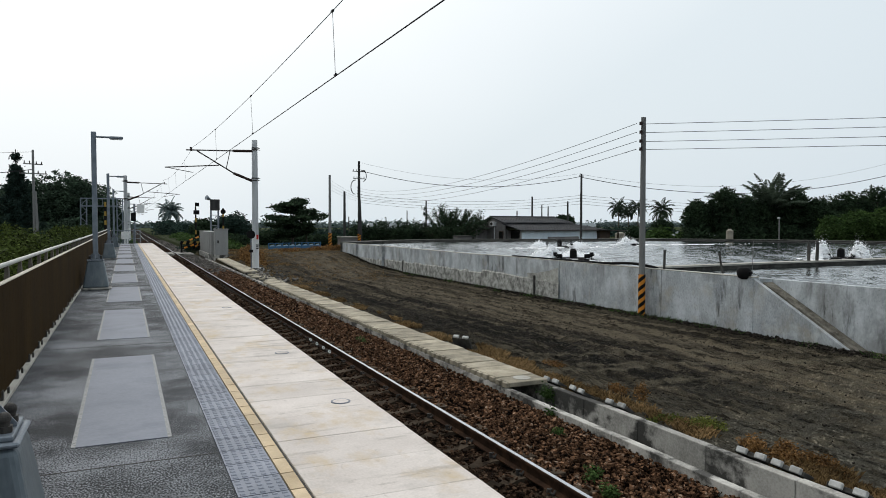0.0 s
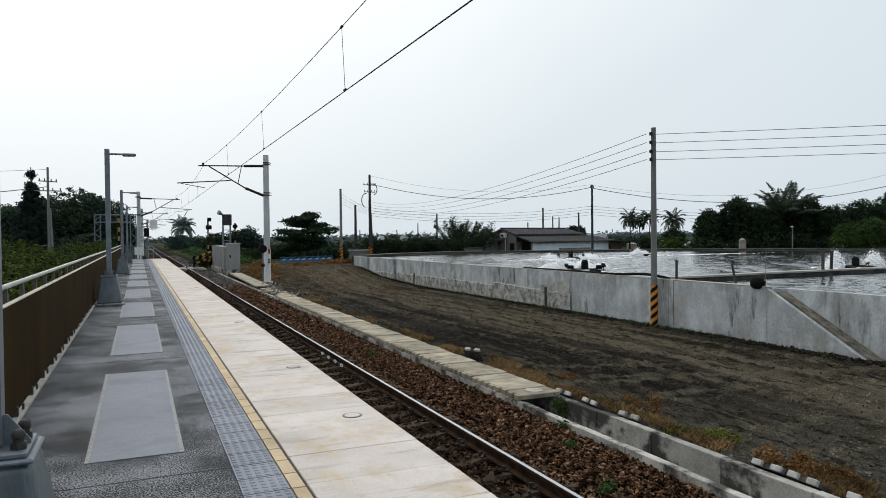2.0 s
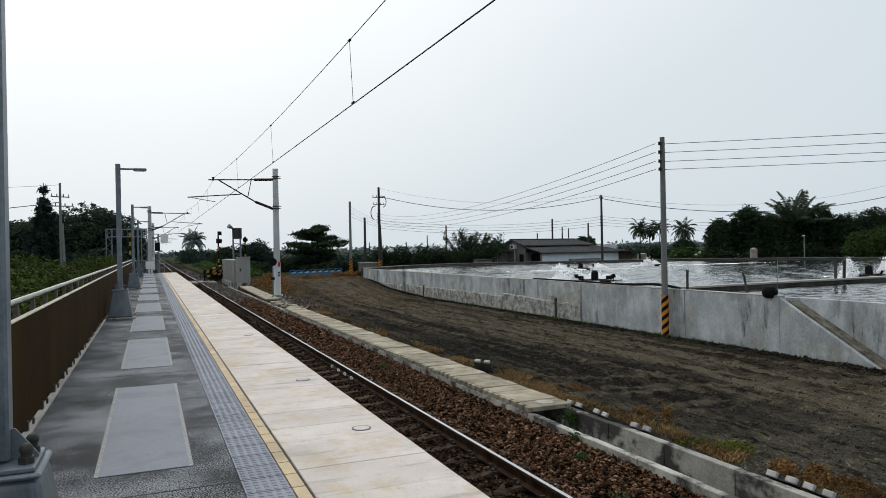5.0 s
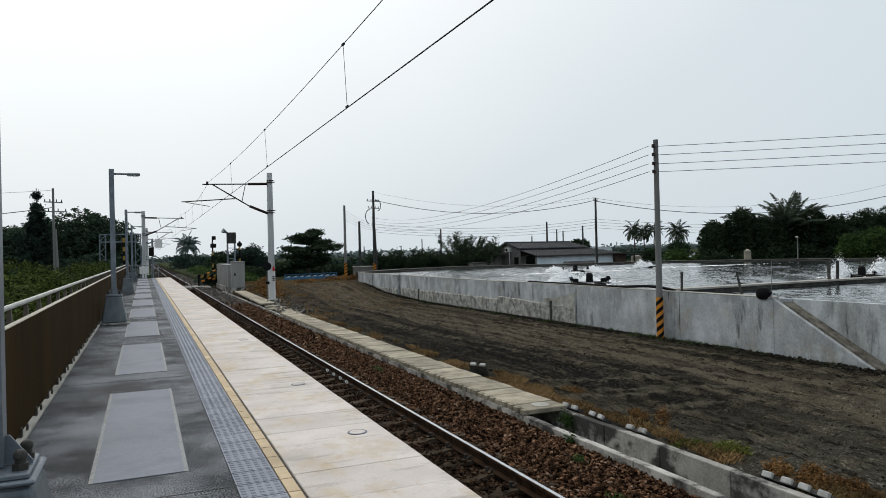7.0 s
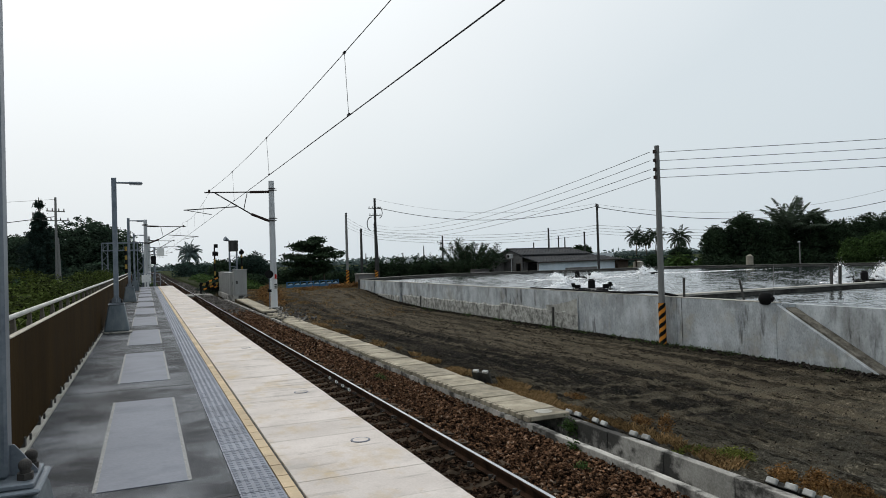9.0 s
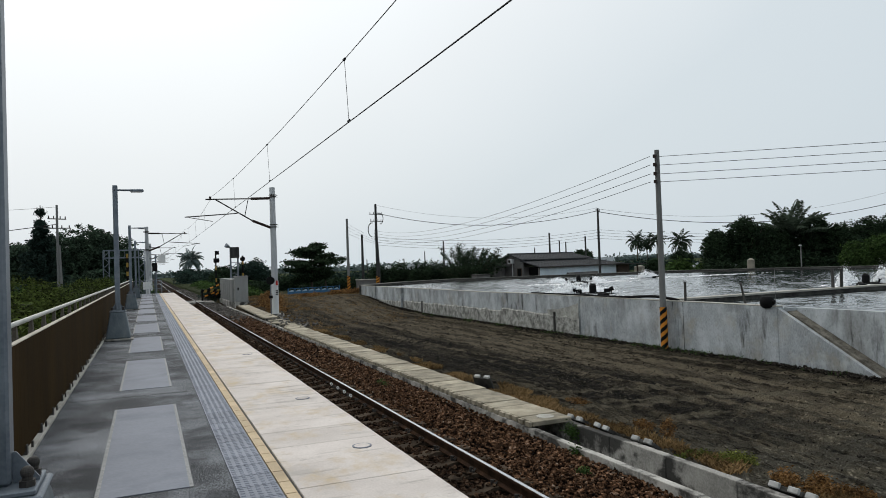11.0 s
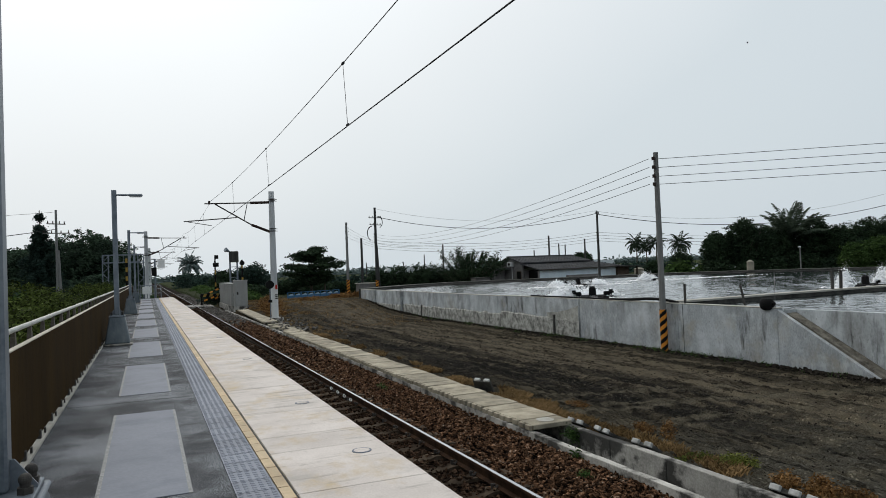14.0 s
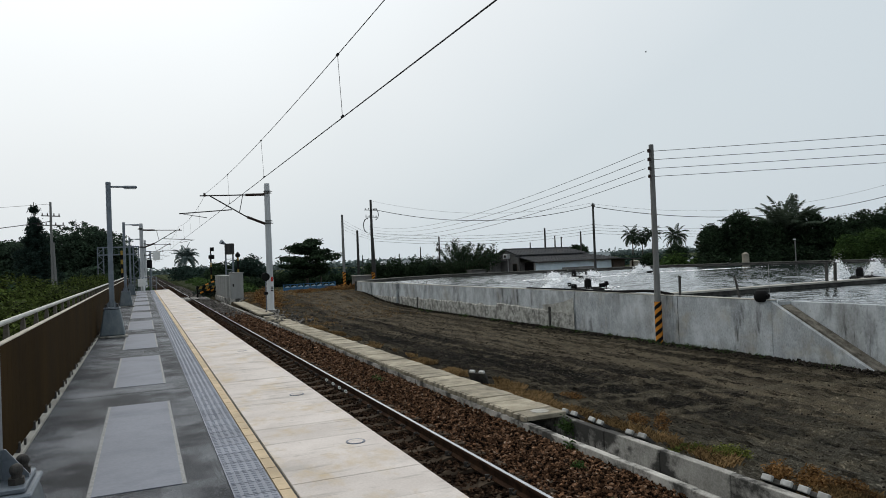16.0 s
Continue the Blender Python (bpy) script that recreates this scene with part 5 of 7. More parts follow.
def utility_pole(x, y, z0, z1, r=0.15, stripes=0.0, arms=(), racks=(), label="weathered grey concrete utility pole", mat=None):
    p = thing("utility_pole", x, y, 0, label=label, category="utility pole", group="utility poles")
    bm = bmesh.new()
    tube(bm, (0, 0, z0 - 0.5), (0, 0, z1), r * 1.12, r * 0.78, n=18)
    part("shaft", bm, mat or M_DARKPOLE, p, smooth=False)
    if stripes:
        a, b = bmesh.new(), bmesh.new()
        hazard(a, b, r * 1.16, z0 - 0.05, z0 + stripes, 5)
        part("orange_bands", a, M_HAZARD, p, "orange hazard bands")
        part("black_bands", b, M_BLACK, p, "black hazard bands")
    for z, length, ang in arms:
        c, s = math.cos(radians(ang)) * length / 2, math.sin(radians(ang)) * length / 2
        bm = bmesh.new()
        tube(bm, (-c, -s, z), (c, s, z), 0.04, n=6)
        arm = part("crossarm", bm, M_POLE, p)
        for t in (-0.9, -0.35, 0.35, 0.9):
            bm = bmesh.new()
            tube(bm, (c * t, s * t, z), (c * t, s * t, z + 0.22), 0.045, 0.03, n=8)
            part("insulator", bm, M_INSUL, arm)
    for z in racks:
        bm = bmesh.new()
        tube(bm, (-r - 0.03, -0.03, z - 0.05), (-r - 0.03, -0.03, z + 0.05), 0.05, n=8)
        tube(bm, (-r - 0.03, -0.03, z), (r, 0, z), 0.02, n=6)
        part("wire_spool", bm, M_INSUL, p)
    return p


near_pole = utility_pole(14.83, 17.45, -1.28, 4.95, 0.096, 1.3, racks=(4.75, 4.48, 4.2, 3.95), label="grey concrete utility pole with black and orange hazard bands", mat=M_POLE)
utility_pole(19.75, 72.4, -0.9, 6.75, 0.145, 1.55, label="grey concrete pole with hazard bands at its foot", mat=M_POLE)
utility_pole(23.6, 80.0, -0.9, 5.4, 0.16)
far_pole = utility_pole(22.7, 71.5, -0.9, 8.25, 0.155, 1.4, arms=((7.15, 1.7, 20), (6.4, 1.5, 20)), racks=(5.4, 5.1, 4.8, 4.5), label="tall utility pole with crossarms, cables and hazard bands")
part("brace_shaft", tube(bmesh.new(), (0.28, 0.1, -1.2), (0.1, 0.05, 4.2), 0.14, 0.1, n=12), M_DARKPOLE, far_pole)
for k in range(7):
    a0, a1 = -1.4 + k * 0.45, -0.95 + k * 0.45
    bm = tube(bmesh.new(), (-0.45 - 0.45 * math.cos(a0), 0, 5.5 + 0.75 * math.sin(a0)), (-0.45 - 0.45 * math.cos(a1), 0, 5.5 + 0.75 * math.sin(a1)), 0.045, n=6)
    part("jumper_cable", bm, M_WIRE, far_pole)
    bm = tube(bmesh.new(), (0.42 + 0.4 * math.cos(a0), 0, 6.7 + 0.6 * math.sin(a0)), (0.42 + 0.4 * math.cos(a1), 0, 6.7 + 0.6 * math.sin(a1)), 0.04, n=6)
    part("jumper_cable", bm, M_WIRE, far_pole)
right_pole = utility_pole(43.7, 60.95, -1.3, 6.85, 0.13, arms=((6.55, 0.9, 30),), racks=(4.6, 4.3, 4.0, 3.7))
left_pole = utility_pole(-6.15, 59.7, -1.3, 7.05, 0.1, arms=((6.0, 1.4, 35), (5.3, 1.8, 10)), label="pale concrete utility pole with crossarms before dark trees", mat=M_POLE)
part("brace_shaft", tube(bmesh.new(), (0.28, 0, -1.2), (0.1, 0, 4.0), 0.11, 0.09, n=12), M_POLE, left_pole)
# smaller poles far behind
for px, py, zt in ((39.2, 92.0, 4.84), (47.3, 76.5, 5.06), (53.9, 78.2, 4.6), (64.5, 101.2, 4.8), (68.1, 104.8, 4.7), (55.0, 139.5, 4.4), (57.6, 160.0, 3.2), (46.2, 153.2, 3.2), (66.0, 112.0, 4.0)):
    utility_pole(px, py, -1.3, zt, 0.13, label="distant dark utility pole")

cables = tagged(thing("utility_cables"), "sagging dark utility cables between poles", "cables", kind="structure")
for k, z in enumerate((4.75, 4.48, 4.2, 3.95)):
    wire("cable", (14.6, 17.5, z), (22.6, 71.5, 5.4 - 0.3 * k), 1.05, 0.0085, M_WIRE, 24, cables)
    wire("cable", (14.85, 17.5, z), (46.0, -7.6, z + 0.1), 0.12, 0.0085, M_WIRE, 16, cables)
    wire("cable", (22.8, 71.5, 4.7 - 0.28 * k), (43.6, 61.0, 4.6 - 0.3 * k), 0.7, 0.014, M_WIRE, 20, cables)
    wire("cable", (43.8, 61.0, 4.6 - 0.3 * k), (78.0, 48.0, 4.2 - 0.3 * k), 0.8, 0.014, M_WIRE, 20, cables)
    wire("cable", (19.7, 72.4, 6.3 - 0.35 * k), (22.6, 71.5, 4.6 - 0.2 * k), 0.1, 0.010, M_WIRE, 8, cables)
wire("cable", (22.9, 71.5, 7.25), (43.7, 60.95, 6.6), 1.4, 0.03, M_WIRE, 24, cables)
wire("cable", (22.9, 71.5, 8.1), (43.7, 60.95, 6.9), 1.2, 0.010, M_WIRE, 24, cables)
wire("cable", (43.7, 60.95, 6.5), (80, 50.0, 7.6), 2.1, 0.034, M_WIRE, 24, cables)
wire("cable", (43.7, 60.95, 6.8), (80, 50.0, 9.0), 2.1, 0.012, M_WIRE, 24, cables)
wire("cable", (-6.2, 59.7, 5.6), (-34, 52, 4.2), 0.9, 0.03, M_WIRE, 16, cables)
wire("cable", (-6.2, 59.7, 6.9), (-34, 52, 6.2), 0.6, 0.012, M_WIRE, 16, cables)

# ---- cabinets and crossing gear ----


def cabinet(x, y, w, dpt, hgt, doors):
    c = thing("signal_cabinet", x, y, -0.95, label="grey steel trackside equipment cabinet on a concrete base", category="cabinet", group="trackside cabinets")
    part("plinth", box(bmesh.new(), -w / 2 - 0.08, w / 2 + 0.08, -dpt / 2 - 0.08, dpt / 2 + 0.08, -0.3, 0.14, 0.02), M_CONC, c)
    part("body", box(bmesh.new(), -w / 2, w / 2, -dpt / 2, dpt / 2, 0.14, hgt, 0.015), M_CABINET, c)
    part("roof", box(bmesh.new(), -w / 2 - 0.05, w / 2 + 0.05, -dpt / 2 - 0.05, dpt / 2 + 0.05, hgt, hgt + 0.06, 0.015), M_CABINET, c)
    for i in range(doors):
        x0 = -w / 2 + 0.04 + i * (w - 0.04) / doors
        for kk in range(2):
            part("side_door", box(bmesh.new(), -w / 2 - 0.02, -w / 2 - 0.002, -dpt / 2 + 0.06 + kk * dpt / 2, -dpt / 2 + dpt / 2 - 0.04 + kk * dpt / 2, 0.22, hgt - 0.08, 0.006), M_CABINET, c)
        dr = part("door", box(bmesh.new(), x0, x0 + (w - 0.04) / doors - 0.04, -dpt / 2 - 0.025, -dpt / 2 - 0.002, 0.2, hgt - 0.06, 0.006), M_CABINET, c)
        part("handle", box(bmesh.new(), x0 + 0.1, x0 + 0.22, -dpt / 2 - 0.05, -dpt / 2 - 0.026, hgt * 0.5, hgt * 0.5 + 0.22, 0.01), M_DARKSTEEL, dr)
    return c


cabinet(6.72, 56.3, 0.95, 0.9, 2.1, 1)
for k in range(6):
    c = cabinet(6.50 + 0.01 * k, 57.9 + 1.75 * k, 0.75, 1.25, 1.85, 1)


def crossing_gear():
    s = thing("crossing_signal", 7.4, 66.5, -0.9, label="steel lattice crossing signal post with box on top", category="signal")
    for dx in (-0.32, 0.32):
        part("upright", box(bmesh.new(), dx - 0.07, dx + 0.07, -0.07, 0.07, 0, 3.9), M_GALV, s)
    for k in range(7):
        z = 0.4 + 0.48 * k
        part("lattice_bar", tube(bmesh.new(), (-0.32, 0, z), (0.32, 0, z + (0.45 if k % 2 else -0.0)), 0.025, n=6), M_GALV, s)
    part("equipment_box", box(bmesh.new(), -0.36, 0.42, -0.35, 0.35, 3.7, 4.7, 0.04), M_DARKPOLE, s)
    part("loudhailer", tube(bmesh.new(), (-0.3, 0, 4.66), (-0.72, -0.2, 4.88), 0.06, 0.22, n=12), M_GALV, s)
    for k in range(9):
        part("warning_band", tube(bmesh.new(), (0.75, 0, 0.3 + 0.4 * k), (0.75, 0, 0.7 + 0.4 * k), 0.08, n=10), M_DULLYELLOW if k % 3 == 1 else M_BLACK, s)
    part("signal_lamp", tube(bmesh.new(), (0.75, -0.12, 3.6), (0.75, 0.1, 3.6), 0.22, n=14), M_BLACK, s)
    q = thing("crossing_lamp_post", 5.95, 68.5, -0.9, label="black and yellow level-crossing lamp post", category="signal")
    for k in range(9):
        part("band", tube(bmesh.new(), (0, 0, 0.38 * k), (0, 0, 0.38 * (k + 1)), 0.07, n=10), M_DULLYELLOW if k % 3 == 1 else M_BLACK, q)
    part("lamp_hood", tube(bmesh.new(), (-0.2, -0.15, 3.55), (0.3, -0.15, 3.55), 0.2, n=12), M_BLACK, q)
    part("bell", tube(bmesh.new(), (0, 0, 3.42), (0, 0, 4.3), 0.1, 0.05, n=10), M_BLACK, q)
    part("top_box", box(bmesh.new(), -0.05, 0.3, -0.1, 0.1, 4.1, 4.45), M_BLACK, q)
    # heap with hazard-striped boards beside the crossing
    b = thing("crossing_barrier", 5.4, 67.0, -0.75, label="low black and yellow striped barrier with cut branches", category="barrier")
    for k in range(8):
        x0 = -1.0 + 0.27 * k
        bm = bmesh.new()
        v = [bm.verts.new(p) for p in ((x0, -0.05, 0.5), (x0 + 0.24, -0.05, 0.5), (x0 + 0.38, -0.05, 0.75), (x0 + 0.14, -0.05, 0.75), (x0, 0.05, 0.5), (x0 + 0.24, 0.05, 0.5), (x0 + 0.38, 0.05, 0.75), (x0 + 0.14, 0.05, 0.75))]
        for f in ((0, 1, 2, 3), (7, 6, 5, 4), (0, 4, 5, 1), (1, 5, 6, 2), (2, 6, 7, 3), (3, 7, 4, 0)):
            bm.faces.new([v[i] for i in f])
        part("striped_board", bm, M_DULLYELLOW if k % 2 else M_BLACK, b)
    for k, (x0, z0, x1, z1) in enumerate(((-0.9, 0.05, 0.5, 0.55), (0.1, 0.1, 1.3, 0.95), (-0.4, 0.75, 0.9, 1.25), (0.6, 0.2, 1.6, 0.5))):
        for q in range(5):
            a, b2 = Vector((x0, -0.15, z0)), Vector((x1, -0.15 + 0.05 * k, z1))
            part("striped_pole", tube(bmesh.new(), a.lerp(b2, q / 5), a.lerp(b2, (q + 1) / 5), 0.07, n=8), M_HAZARD if q % 2 else M_BLACK, b)
    for x0 in (-0.9, 1.1):
        part("leg", box(bmesh.new(), x0, x0 + 0.12, -0.1, 0.1, -0.6, 0.8), M_BLACK, b)


crossing_gear()

# round black signal disc hung on a slim post before the near mast
p = thing("disc_signal", 6.38, 40.0, -0.95, label="black round signal disc on a slim post", category="signal")
part("post", tube(bmesh.new(), (0, 0, 0), (0, 0, 2.1), 0.03, n=8), M_GALV, p)
part("disc", tube(bmesh.new(), (0, -0.06, 1.95), (0, 0.02, 1.95), 0.23, n=24), M_BLACK, p)
part("box", box(bmesh.new(), -0.1, 0.1, -0.08, 0.08, 0.95, 1.1), M_BLACK, p)

# platform end: signal post, boards and fence
p = thing("platform_signal", 0.67, 61.6, 0, label="slim signal post with black lamp box and white board", category="signal")
part("post", tube(bmesh.new(), (0, 0, 0), (0, 0, 3.2), 0.07, n=10), M_GALV, p)
part("lamp_box", box(bmesh.new(), -0.28, 0.12, -0.2, -0.08, 1.8, 2.5, 0.02), M_BLACK, p)
part("board", box(bmesh.new(), 0.2, 0.75, -0.12, -0.09, 2.45, 3.15, 0.01), M_SIGNPLATE, p)
p = thing("end_board", -0.02, 61.7, 0, label="white notice board on the platform-end fence", category="sign")
part("board", box(bmesh.new(), -0.3, 0.3, -0.03, 0.0, 0.35, 0.95, 0.01), M_SIGNPLATE, p)
for dx in (-0.25, 0.25):
    part("post", tube(bmesh.new(), (dx, 0.03, 0), (dx, 0.03, 1.0), 0.025, n=8), M_GALV, p)
p = thing("end_fence", -0.4, 61.85, 0, label="grey steel fence across the platform end", category="fence")
for z in (0.4, 0.75, 1.05):
    part("rail", tube(bmesh.new(), (-0.6, 0, z), (1.5, 0, z), 0.022, n=8), M_GALV, p)
for k in range(5):
    part("post", tube(bmesh.new(), (-0.6 + 0.52 * k, 0, 0), (-0.6 + 0.52 * k, 0, 1.07), 0.025, n=8), M_GALV, p)


def gantry():
    g = thing("signal_gantry", -3.0, 62.0, -1.3, label="grey steel lattice gantry behind the parapet", category="gantry")
    for x0 in (-0.2, 2.4):
        for dx in (0, 0.42):
            part("chord", box(bmesh.new(), x0 + dx - 0.04, x0 + dx + 0.04, -0.04, 0.04, 0, 4.9), M_GALV, g)
        for k in range(10):
            a, b = (x0, x0 + 0.42) if k % 2 else (x0 + 0.42, x0)
            part("lacing", tube(bmesh.new(), (a, 0, 0.3 + 0.45 * k), (b, 0, 0.75 + 0.45 * k), 0.022, n=6), M_GALV, g)
    for z in (4.3, 4.9):
        part("beam", box(bmesh.new(), -0.2, 2.85, -0.05, 0.05, z - 0.05, z + 0.05), M_GALV, g)
    for k in range(8):
        part("railing_bar", box(bmesh.new(), -0.1 + 0.36 * k, -0.07 + 0.36 * k, -0.03, 0.03, 4.3, 4.9), M_GALV, g)
    for k in range(10):
        part("warning_band", tube(bmesh.new(), (1.55, -0.2, 1.0 + 0.36 * k), (1.55, -0.2, 1.36 + 0.36 * k), 0.09, n=10), M_DULLYELLOW if k % 2 else M_BLACK, g)


gantry()

# ---- house by the pond ----


def build_house():
    h = thing("farm_house", 38.4, 64.4, -1.3, 15, label="low farm house with stepped dark roof and white side wall", category="house")

    def slab(name, pts, mat, parent, thick=0.1, label=""):
        """A sheet over a planar outline, with thickness downwards."""
        bm = bmesh.new()
        a = [bm.verts.new(p) for p in pts]
        b = [bm.verts.new((p[0], p[1], p[2] - thick)) for p in pts]
        bm.faces.new(a)
        bm.faces.new(b[::-1])
        for i in range(len(a)):
            j = (i + 1) % len(a)
            bm.faces.new((a[j], a[i], b[i], b[j]))
        bmesh.ops.recalc_face_normals(bm, faces=bm.faces)
        return part(name, bm, mat, parent, label)

    def seams(roof, x0, x1, lo, hi, n, hip=None):
        """Standing seams from the eave (y, z) lo to hi."""
        for k in range(n):
            t = x0 + (x1 - x0) * (k + 0.5) / n
            q = 1.0 if hip is None or t < hip else (x1 - t) / (x1 - hip)
            if q > 0.08:
                part("seam", tube(bmesh.new(), (t, lo[0], lo[1] + 0.02), (t, lo[0] + (hi[0] - lo[0]) * q, lo[1] + (hi[1] - lo[1]) * q + 0.02), 0.028, n=5), M_ROOF, roof)

    part("wall", box(bmesh.new(), 0.3, 14.0, 2.4, 8.0, 0, 2.2), M_BLOCKWALL, h)
    bm = bmesh.new()
    prism(bm, [(2.4, 0.0), (8.0, 0.0), (8.0, 2.3), (4.27, 3.6), (2.4, 2.98)], 0.0, 0.2)
    bm.transform(Matrix(((0, 1, 0, 0), (1, 0, 0, 0), (0, 0, 1, 0), (0, 0, 0, 1))))
    bmesh.ops.recalc_face_normals(bm, faces=bm.faces)
    part("gable", bm, M_BLOCKWALL, h)
    up = slab("roof", ((-0.35, 2.2, 3.06), (11.2, 2.2, 3.06), (10.0, 4.27, 3.72), (-0.35, 4.27, 3.72)), M_ROOF, h, label="dark upper roof slope")
    seams(up, -0.3, 11.2, (2.2, 3.06), (4.27, 3.72), 26, 10.0)
    slab("roof", ((-0.35, 4.271, 3.72), (10.0, 4.271, 3.72), (13.5, 8.4, 2.3), (-0.35, 8.4, 2.3)), M_ROOF, h, label="dark rear roof slope")
    low = slab("lower_roof", ((-0.1, -0.35, 2.22), (14.4, -0.35, 2.22), (11.4, 2.75, 2.97), (-0.1, 2.75, 2.97)), M_ROOF, h, label="dark grey lower roof slope")
    seams(low, -0.05, 14.4, (-0.35, 2.22), (2.75, 2.97), 34, 11.4)
    slab("hip_end", ((14.42, -0.35, 2.22), (17.8, 5.5, 2.3), (11.42, 2.75, 2.97)), M_ROOF, h)
    part("ridge_cap", box(bmesh.new(), -0.4, 10.05, 4.1, 4.45, 3.70, 3.79), M_ROOF, h)
    part("fascia", box(bmesh.new(), -0.12, 14.38, -0.41, -0.352, 2.10, 2.23), M_DARKSTEEL, h, "dark eaves board")
    part("white_wall", box(bmesh.new(), 0.1, 12.9, 0.0, 0.12, 0, 2.12), M_PALEWALL, h, "pale bluish-white front wall")
    # added black sheet, stands for the deep shade of the porch
    part("porch_back", box(bmesh.new(), 0.9, 1.0, 0.14, 2.38, 0, 2.1), M_BLACK, h, "black sheet standing for the shade inside the open porch")
    part("end_post", box(bmesh.new(), 0.0, 0.12, -0.02, 0.14, 0, 2.12), M_BLOCKWALL, h)
    lean = part("brown_lean_to", box(bmesh.new(), 13.0, 15.0, -0.3, 2.3, 0, 2.05), M_BROWNWALL, h, "brown boarded lean-to")
    part("lean_to_post", box(bmesh.new(), 16.6, 16.75, -0.3, -0.15, 0, 2.05), M_BROWNWALL, lean)
    part("lean_to_roof", prism(bmesh.new(), [(12.6, 2.17), (17.6, 2.02), (17.6, 2.1), (12.6, 2.27)], -0.9, 3.5), M_DARKSTEEL, lean)
    part("door", box(bmesh.new(), -0.03, -0.004, 5.5, 6.3, 0, 2.0), M_BLACK, h, "dark doorway")
    w = part("window", box(bmesh.new(), -0.05, -0.004, 2.6, 3.3, 1.2, 2.1), M_BROWNWALL, h)
    part("pane", box(bmesh.new(), -0.06, -0.052, 2.68, 3.22, 1.28, 2.02), M_BLACK, w)
    ac = part("air_conditioner", box(bmesh.new(), -0.42, -0.004, 3.7, 4.4, 2.65, 3.15, 0.03), M_WHITE, h, "white air-conditioner unit on the gable")
    part("fan_grille", tube(bmesh.new(), (-0.425, 4.1, 2.9), (-0.44, 4.1, 2.9), 0.19, n=16), M_DARKSTEEL, ac)
    part("downpipe", tube(bmesh.new(), (-0.06, 4.0, 0.2), (-0.06, 4.0, 2.6), 0.045, n=8), M_WHITE, h)
    part("trestle", box(bmesh.new(), 3.7, 8.6, -0.9, -0.5, 1.05, 1.48, 0.02), M_BLOCKWALL, h, "long grey trough before the wall")
    part("annex", box(bmesh.new(), -2.0, -0.06, 5.2, 8.0, 0, 2.35), M_BLOCKWALL, h)
    part("annex_roof", box(bmesh.new(), -2.4, -0.06, 4.4, 8.4, 2.352, 2.48), M_ROOF, h)
    part("annex_post", box(bmesh.new(), -2.3, -2.15, 4.5, 4.65, 0, 2.35), M_BLOCKWALL, h)


build_house()
# tanks and small stores on the far bank
for x, y, r, hh in ((57.1, 71.3, 0.62, 0.95), (49.6, 46.6, 0.3, 0.85)):
    t = thing("water_tank", x, y, 0.1 if x < 50 else -1.3, label="dull beige plastic water tank on the pond bank", category="tank", group="tanks")
    part("barrel", tube(bmesh.new(), (0, 0, 0), (0, 0, hh * (1.0 if x < 50 else 1.75)), r, n=18), M_TANK, t)
    part("lid", tube(bmesh.new(), (0, 0, hh * (1.0 if x < 50 else 1.75) + 0.051), (0, 0, hh * (1.0 if x < 50 else 1.75) + 0.2), r * 0.95, r * 0.3, n=18), M_TANK, t)
    part("rim", tube(bmesh.new(), (0, 0, hh * (1.0 if x < 50 else 1.75)), (0, 0, hh * (1.0 if x < 50 else 1.75) + 0.05), r * 1.06, n=18), M_TANK, t)
p = thing("bank_shed", 28.6, 58.6, -0.75, label="small pale shed roof among the bushes", category="shed")
part("roof", box(bmesh.new(), -0.7, 0.8, -0.6, 0.6, 1.15, 1.25), M_OLDBANK, p)
part("wall", box(bmesh.new(), -0.65, 0.75, -0.5, 0.5, 0, 1.15), M_BLOCKWALL, p)
p = thing("bank_shed", 22.0, 72.5, -0.9, label="small pale flat-roofed pump shed", category="shed")
part("roof", box(bmesh.new(), -1.3, 0.9, -0.8, 0.8, 1.05, 1.13), M_PONDTOP, p)
part("wall", box(bmesh.new(), -1.2, 0.8, -0.7, 0.7, 0, 1.05), M_BLOCKWALL, p)
p = thing("bank_lamp", 52.5, 43.8, 0.1, label="small white lamp on a slim post beside the pond", category="lamp post")
part("post", tube(bmesh.new(), (0, 0, 0), (0, 0, 2.0), 0.05, n=8), M_POLE, p)
part("head", box(bmesh.new(), -0.2, 0.06, -0.06, 0.06, 1.98, 2.08, 0.02), M_WHITE, p)

# pale sacks and litter along the far bank
rng = np.random.default_rng(61)
n = 60
t = rng.random(n)
sp = np.stack([55.8 + 4.7 * t + rng.normal(0, 0.4, n), 63.1 + -6.4 * t + rng.normal(0, 0.4, n), -1.25 + 1.7 * rng.random(n) ** 0.6], 1)
tagged(stones("pale_litter", sp, rng.uniform(0.12, 0.34, n), M_GREENHOUSE, rng, flat=0.9), "pale sacks and litter heaped behind the far bank", "litter", kind="stuff")

# blue fence beyond the field
f = thing("blue_fence", 12.6, 68.5, -0.96, 25, label="low blue-painted panel fence with pale mesh", category="fence")
for k in range(9):
    part("post", box(bmesh.new(), 0.8 * k - 0.04, 0.8 * k + 0.04, -0.05, 0.05, 0, 0.68), M_BLUE, f)
for k in range(8):
    part("panel", box(bmesh.new(), 0.8 * k + 0.06, 0.8 * k + 0.74, -0.02, 0.02, 0.05, 0.36), M_BLUE, f)
    bm = bmesh.new()
    prism(bm, [(0.8 * k + 0.1, 0.36), (0.8 * k + 0.7, 0.36), (0.8 * k + 0.55, 0.52), (0.8 * k + 0.3, 0.46)], -0.02, 0.02)
    part("painted_shape", bm, M_PALEBLUE, f)
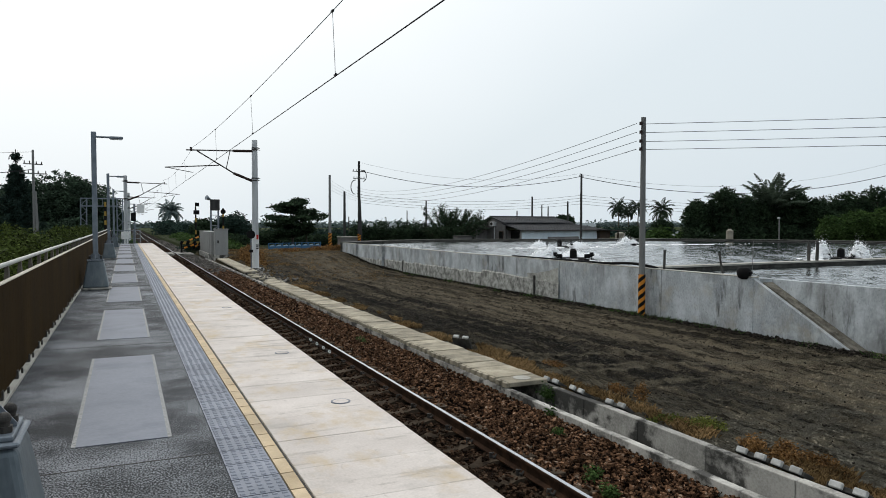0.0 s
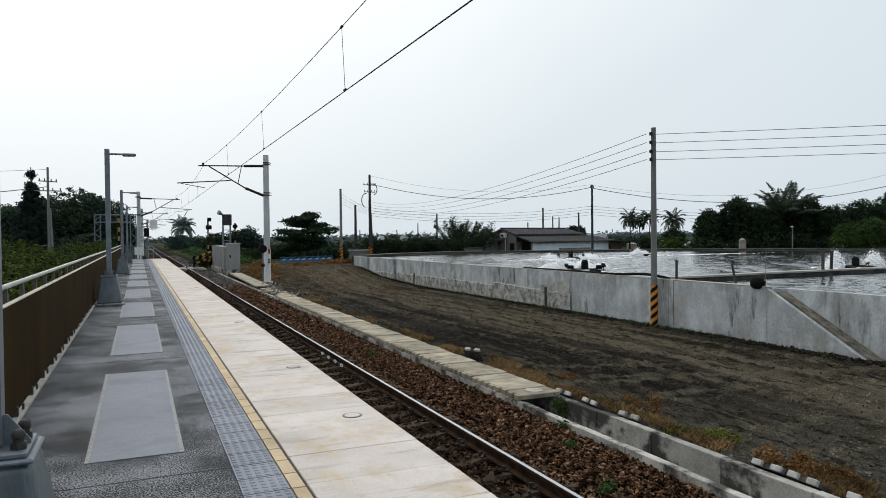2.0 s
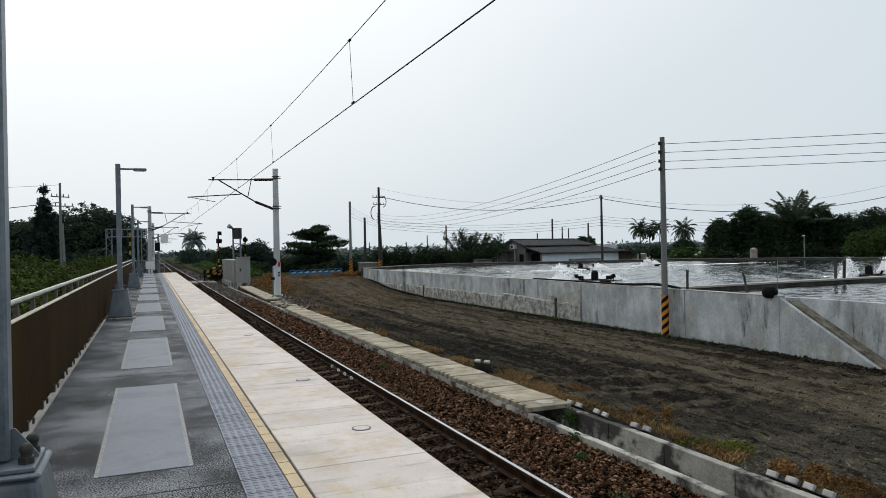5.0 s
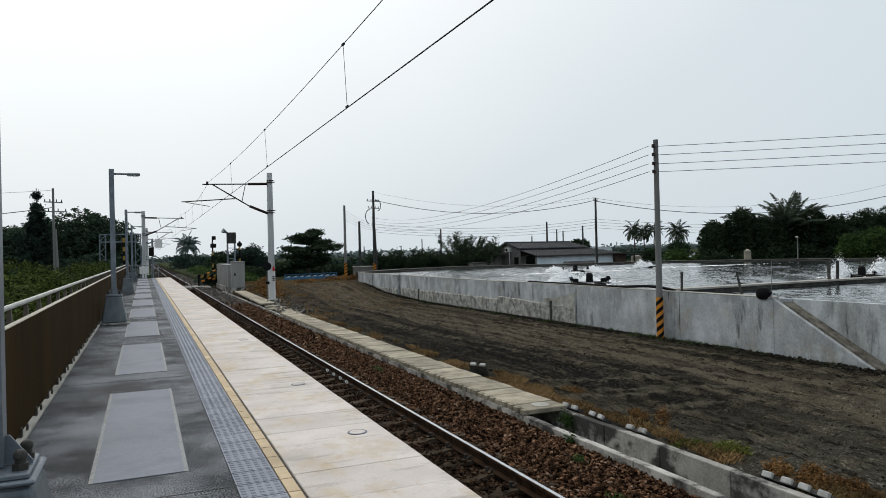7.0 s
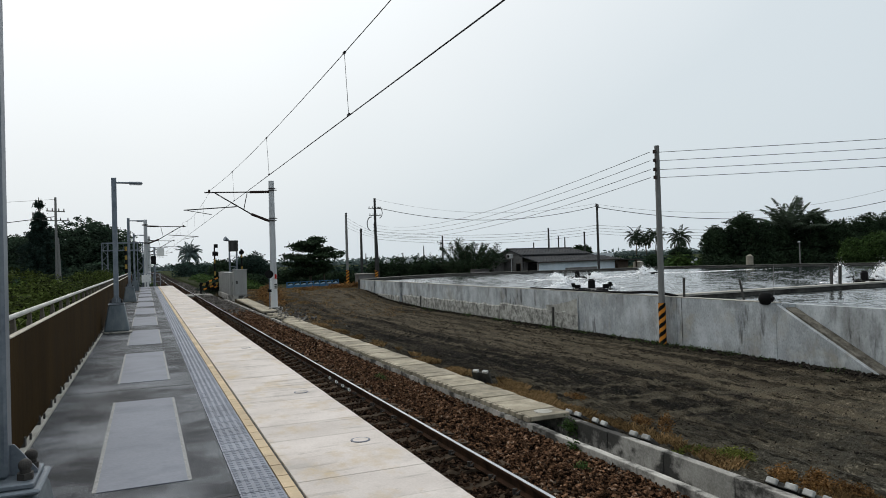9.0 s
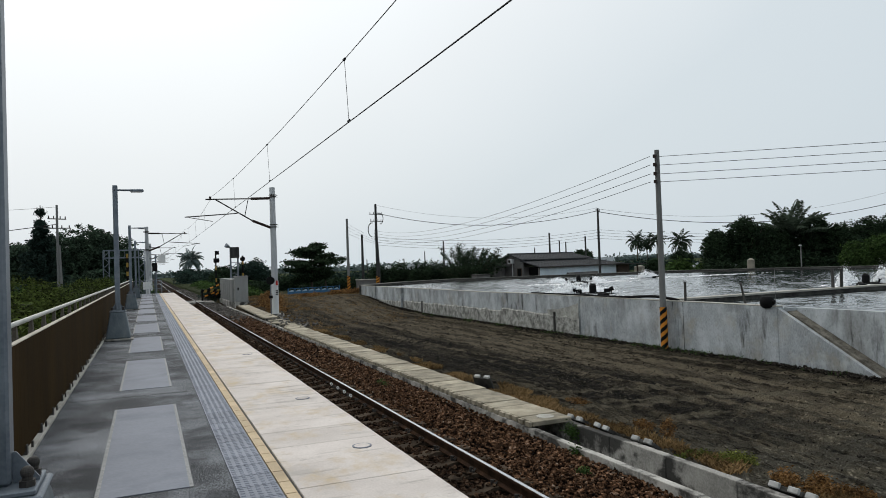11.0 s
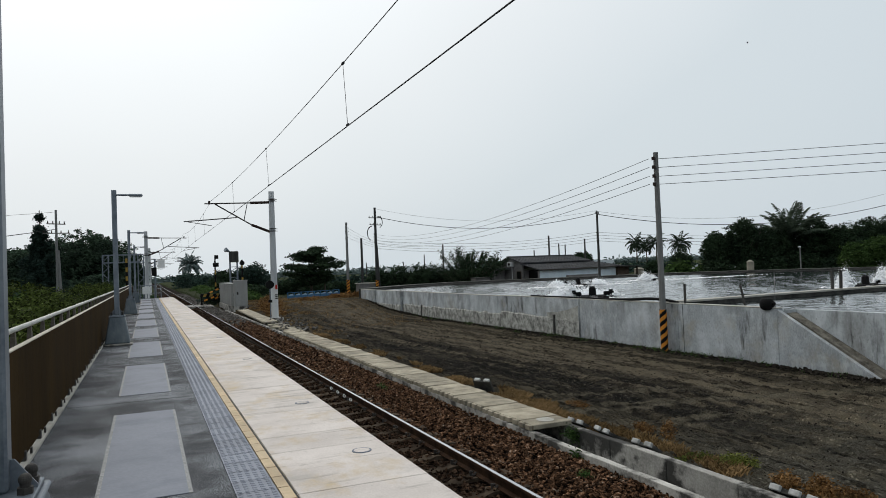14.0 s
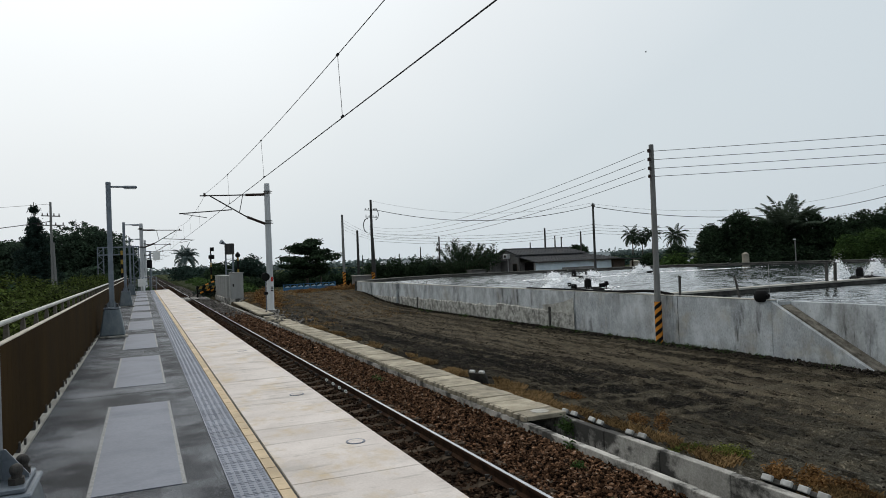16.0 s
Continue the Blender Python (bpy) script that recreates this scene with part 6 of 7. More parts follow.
part("top_rail", box(bmesh.new(), -0.04, 6.44, -0.025, 0.025, 0.61, 0.67), M_BLUE, f)

for x, y, L in ((110, 330, 50), (170, 300, 50)):
    g = thing("greenhouse", x, y, -1.3, -8, label="long low pale greenhouse in the hazy distance", category="greenhouse", group="far greenhouses")
    part("wall", box(bmesh.new(), 0, L, 0, 8, 0, 2.2), M_GREENHOUSE, g)
    part("roof", prism(bmesh.new(), [(0, 2.2), (L, 2.2), (L - 1, 3.2), (1, 3.2)], 0, 8), M_GREENHOUSE, g)


# ---- bird ----
bird = thing("bird", 75, 37, 21, label="small dark bird flying far off in the sky", category="bird")
bm = bmesh.new()
bmesh.ops.create_uvsphere(bm, u_segments=10, v_segments=6, radius=0.035, matrix=Matrix.Diagonal((3.0, 1.0, 0.9, 1)))
part("body", bm, M_BLACK, bird)
for sgn in (-1, 1):
    bm = bmesh.new()
    v = [bm.verts.new(p) for p in ((0.06, 0.03 * sgn, 0.0), (-0.06, 0.03 * sgn, 0.0), (-0.08, 0.16 * sgn, 0.06), (-0.03, 0.27 * sgn, 0.04), (0.05, 0.16 * sgn, 0.07), (0.06, 0.03 * sgn, 0.012), (-0.06, 0.03 * sgn, 0.012), (-0.08, 0.16 * sgn, 0.07), (-0.03, 0.27 * sgn, 0.05), (0.05, 0.16 * sgn, 0.08))]
    bm.faces.new(v[:5])
    bm.faces.new(v[5:][::-1])
    for i in range(5):
        j = (i + 1) % 5
        bm.faces.new((v[i], v[j], v[5 + j], v[5 + i]))
    bmesh.ops.recalc_face_normals(bm, faces=bm.faces)
    part("wing", bm, M_BLACK, bird)

# ---- plants ----


def leaves(rng, centres, size, n_per, spread, flat=0.6):
    """Small bent leaf blades scattered about centres; returns verts and faces."""
    c = np.repeat(centres, n_per, 0)
    n = len(c)
    p = c + rng.normal(size=(n, 3)) * spread * np.array([1, 1, flat])
    a = rng.normal(size=(n, 3))
    a[:, 2] *= 0.5
    a /= np.linalg.norm(a, axis=1, keepdims=True)
    b = np.cross(a, rng.normal(size=(n, 3)))
    b /= np.linalg.norm(b, axis=1, keepdims=True)
    s = size * rng.uniform(0.6, 1.4, (n, 1))
    v = np.stack([p - a * s, p + b * s * 0.45 - a * s * 0.1, p + a * s, p - b * s * 0.45 - a * s * 0.1], 1).reshape(-1, 3)
    f = np.arange(n * 4).reshape(n, 4)
    return v, f


def crown_points(rng, w, d, hgt, n, lumps=9):
    """Clump centres over a lumpy, uneven crown."""
    lump = rng.normal(size=(lumps, 3))
    lump /= np.linalg.norm(lump, axis=1, keepdims=True)
    lump[:, 2] = abs(lump[:, 2]) * 0.9
    lc = lump * np.array([w, d, hgt]) * 0.55
    lr = rng.uniform(0.32, 0.55, lumps)
    i = rng.integers(0, lumps, n)
    q = rng.normal(size=(n, 3))
    q /= np.linalg.norm(q, axis=1, keepdims=True)
    q *= rng.uniform(0.45, 1.08, (n, 1)) ** 0.5
    p = lc[i] + q * lr[i][:, None] * np.array([w, d, hgt])
    p[:, 2] = np.maximum(p[:, 2], -0.35 * hgt)
    return p


def tree(x, y, z0, zc, w, d, hgt, seed, mat, clumps=420, leaf=0.16, per=12, label="dense dark green broadleaf tree", group="trees", limbs=7, trunk=0.22, name="tree", lumps=16):
    rng = np.random.default_rng(seed)
    t = thing(name, x, y, z0, label=label, category="tree", group=group)
    bm = bmesh.new()
    zc -= z0
    top = (rng.uniform(-0.3, 0.3), rng.uniform(-0.3, 0.3), max(0.4, zc))
    tube(bm, (0, 0, -0.3), top, trunk, trunk * 0.55, n=10)
    for k in range(limbs):
        a = 2 * math.pi * k / limbs + rng.uniform(-0.3, 0.3)
        s = rng.uniform(0.35, 0.8)
        start = Vector((0, 0, 0)).lerp(Vector(top), rng.uniform(0.55, 0.95))
        tube(bm, start, (top[0] + math.cos(a) * w * s, top[1] + math.sin(a) * d * s, top[2] + hgt * rng.uniform(0.0, 0.6)), trunk * 0.4, trunk * 0.12, n=6)
    part("trunk", bm, M_BARK, t)
    c = crown_points(rng, w, d, hgt, clumps, lumps) + np.array(top)
    v, f = leaves(rng, c, leaf, per, leaf * 1.25)
    raw("crown", v.tolist(), f.tolist(), mat, t)
    return t


def palm(x, y, z0, ztop, reach, seed, fronds=22, mat=None, tilt=(-0.35, 1.3), droop=0.5, label="tall coconut palm with drooping fronds", leaf=0.055, n=20):
    rng = np.random.default_rng(seed)
    t = thing("palm_tree", x, y, z0, label=label, category="palm", group="palms")
    H = ztop - z0
    bm = bmesh.new()
    px, py = 0.0, 0.0
    for k in range(7):
        qx, qy = px + rng.uniform(-0.08, 0.08), py + rng.uniform(-0.08, 0.08)
        tube(bm, (px, py, H * k / 7 - 0.02), (qx, qy, H * (k + 1) / 7), 0.17 - 0.01 * k, 0.16 - 0.01 * k, n=9)
        px, py = qx, qy
    part("trunk", bm, M_BARK, t)
    for k in range(fronds):
        a = 2 * math.pi * (k * 0.381966 + rng.uniform(-0.06, 0.06))
        u = (k + 0.5) / fronds
        el = tilt[1] + (tilt[0] - tilt[1]) * u ** 0.8 + rng.uniform(-0.12, 0.12)
        ln = reach * rng.uniform(0.88, 1.1)
        bend = droop * rng.uniform(0.8, 1.2) * (0.75 + 0.5 * math.cos(el))
        verts, faces = [], []
        side = np.array((-math.sin(a), math.cos(a), 0))
        out = np.array((math.cos(a), math.sin(a), 0))
        p = np.array((px, py, H))
        for i in range(n):
            s = (i + 0.5) / n
            e = el - bend * s * s * 1.6
            dirv = out * math.cos(e) + np.array((0, 0, math.sin(e)))
            q = p + dirv * ln / n
            up = np.cross(dirv, side)
            if s > 0.1:
                ll = ln * 0.25 * math.sin(math.pi * (0.16 + 0.80 * s)) + 0.03 * ln
                for sg in (-1, 1):
                    for h in (0.0, 0.5):
                        base = p + (q - p) * h
                        tip = base + side * sg * ll * 0.72 + dirv * ll * 0.55 - np.array((0, 0, ll * rng.uniform(0.25, 0.6)))
                        b = len(verts)
                        mid = (base + tip) / 2 + np.array((0, 0, ll * 0.06))
                        verts += [base, mid - dirv * leaf * 0.5, tip, mid + dirv * leaf * 0.5]
                        faces.append((b, b + 1, b + 2, b + 3))
            b = len(verts)
            off = side * 0.035 * (1.1 - s)
            verts += [p - off, p + off, q + off * 0.9, q - off * 0.9]
            faces.append((b, b + 1, b + 2, b + 3))
            p = q
        raw("frond", [tuple(q) for q in verts], faces, mat or M_PALM, t)
    return t


def bush_row(name, boxes, seed, mat, leaf, per, clumps, label, category="bushes"):
    """A continuous mass of bushes: lumps of leaves over several places."""
    rng = np.random.default_rng(seed)
    vs, fs, off = [], [], 0
    for x, y, z, w, d, hgt in boxes:
        c = crown_points(rng, w, d, hgt, clumps, 11) + np.array((x, y, z))
        v, f = leaves(rng, c, leaf, per, leaf * 1.6)
        vs.append(v)
        fs.append(f + off)
        off += len(v)
    ob = raw(name, np.concatenate(vs).tolist(), np.concatenate(fs).tolist(), mat)
    return tagged(ob, label, category, kind="stuff")


# behind the parapet
bush_row("hedge", [(-3.4, 10.5, -0.6, 1.8, 2.5, 2.15), (-3.6, 15, -0.6, 2.1, 3.0, 2.2), (-3.5, 20, -0.6, 1.9, 3.0, 2.15), (-3.8, 26, -0.6, 2.2, 3.5, 2.2), (-3.6, 33, -0.6, 2.0, 4.0, 2.15), (-4.0, 41, -0.6, 2.2, 5.0, 2.15), (-3.4, 50, -0.6, 1.9, 5.0, 2.15), (-3.2, 60, -0.6, 1.8, 5.0, 2.2)], 5, M_LEAF3, 0.06, 18, 1500, "yellow-green leafy bushes growing behind the parapet")
bush_row("hedge", [(-9, 26, -0.9, 4, 5, 1.9), (-9, 38, -0.9, 4, 6, 1.9), (-8, 50, -0.9, 4, 6, 1.9), (-18, 44, -0.9, 5, 8, 2.0)], 6, M_LEAF2, 0.13, 10, 700, "green scrub below the dark trees")
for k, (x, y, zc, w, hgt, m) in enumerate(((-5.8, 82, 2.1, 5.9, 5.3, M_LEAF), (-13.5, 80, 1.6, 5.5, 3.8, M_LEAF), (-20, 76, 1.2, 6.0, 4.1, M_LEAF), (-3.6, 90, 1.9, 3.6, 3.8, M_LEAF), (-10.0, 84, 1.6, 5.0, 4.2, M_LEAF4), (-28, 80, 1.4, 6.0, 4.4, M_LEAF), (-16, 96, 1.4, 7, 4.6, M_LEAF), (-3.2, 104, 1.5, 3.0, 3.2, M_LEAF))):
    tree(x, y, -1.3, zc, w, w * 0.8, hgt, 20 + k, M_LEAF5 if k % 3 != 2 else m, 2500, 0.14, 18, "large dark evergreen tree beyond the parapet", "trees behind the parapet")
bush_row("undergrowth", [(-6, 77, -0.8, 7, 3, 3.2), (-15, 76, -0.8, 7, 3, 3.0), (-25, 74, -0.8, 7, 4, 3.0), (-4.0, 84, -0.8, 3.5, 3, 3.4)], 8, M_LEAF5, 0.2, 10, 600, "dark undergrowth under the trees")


def araucaria(x, y, z0, ztop, seed):
    rng = np.random.default_rng(seed)
    t = thing("norfolk_pine", x, y, z0, label="narrow tiered dark conifer above the other trees", category="tree")
    H = ztop - z0
    part("trunk", tube(bmesh.new(), (0, 0, -0.2), (0, 0, H), 0.2, 0.03, n=9), M_BARK, t)
    cs = []
    for k in range(15):
        u = k / 14
        z = H * (0.2 + 0.62 * u)
        r = (1.65 * (1 - u) ** 0.9 + 0.32) * (0.72 + 0.36 * (k % 2))
        for b in range(7):
            a = 2 * math.pi * (b + rng.random()) / 7
            zb, rb = z + rng.uniform(-0.25, 0.25), r * rng.uniform(0.55, 1.08)
            for s in np.linspace(0.1, 1, 7):
                cs.append((math.cos(a) * rb * s, math.sin(a) * rb * s, zb + 0.45 * s * s * rb))
            for q in range(4):
                cs.append((math.cos(a) * rb * rng.uniform(0.8, 1.0), math.sin(a) * rb * rng.uniform(0.8, 1.0), zb + 0.45 * rb + rng.uniform(-0.1, 0.2)))
    # a lone tuft at the tip, above a bare length of stem
    for q in range(26):
        cs.append((rng.normal(0, 0.10), rng.normal(0, 0.10), H * 0.935 + rng.normal(0, 0.15)))
    v, f = leaves(rng, np.array(cs), 0.085, 22, 0.11, 0.8)
    raw("crown", v.tolist(), f.tolist(), M_LEAF4, t)


araucaria(-7.4, 61.0, -1.3, 7.15, 3)

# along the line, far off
palm(10.3, 190, -1.3, 4.6, 4.0, 41, 30, M_FARLEAF, (-0.4, 1.5), 0.8, "palm with haze-tinted leaves beside the line far away", 0.2)
bush_row("far_bushes", [(9.5, 175, -0.8, 5, 8, 3.4), (12.5, 165, -0.8, 4, 6, 2.6), (17, 160, -0.9, 5, 8, 2.2)], 9, M_LEAF4, 0.3, 8, 400, "hazy bushes far along the line")
tree(15.9, 118, -1.2, 0.9, 3.2, 3.2, 2.9, 51, M_LEAF4, 600, 0.2, 10, "rounded dense dark tree")
tree(11.8, 120, -1.2, 0.4, 2.6, 3.0, 2.4, 52, M_LEAF, 400, 0.2, 10, "small dark tree near the crossing")
bush_row("trackside_weeds", [(8.4, 78, -1.0, 1.0, 5, 0.5), (8.6, 92, -1.0, 1.2, 8, 0.6), (8.8, 112, -1.0, 1.5, 10, 0.8), (9.4, 135, -1.0, 2.0, 12, 1.0), (0.2, 86, -1.0, 0.8, 10, 0.6), (9.6, 73, -1.0, 1.4, 5, 0.8), (10.2, 85, -1.0, 2, 8, 1.1), (11.2, 100, -1.0, 2.5, 10, 1.3)], 10, M_LEAF2, 0.14, 9, 420, "green weeds beside the track")


def tiered_tree(x, y, z0, seed):
    """A spreading tree with flat tiers of branches."""
    rng = np.random.default_rng(seed)
    t = thing("tiered_tree", x, y, z0, label="spreading dark tree with flat tiered branches", category="tree")
    bm = bmesh.new()
    tube(bm, (0, 0, -0.2), (0.1, 0, 4.6), 0.16, 0.06, n=9)
    tube(bm, (1.7, 0.4, -0.2), (1.6, 0.4, 3.0), 0.11, 0.05, n=8)
    cs = []
    for z, r, n in ((1.3, 2.6, 9), (2.1, 3.2, 9), (2.95, 4.0, 11), (3.85, 2.9, 9), (4.6, 1.7, 7)):
        for b in range(n):
            a = 2 * math.pi * (b + rng.random() * 0.6) / n
            rr = r * rng.uniform(0.65, 1.0)
            zb = z + rng.uniform(-0.3, 0.25)
            tip = (math.cos(a) * rr, math.sin(a) * rr, zb + 0.15 + 0.35 * rng.random())
            tube(bm, (0.05, 0, zb - 0.15), tip, 0.04, 0.012, n=5)
            for s in np.linspace(0.2, 1, 9):
                cs.append((tip[0] * s, tip[1] * s, zb + (tip[2] - zb) * s + 0.05))
    part("trunk", bm, M_BARK, t)
    v, f = leaves(rng, np.array(cs), 0.15, 46, 0.27, 0.42)
    raw("crown", v.tolist(), f.tolist(), M_LEAF, t)


tiered_tree(17.05, 78.2, -0.95, 61)
bush_row("shrubs", [(12.5, 84, -0.9, 3, 2, 1.4), (15.5, 84, -0.9, 3, 2, 1.6), (19, 84, -0.9, 3, 2, 1.3), (22, 86, -0.9, 3, 2, 1.3)], 12, M_LEAF, 0.17, 10, 500, "dark shrubs behind the blue fence")
bush_row("shrubs", [(23.5, 73.5, -0.6, 1.8, 1.5, 2.5), (25.7, 73, -0.6, 2.0, 1.5, 3.0), (28, 71.8, -0.6, 2.0, 1.5, 2.7), (30.5, 71.0, -0.6, 1.8, 1.5, 2.2), (20.6, 76, -0.8, 1.6, 1.5, 1.1), (33.5, 70, -0.6, 1.6, 1.2, 1.6)], 13, M_LEAF, 0.14, 10, 520, "dark green shrubs along the far pond bank")


def fan_shrub(x, y, z0, seed):
    """A wide shrub with upswept sprays of fine leaves."""
    rng = np.random.default_rng(seed)
    t = thing("wide_shrub", x, y, z0, label="wide dark shrub with upswept feathery branches", category="tree")
    bm = bmesh.new()
    cs = []
    for k in range(60):
        a, el = rng.uniform(0, 2 * math.pi), rng.uniform(0.25, 1.35)
        ln = 4.4 * (1.0 if el < 0.9 else 0.95) * rng.uniform(0.75, 1.1)
        tip = np.array((math.cos(a) * math.cos(el) * ln * 1.3, math.sin(a) * math.cos(el) * ln * 0.8, math.sin(el) * ln * 0.85 + 1.1))
        tube(bm, (0, 0, 0.1), tuple(tip), 0.05, 0.012, n=5)
        for s in np.linspace(0.35, 1, 10):
            cs.append(tip * s)
    part("trunk", bm, M_BARK, t)
    v, f = leaves(rng, np.array(cs), 0.11, 24, 0.17, 0.7)
    raw("crown", v.tolist(), f.tolist(), M_LEAF, t)


fan_shrub(32.0, 68.2, -1.1, 71)
# behind the house and to the right of it
tree(59.7, 87.6, -1.3, 1.49, 1.9, 1.8, 1.6, 81, M_LEAF, 420, 0.16, 12, "low rounded dark tree behind the house")
tree(84.5, 94.3, -1.3, 0.71, 2.0, 1.8, 1.7, 82, M_LEAF, 420, 0.16, 12, "small dark spreading tree below a palm")
tree(73.1, 88.3, -1.3, -0.70, 1.6, 1.6, 2.2, 83, M_LEAF, 420, 0.16, 12, "dark bushy tree beside the house")
for k, (x, y, zt, r) in enumerate(((106.7, 133.8, 5.49, 2.75), (112.2, 136.9, 5.14, 2.5), (113.0, 134.3, 5.58, 2.7), (105.4, 118.0, 4.8, 2.85), (118.1, 121.2, 5.17, 2.5), (62.7, 53.1, 3.18, 4.1))):
    palm(x, y, -1.3, zt, r * (1.15 if k < 5 else 1.0), 90 + k, 24 if k < 5 else 24, M_PALM if k < 5 else M_GREYPALM, (-0.8, 1.45) if k < 5 else (0.5, 1.5), 0.85 if k < 5 else 0.48, "dark coconut palm far beyond the ponds" if k < 5 else "tall palm with upright grey-green fronds above the trees", 0.13 if k < 5 else 0.10, 20 if k < 5 else 36)
for k, (x, y, zt, w, hgt, m) in enumerate(((56.7, 54.0, 5.2, 2.3, 4.2, M_LEAF), (54.6, 55.6, 4.0, 1.9, 3.4, M_LEAF), (58.6, 53.6, 4.4, 2.2, 3.6, M_LEAF), (61.2, 54.3, 4.0, 2.8, 3.6, M_LEAF), (64.9, 53.0, 5.0, 3.0, 4.2, M_LEAF), (67.2, 51.6, 4.0, 2.0, 3.4, M_LEAF), (69.6, 51.5, 3.9, 2.6, 3.4, M_LEAF), (72.2, 51.5, 4.6, 2.7, 3.8, M_LEAF), (75.2, 50.0, 5.2, 3.2, 4.2, M_LEAF), (78.5, 47.5, 5.4, 3.2, 4.4, M_LEAF), (65.6, 45.9, 2.75, 2.2, 2.6, M_LEAF2), (63.3, 46.8, 1.9, 1.6, 2.0, M_LEAF2), (68.0, 44.3, 2.9, 2.4, 2.7, M_LEAF2))):
    tree(x, y, -1.3, zt + (0.3 if k < 4 else 0.5) - 0.93 * hgt, w, w * 0.9, hgt, 110 + k, m, 1300, 0.12, 16, "dense dark tree beyond the pond" if m is M_LEAF else "rounded brighter green tree beyond the pond", "trees beyond the pond")
bush_row("pond_undergrowth", [(53.5, 54.5, -0.7, 2, 1.5, 2.2), (56, 53, -0.7, 2.5, 1.5, 2.4), (59, 52, -0.7, 2.5, 1.5, 2.6), (62, 51.5, -0.7, 2.5, 1.5, 2.6), (65, 50.5, -0.7, 2.5, 1.5, 2.6), (68, 49.5, -0.7, 2.5, 1.5, 2.6), (71, 48, -0.7, 2.5, 1.5, 2.6)], 18, M_LEAF, 0.16, 10, 420, "dark undergrowth below the trees beyond the pond")
bush_row("banana_clump", [(52.5, 58.8, -0.6, 1.5, 1.2, 2.1), (55, 57.5, -0.6, 2.2, 1.0, 1.2)], 15, M_LEAF2, 0.26, 8, 150, "broad-leaved clump of banana plants on the bank")
bush_row("far_scrub", [(x, 118 + 6 * math.sin(x), -0.9, 9, 4, 1.4 + 0.4 * math.sin(x * 1.7)) for x in range(20, 130, 11)], 16, M_LEAF4, 0.35, 8, 260, "low dark scrub beyond the ponds")
bush_row("treeline", [(x, 420 + 30 * math.sin(x * 0.3), -1.2, 34, 10, 2.4 + 0.9 * math.sin(x * 0.7)) for x in range(-220, 700, 42)], 17, M_FARLEAF, 1.4, 7, 260, "low treeline with haze-tinted leaves on the horizon")

# ---- weeds and dry grass ----


def grass(name, patches, seed, mat, label, hgt=0.25):
    rng = np.random.default_rng(seed)
    vs, fs, off = [], [], 0
    for x0, x1, y0, y1, n in patches:
        k = n
        x, y = rng.uniform(x0, x1, k), rng.uniform(y0, y1, k)
        clump = np.array([noise.noise(Vector((a * 1.3, b * 0.9, seed))) for a, b in zip(x, y)])
        keep = clump > 0.06
        x, y = x[keep], y[keep]
        k = len(x)
        z = np.array([ground_z(a, b) for a, b in zip(x, y)]) - 0.02
        a = rng.uniform(0, 2 * math.pi, k)
        h = hgt * rng.uniform(0.4, 1.2, k)
        lean = rng.uniform(0.2, 1.0, k) * h
        p = np.stack([x, y, z], 1)
        s = np.stack([-np.sin(a), np.cos(a), 0 * a], 1) * (0.003 + 0.012 * h[:, None]) * (1 + y[:, None] / 30)
        d = np.stack([np.cos(a) * lean, np.sin(a) * lean, h], 1)
        v = np.stack([p - s, p + s, p + d * 0.55 + s * 0.7 + np.array((0, 0, 0.03)), p + d], 1).reshape(-1, 3)
        vs.append(v)
        fs.append(np.arange(k * 4).reshape(k, 4) + off)
        off += k * 4
    ob = raw(name, np.concatenate(vs).tolist(), np.concatenate(fs).tolist(), mat)
    return tagged(ob, label, "grass", kind="stuff")


grass("dry_grass", [(6.35, 7.2, 9.8, 16.5, 30000), (6.3, 7.0, 16, 30, 26000), (6.4, 7.1, 3.0, 5.4, 9000), (6.4, 6.95, 6.5, 9.6, 5000), (7.0, 14.5, 46, 58, 3500), (6.6, 8.5, 30, 44, 2500), (8, 19, 55, 69, 26000), (7, 9.5, 44, 58, 9000), (9, 14, 34, 46, 3000)], 31, M_DRY, "dry orange-brown grass beside the trough and field", 0.115)
rng = np.random.default_rng(21)
bush_row("green_weeds", [(6.96 + -0.36 * t + rng.uniform(-0.14, 0.2), 6.83 + 0.63 * t + rng.uniform(-0.1, 0.1), -1.14, 0.17, 0.16, rng.uniform(0.1, 0.22)) for t in np.linspace(0, 1, 13)], 35, M_WEED, 0.020, 9, 60, "low yellow-green leafy weeds beside the open trough", "weeds")
bush_row("dry_weeds", [(7.01 + -0.06 * t + rng.uniform(-0.12, 0.15), 5.30 + 0.75 * t, -1.14, 0.16, 0.16, rng.uniform(0.1, 0.24)) for t in np.linspace(-0.4, 1.1, 9)] + [(7.19, 8.47, -1.14, 0.12, 0.12, 0.45), (7.28, 9.13, -1.14, 0.3, 0.35, 0.14), (7.48, 11.38, -1.14, 0.2, 0.4, 0.12)], 36, M_RUSTWEED, 0.018, 9, 90, "withered orange-brown weeds beside the open trough", "weeds")
bush_row("trough_weed", [(6.05, 9.4, -1.12, 0.10, 0.14, 0.2), (5.5, 8.35, -1.1, 0.05, 0.09, 0.09)], 33, M_LEAF2, 0.026, 8, 40, "small green plant growing from the trough")
bush_row("ballast_weeds", [(5.0, 15.6, -1.15, 0.16, 0.35, 0.12), (4.6, 6.2, -1.15, 0.1, 0.16, 0.12), (4.45, 5.7, -1.15, 0.08, 0.1, 0.1), (5.1, 7.6, -1.15, 0.07, 0.08, 0.09)], 34, M_LEAF2, 0.022, 7, 40, "small green weeds in the ballast")

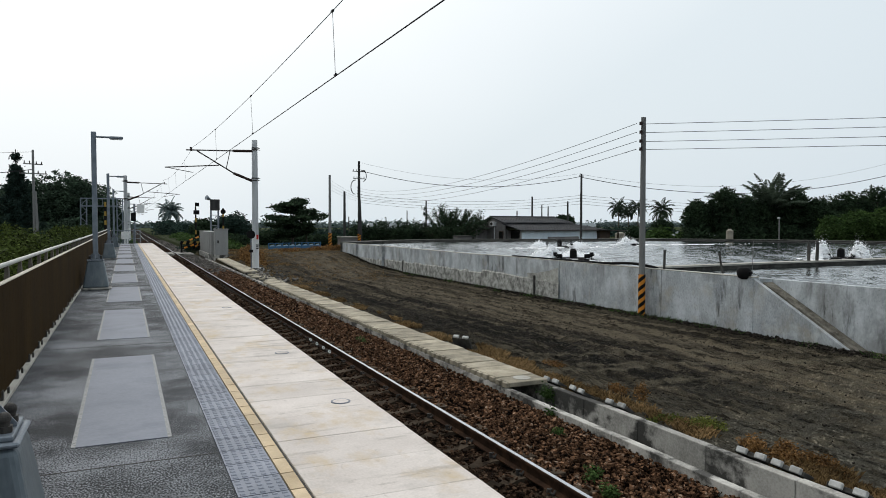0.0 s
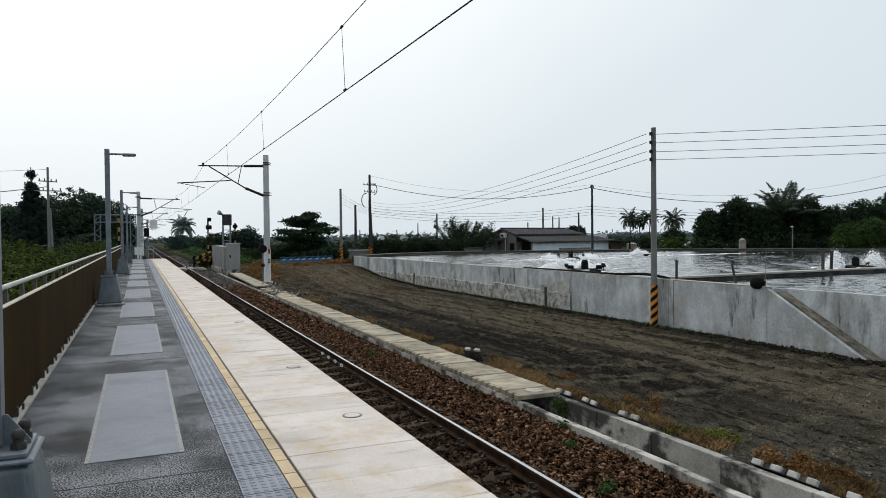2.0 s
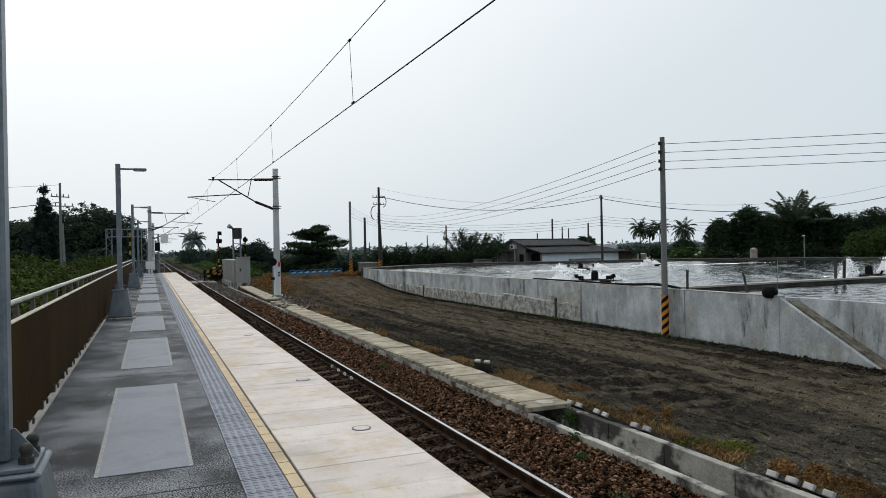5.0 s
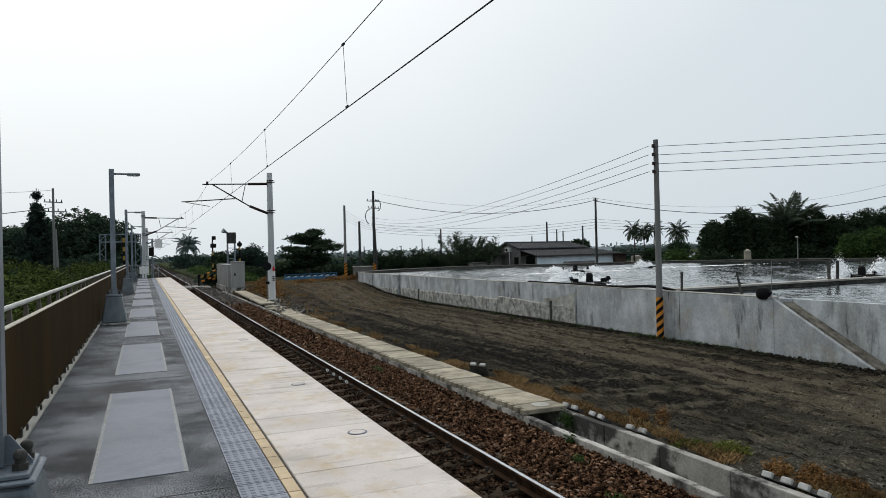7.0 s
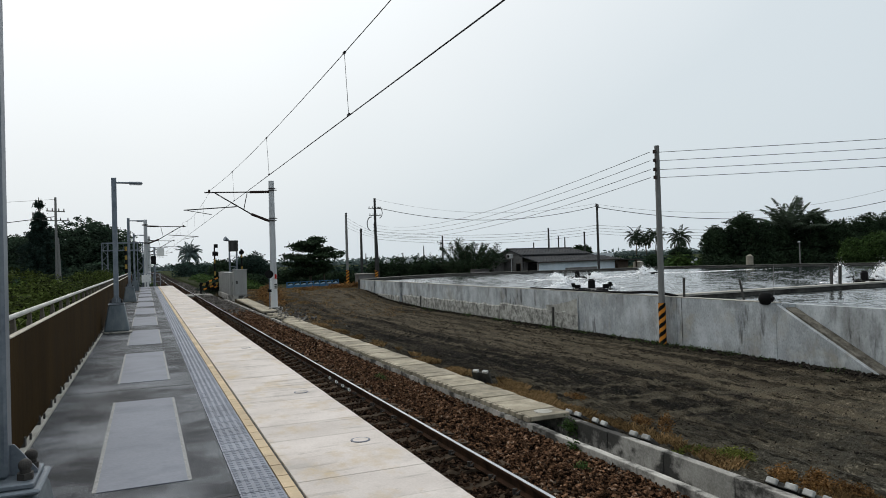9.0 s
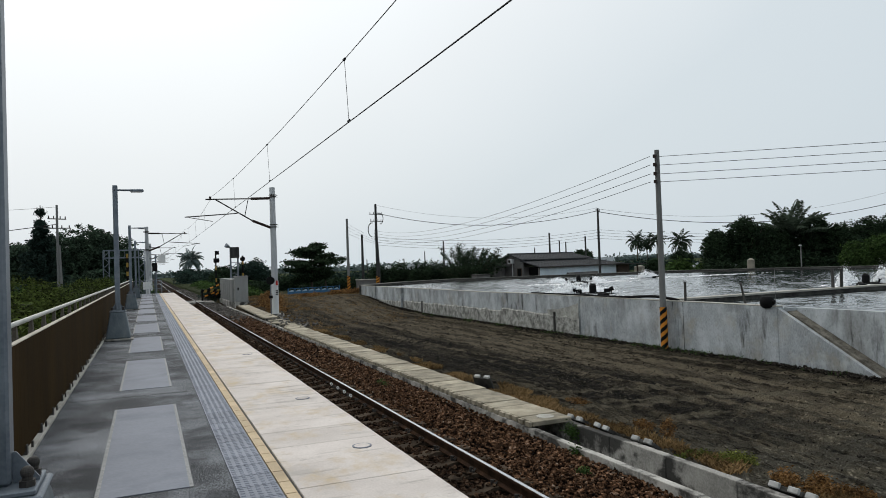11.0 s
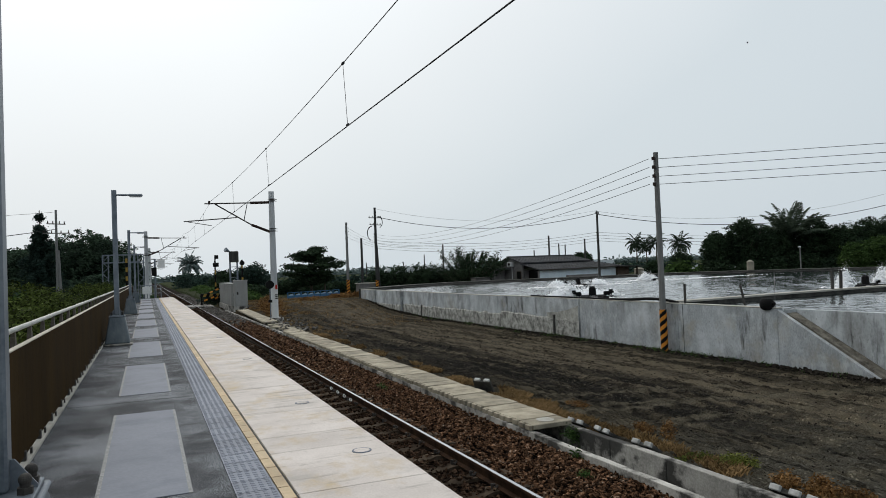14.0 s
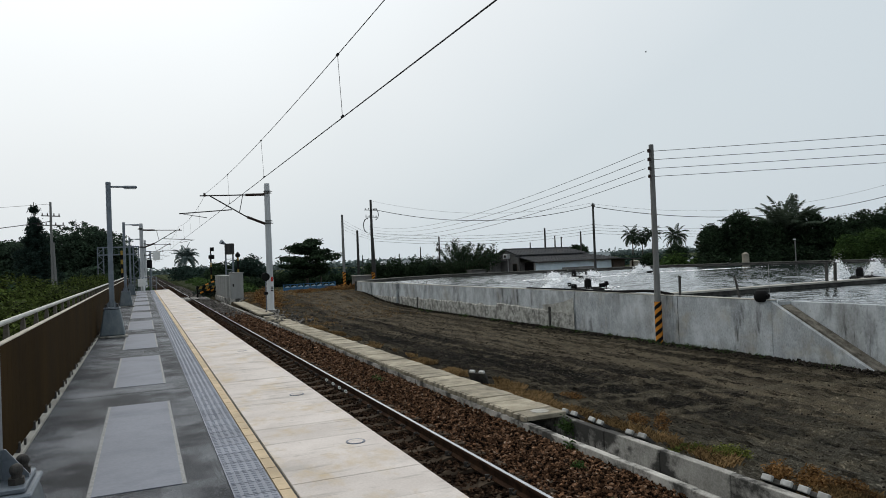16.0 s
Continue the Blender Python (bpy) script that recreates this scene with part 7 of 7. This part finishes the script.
# lids taken off the trough, leaning against its outer side with their nibs up


def leaning_lid(x, y, z, rz, tip):
    b = thing("leaning_lid", x, y, z, rz, label="displaced concrete trough lid leaning with two pale nibs upward", category="trough lid", group="displaced trough lids")
    b.rotation_euler = (radians(0), radians(tip), radians(rz))
    part("slab", box(bmesh.new(), 0.0, 0.6, -0.22, 0.22, -0.055, -0.002, 0.006), M_OLDBANK, b)
    for y0 in (-0.19, 0.05):
        part("nib", box(bmesh.new(), -0.04, 0.008, y0, y0 + 0.13, -0.05, 0.018, 0.008), M_NIB, b)


for y, rz, tip in ((9.62, 3, 30), (8.9, -4, 33), (7.97, 5, 36), (5.6, 3, 31), (5.14, -3, 29), (4.45, 4, 33), (3.85, -3, 31)):
    leaning_lid(6.32, y, -0.935, rz, tip)
leaning_lid(6.36, 13.1, -0.76, 28, 62)
rng = np.random.default_rng(8)
n = 90
sp = np.stack([rng.normal(6.5, 0.45, n), rng.normal(36, 2.8, n), rng.uniform(-1.05, -0.9, n)], 1)
tagged(stones("rubble", sp, rng.uniform(0.04, 0.12, n), M_RUBBLE, rng), "broken concrete rubble by the mast", "rubble", kind="stuff")
n = 5000
x, y = rng.uniform(6.4, 14.6, n), rng.uniform(2.5, 40, n)
sp = np.stack([x, y, np.array([ground_z(a, b) for a, b in zip(x, y)])], 1)
tagged(stones("soil_clods", sp, rng.uniform(0.007, 0.022, n) * (1 + (rng.random(n) < 0.04)), M_CLOD, rng), "scattered dark clods on the bare soil", "clods", kind="stuff")

bush_row("cut_branches", [(5.2, 67.6, -0.7, 0.9, 0.5, 0.9), (6.1, 67.8, -0.7, 0.6, 0.5, 1.0)], 41, M_LEAF4, 0.09, 8, 120, "tangle of dark cut branches by the crossing", "branches")
bush_row("dead_brush", [(8.0, 50, -0.95, 0.9, 2.5, 0.8), (8.7, 54, -0.95, 1.0, 2.0, 1.0), (7.7, 46, -0.95, 0.6, 1.8, 0.5), (9.4, 58, -0.9, 1.0, 1.6, 0.9), (13.2, 61.5, -0.85, 1.0, 0.9, 0.35), (15.6, 60.5, -0.75, 1.3, 0.9, 0.45), (17.6, 61.8, -0.85, 1.2, 0.9, 0.55)], 42, M_RUSTWEED, 0.06, 8, 330, "withered red-brown brush behind the mast", "brush")

# dirt and weeds banked against the foot of the pond wall
n = 4500
y = rng.uniform(9.5, 49, n)
x = 14.9 - abs(rng.normal(0, 0.16, n))
sp = np.stack([x, y, np.array([ground_z(a, b) for a, b in zip(x, y)]) + 0.06 * rng.random(n)], 1)
tagged(stones("wall_foot_dirt", sp, rng.uniform(0.012, 0.05, n), M_CLOD, rng), "dark crumbled soil along the foot of the pond wall", "soil", kind="stuff")
grass("wall_foot_weeds", [(14.55, 14.95, 9.5, 40, 3500)], 51, M_LEAF2, "sparse dark weeds along the foot of the pond wall", 0.14)

end_tiles()


BIRD = ((0.0, 115.0, -10.0, 19.0), (7.0, 86.0, 24.0, 21.0), (13.0, 63.0, 49.5, 22.8), (14.0, 58.85, 54.19, 23.9), (14.5, 56.97, 56.15, 25.0), (15.2, 54.4, 58.6, 24.9), (16.0, 51.67, 61.08, 23.5))


def motions():
    """Spray pulses and paddle wheels turn for the whole clip."""
    # the bird crosses the sky from the right late in the clip
    flight = []
    for t, x, y, z in BIRD:
        flight.append((t, pose(x, y, z, 0, 4 * math.sin(t * 3), 140)))
    walk(bird, flight)
    for ob, what, k in SPRAYS:
        base = ob.matrix_basis.translation.copy()
        rows = []
        if what == "wheel":
            for i in range(81):
                t = i * 0.2
                rows.append((t, pose(base.x, base.y, base.z, -72.0 * i)))
        else:
            for i in range(41):
                t = i * 0.4
                rows.append((t, pose(base.x + 0.05 * math.sin(i * 2.1 + k), base.y + 0.05 * math.cos(i * 1.7 + k), -0.06 + 0.07 * math.sin(i * (1.9 + 0.3 * k) + k), 4 * math.sin(i * 1.3 + k), 4 * math.cos(i * 2.3 + k), 25 * math.sin(i * 0.9 + k))))
        walk(ob, rows)


motions()
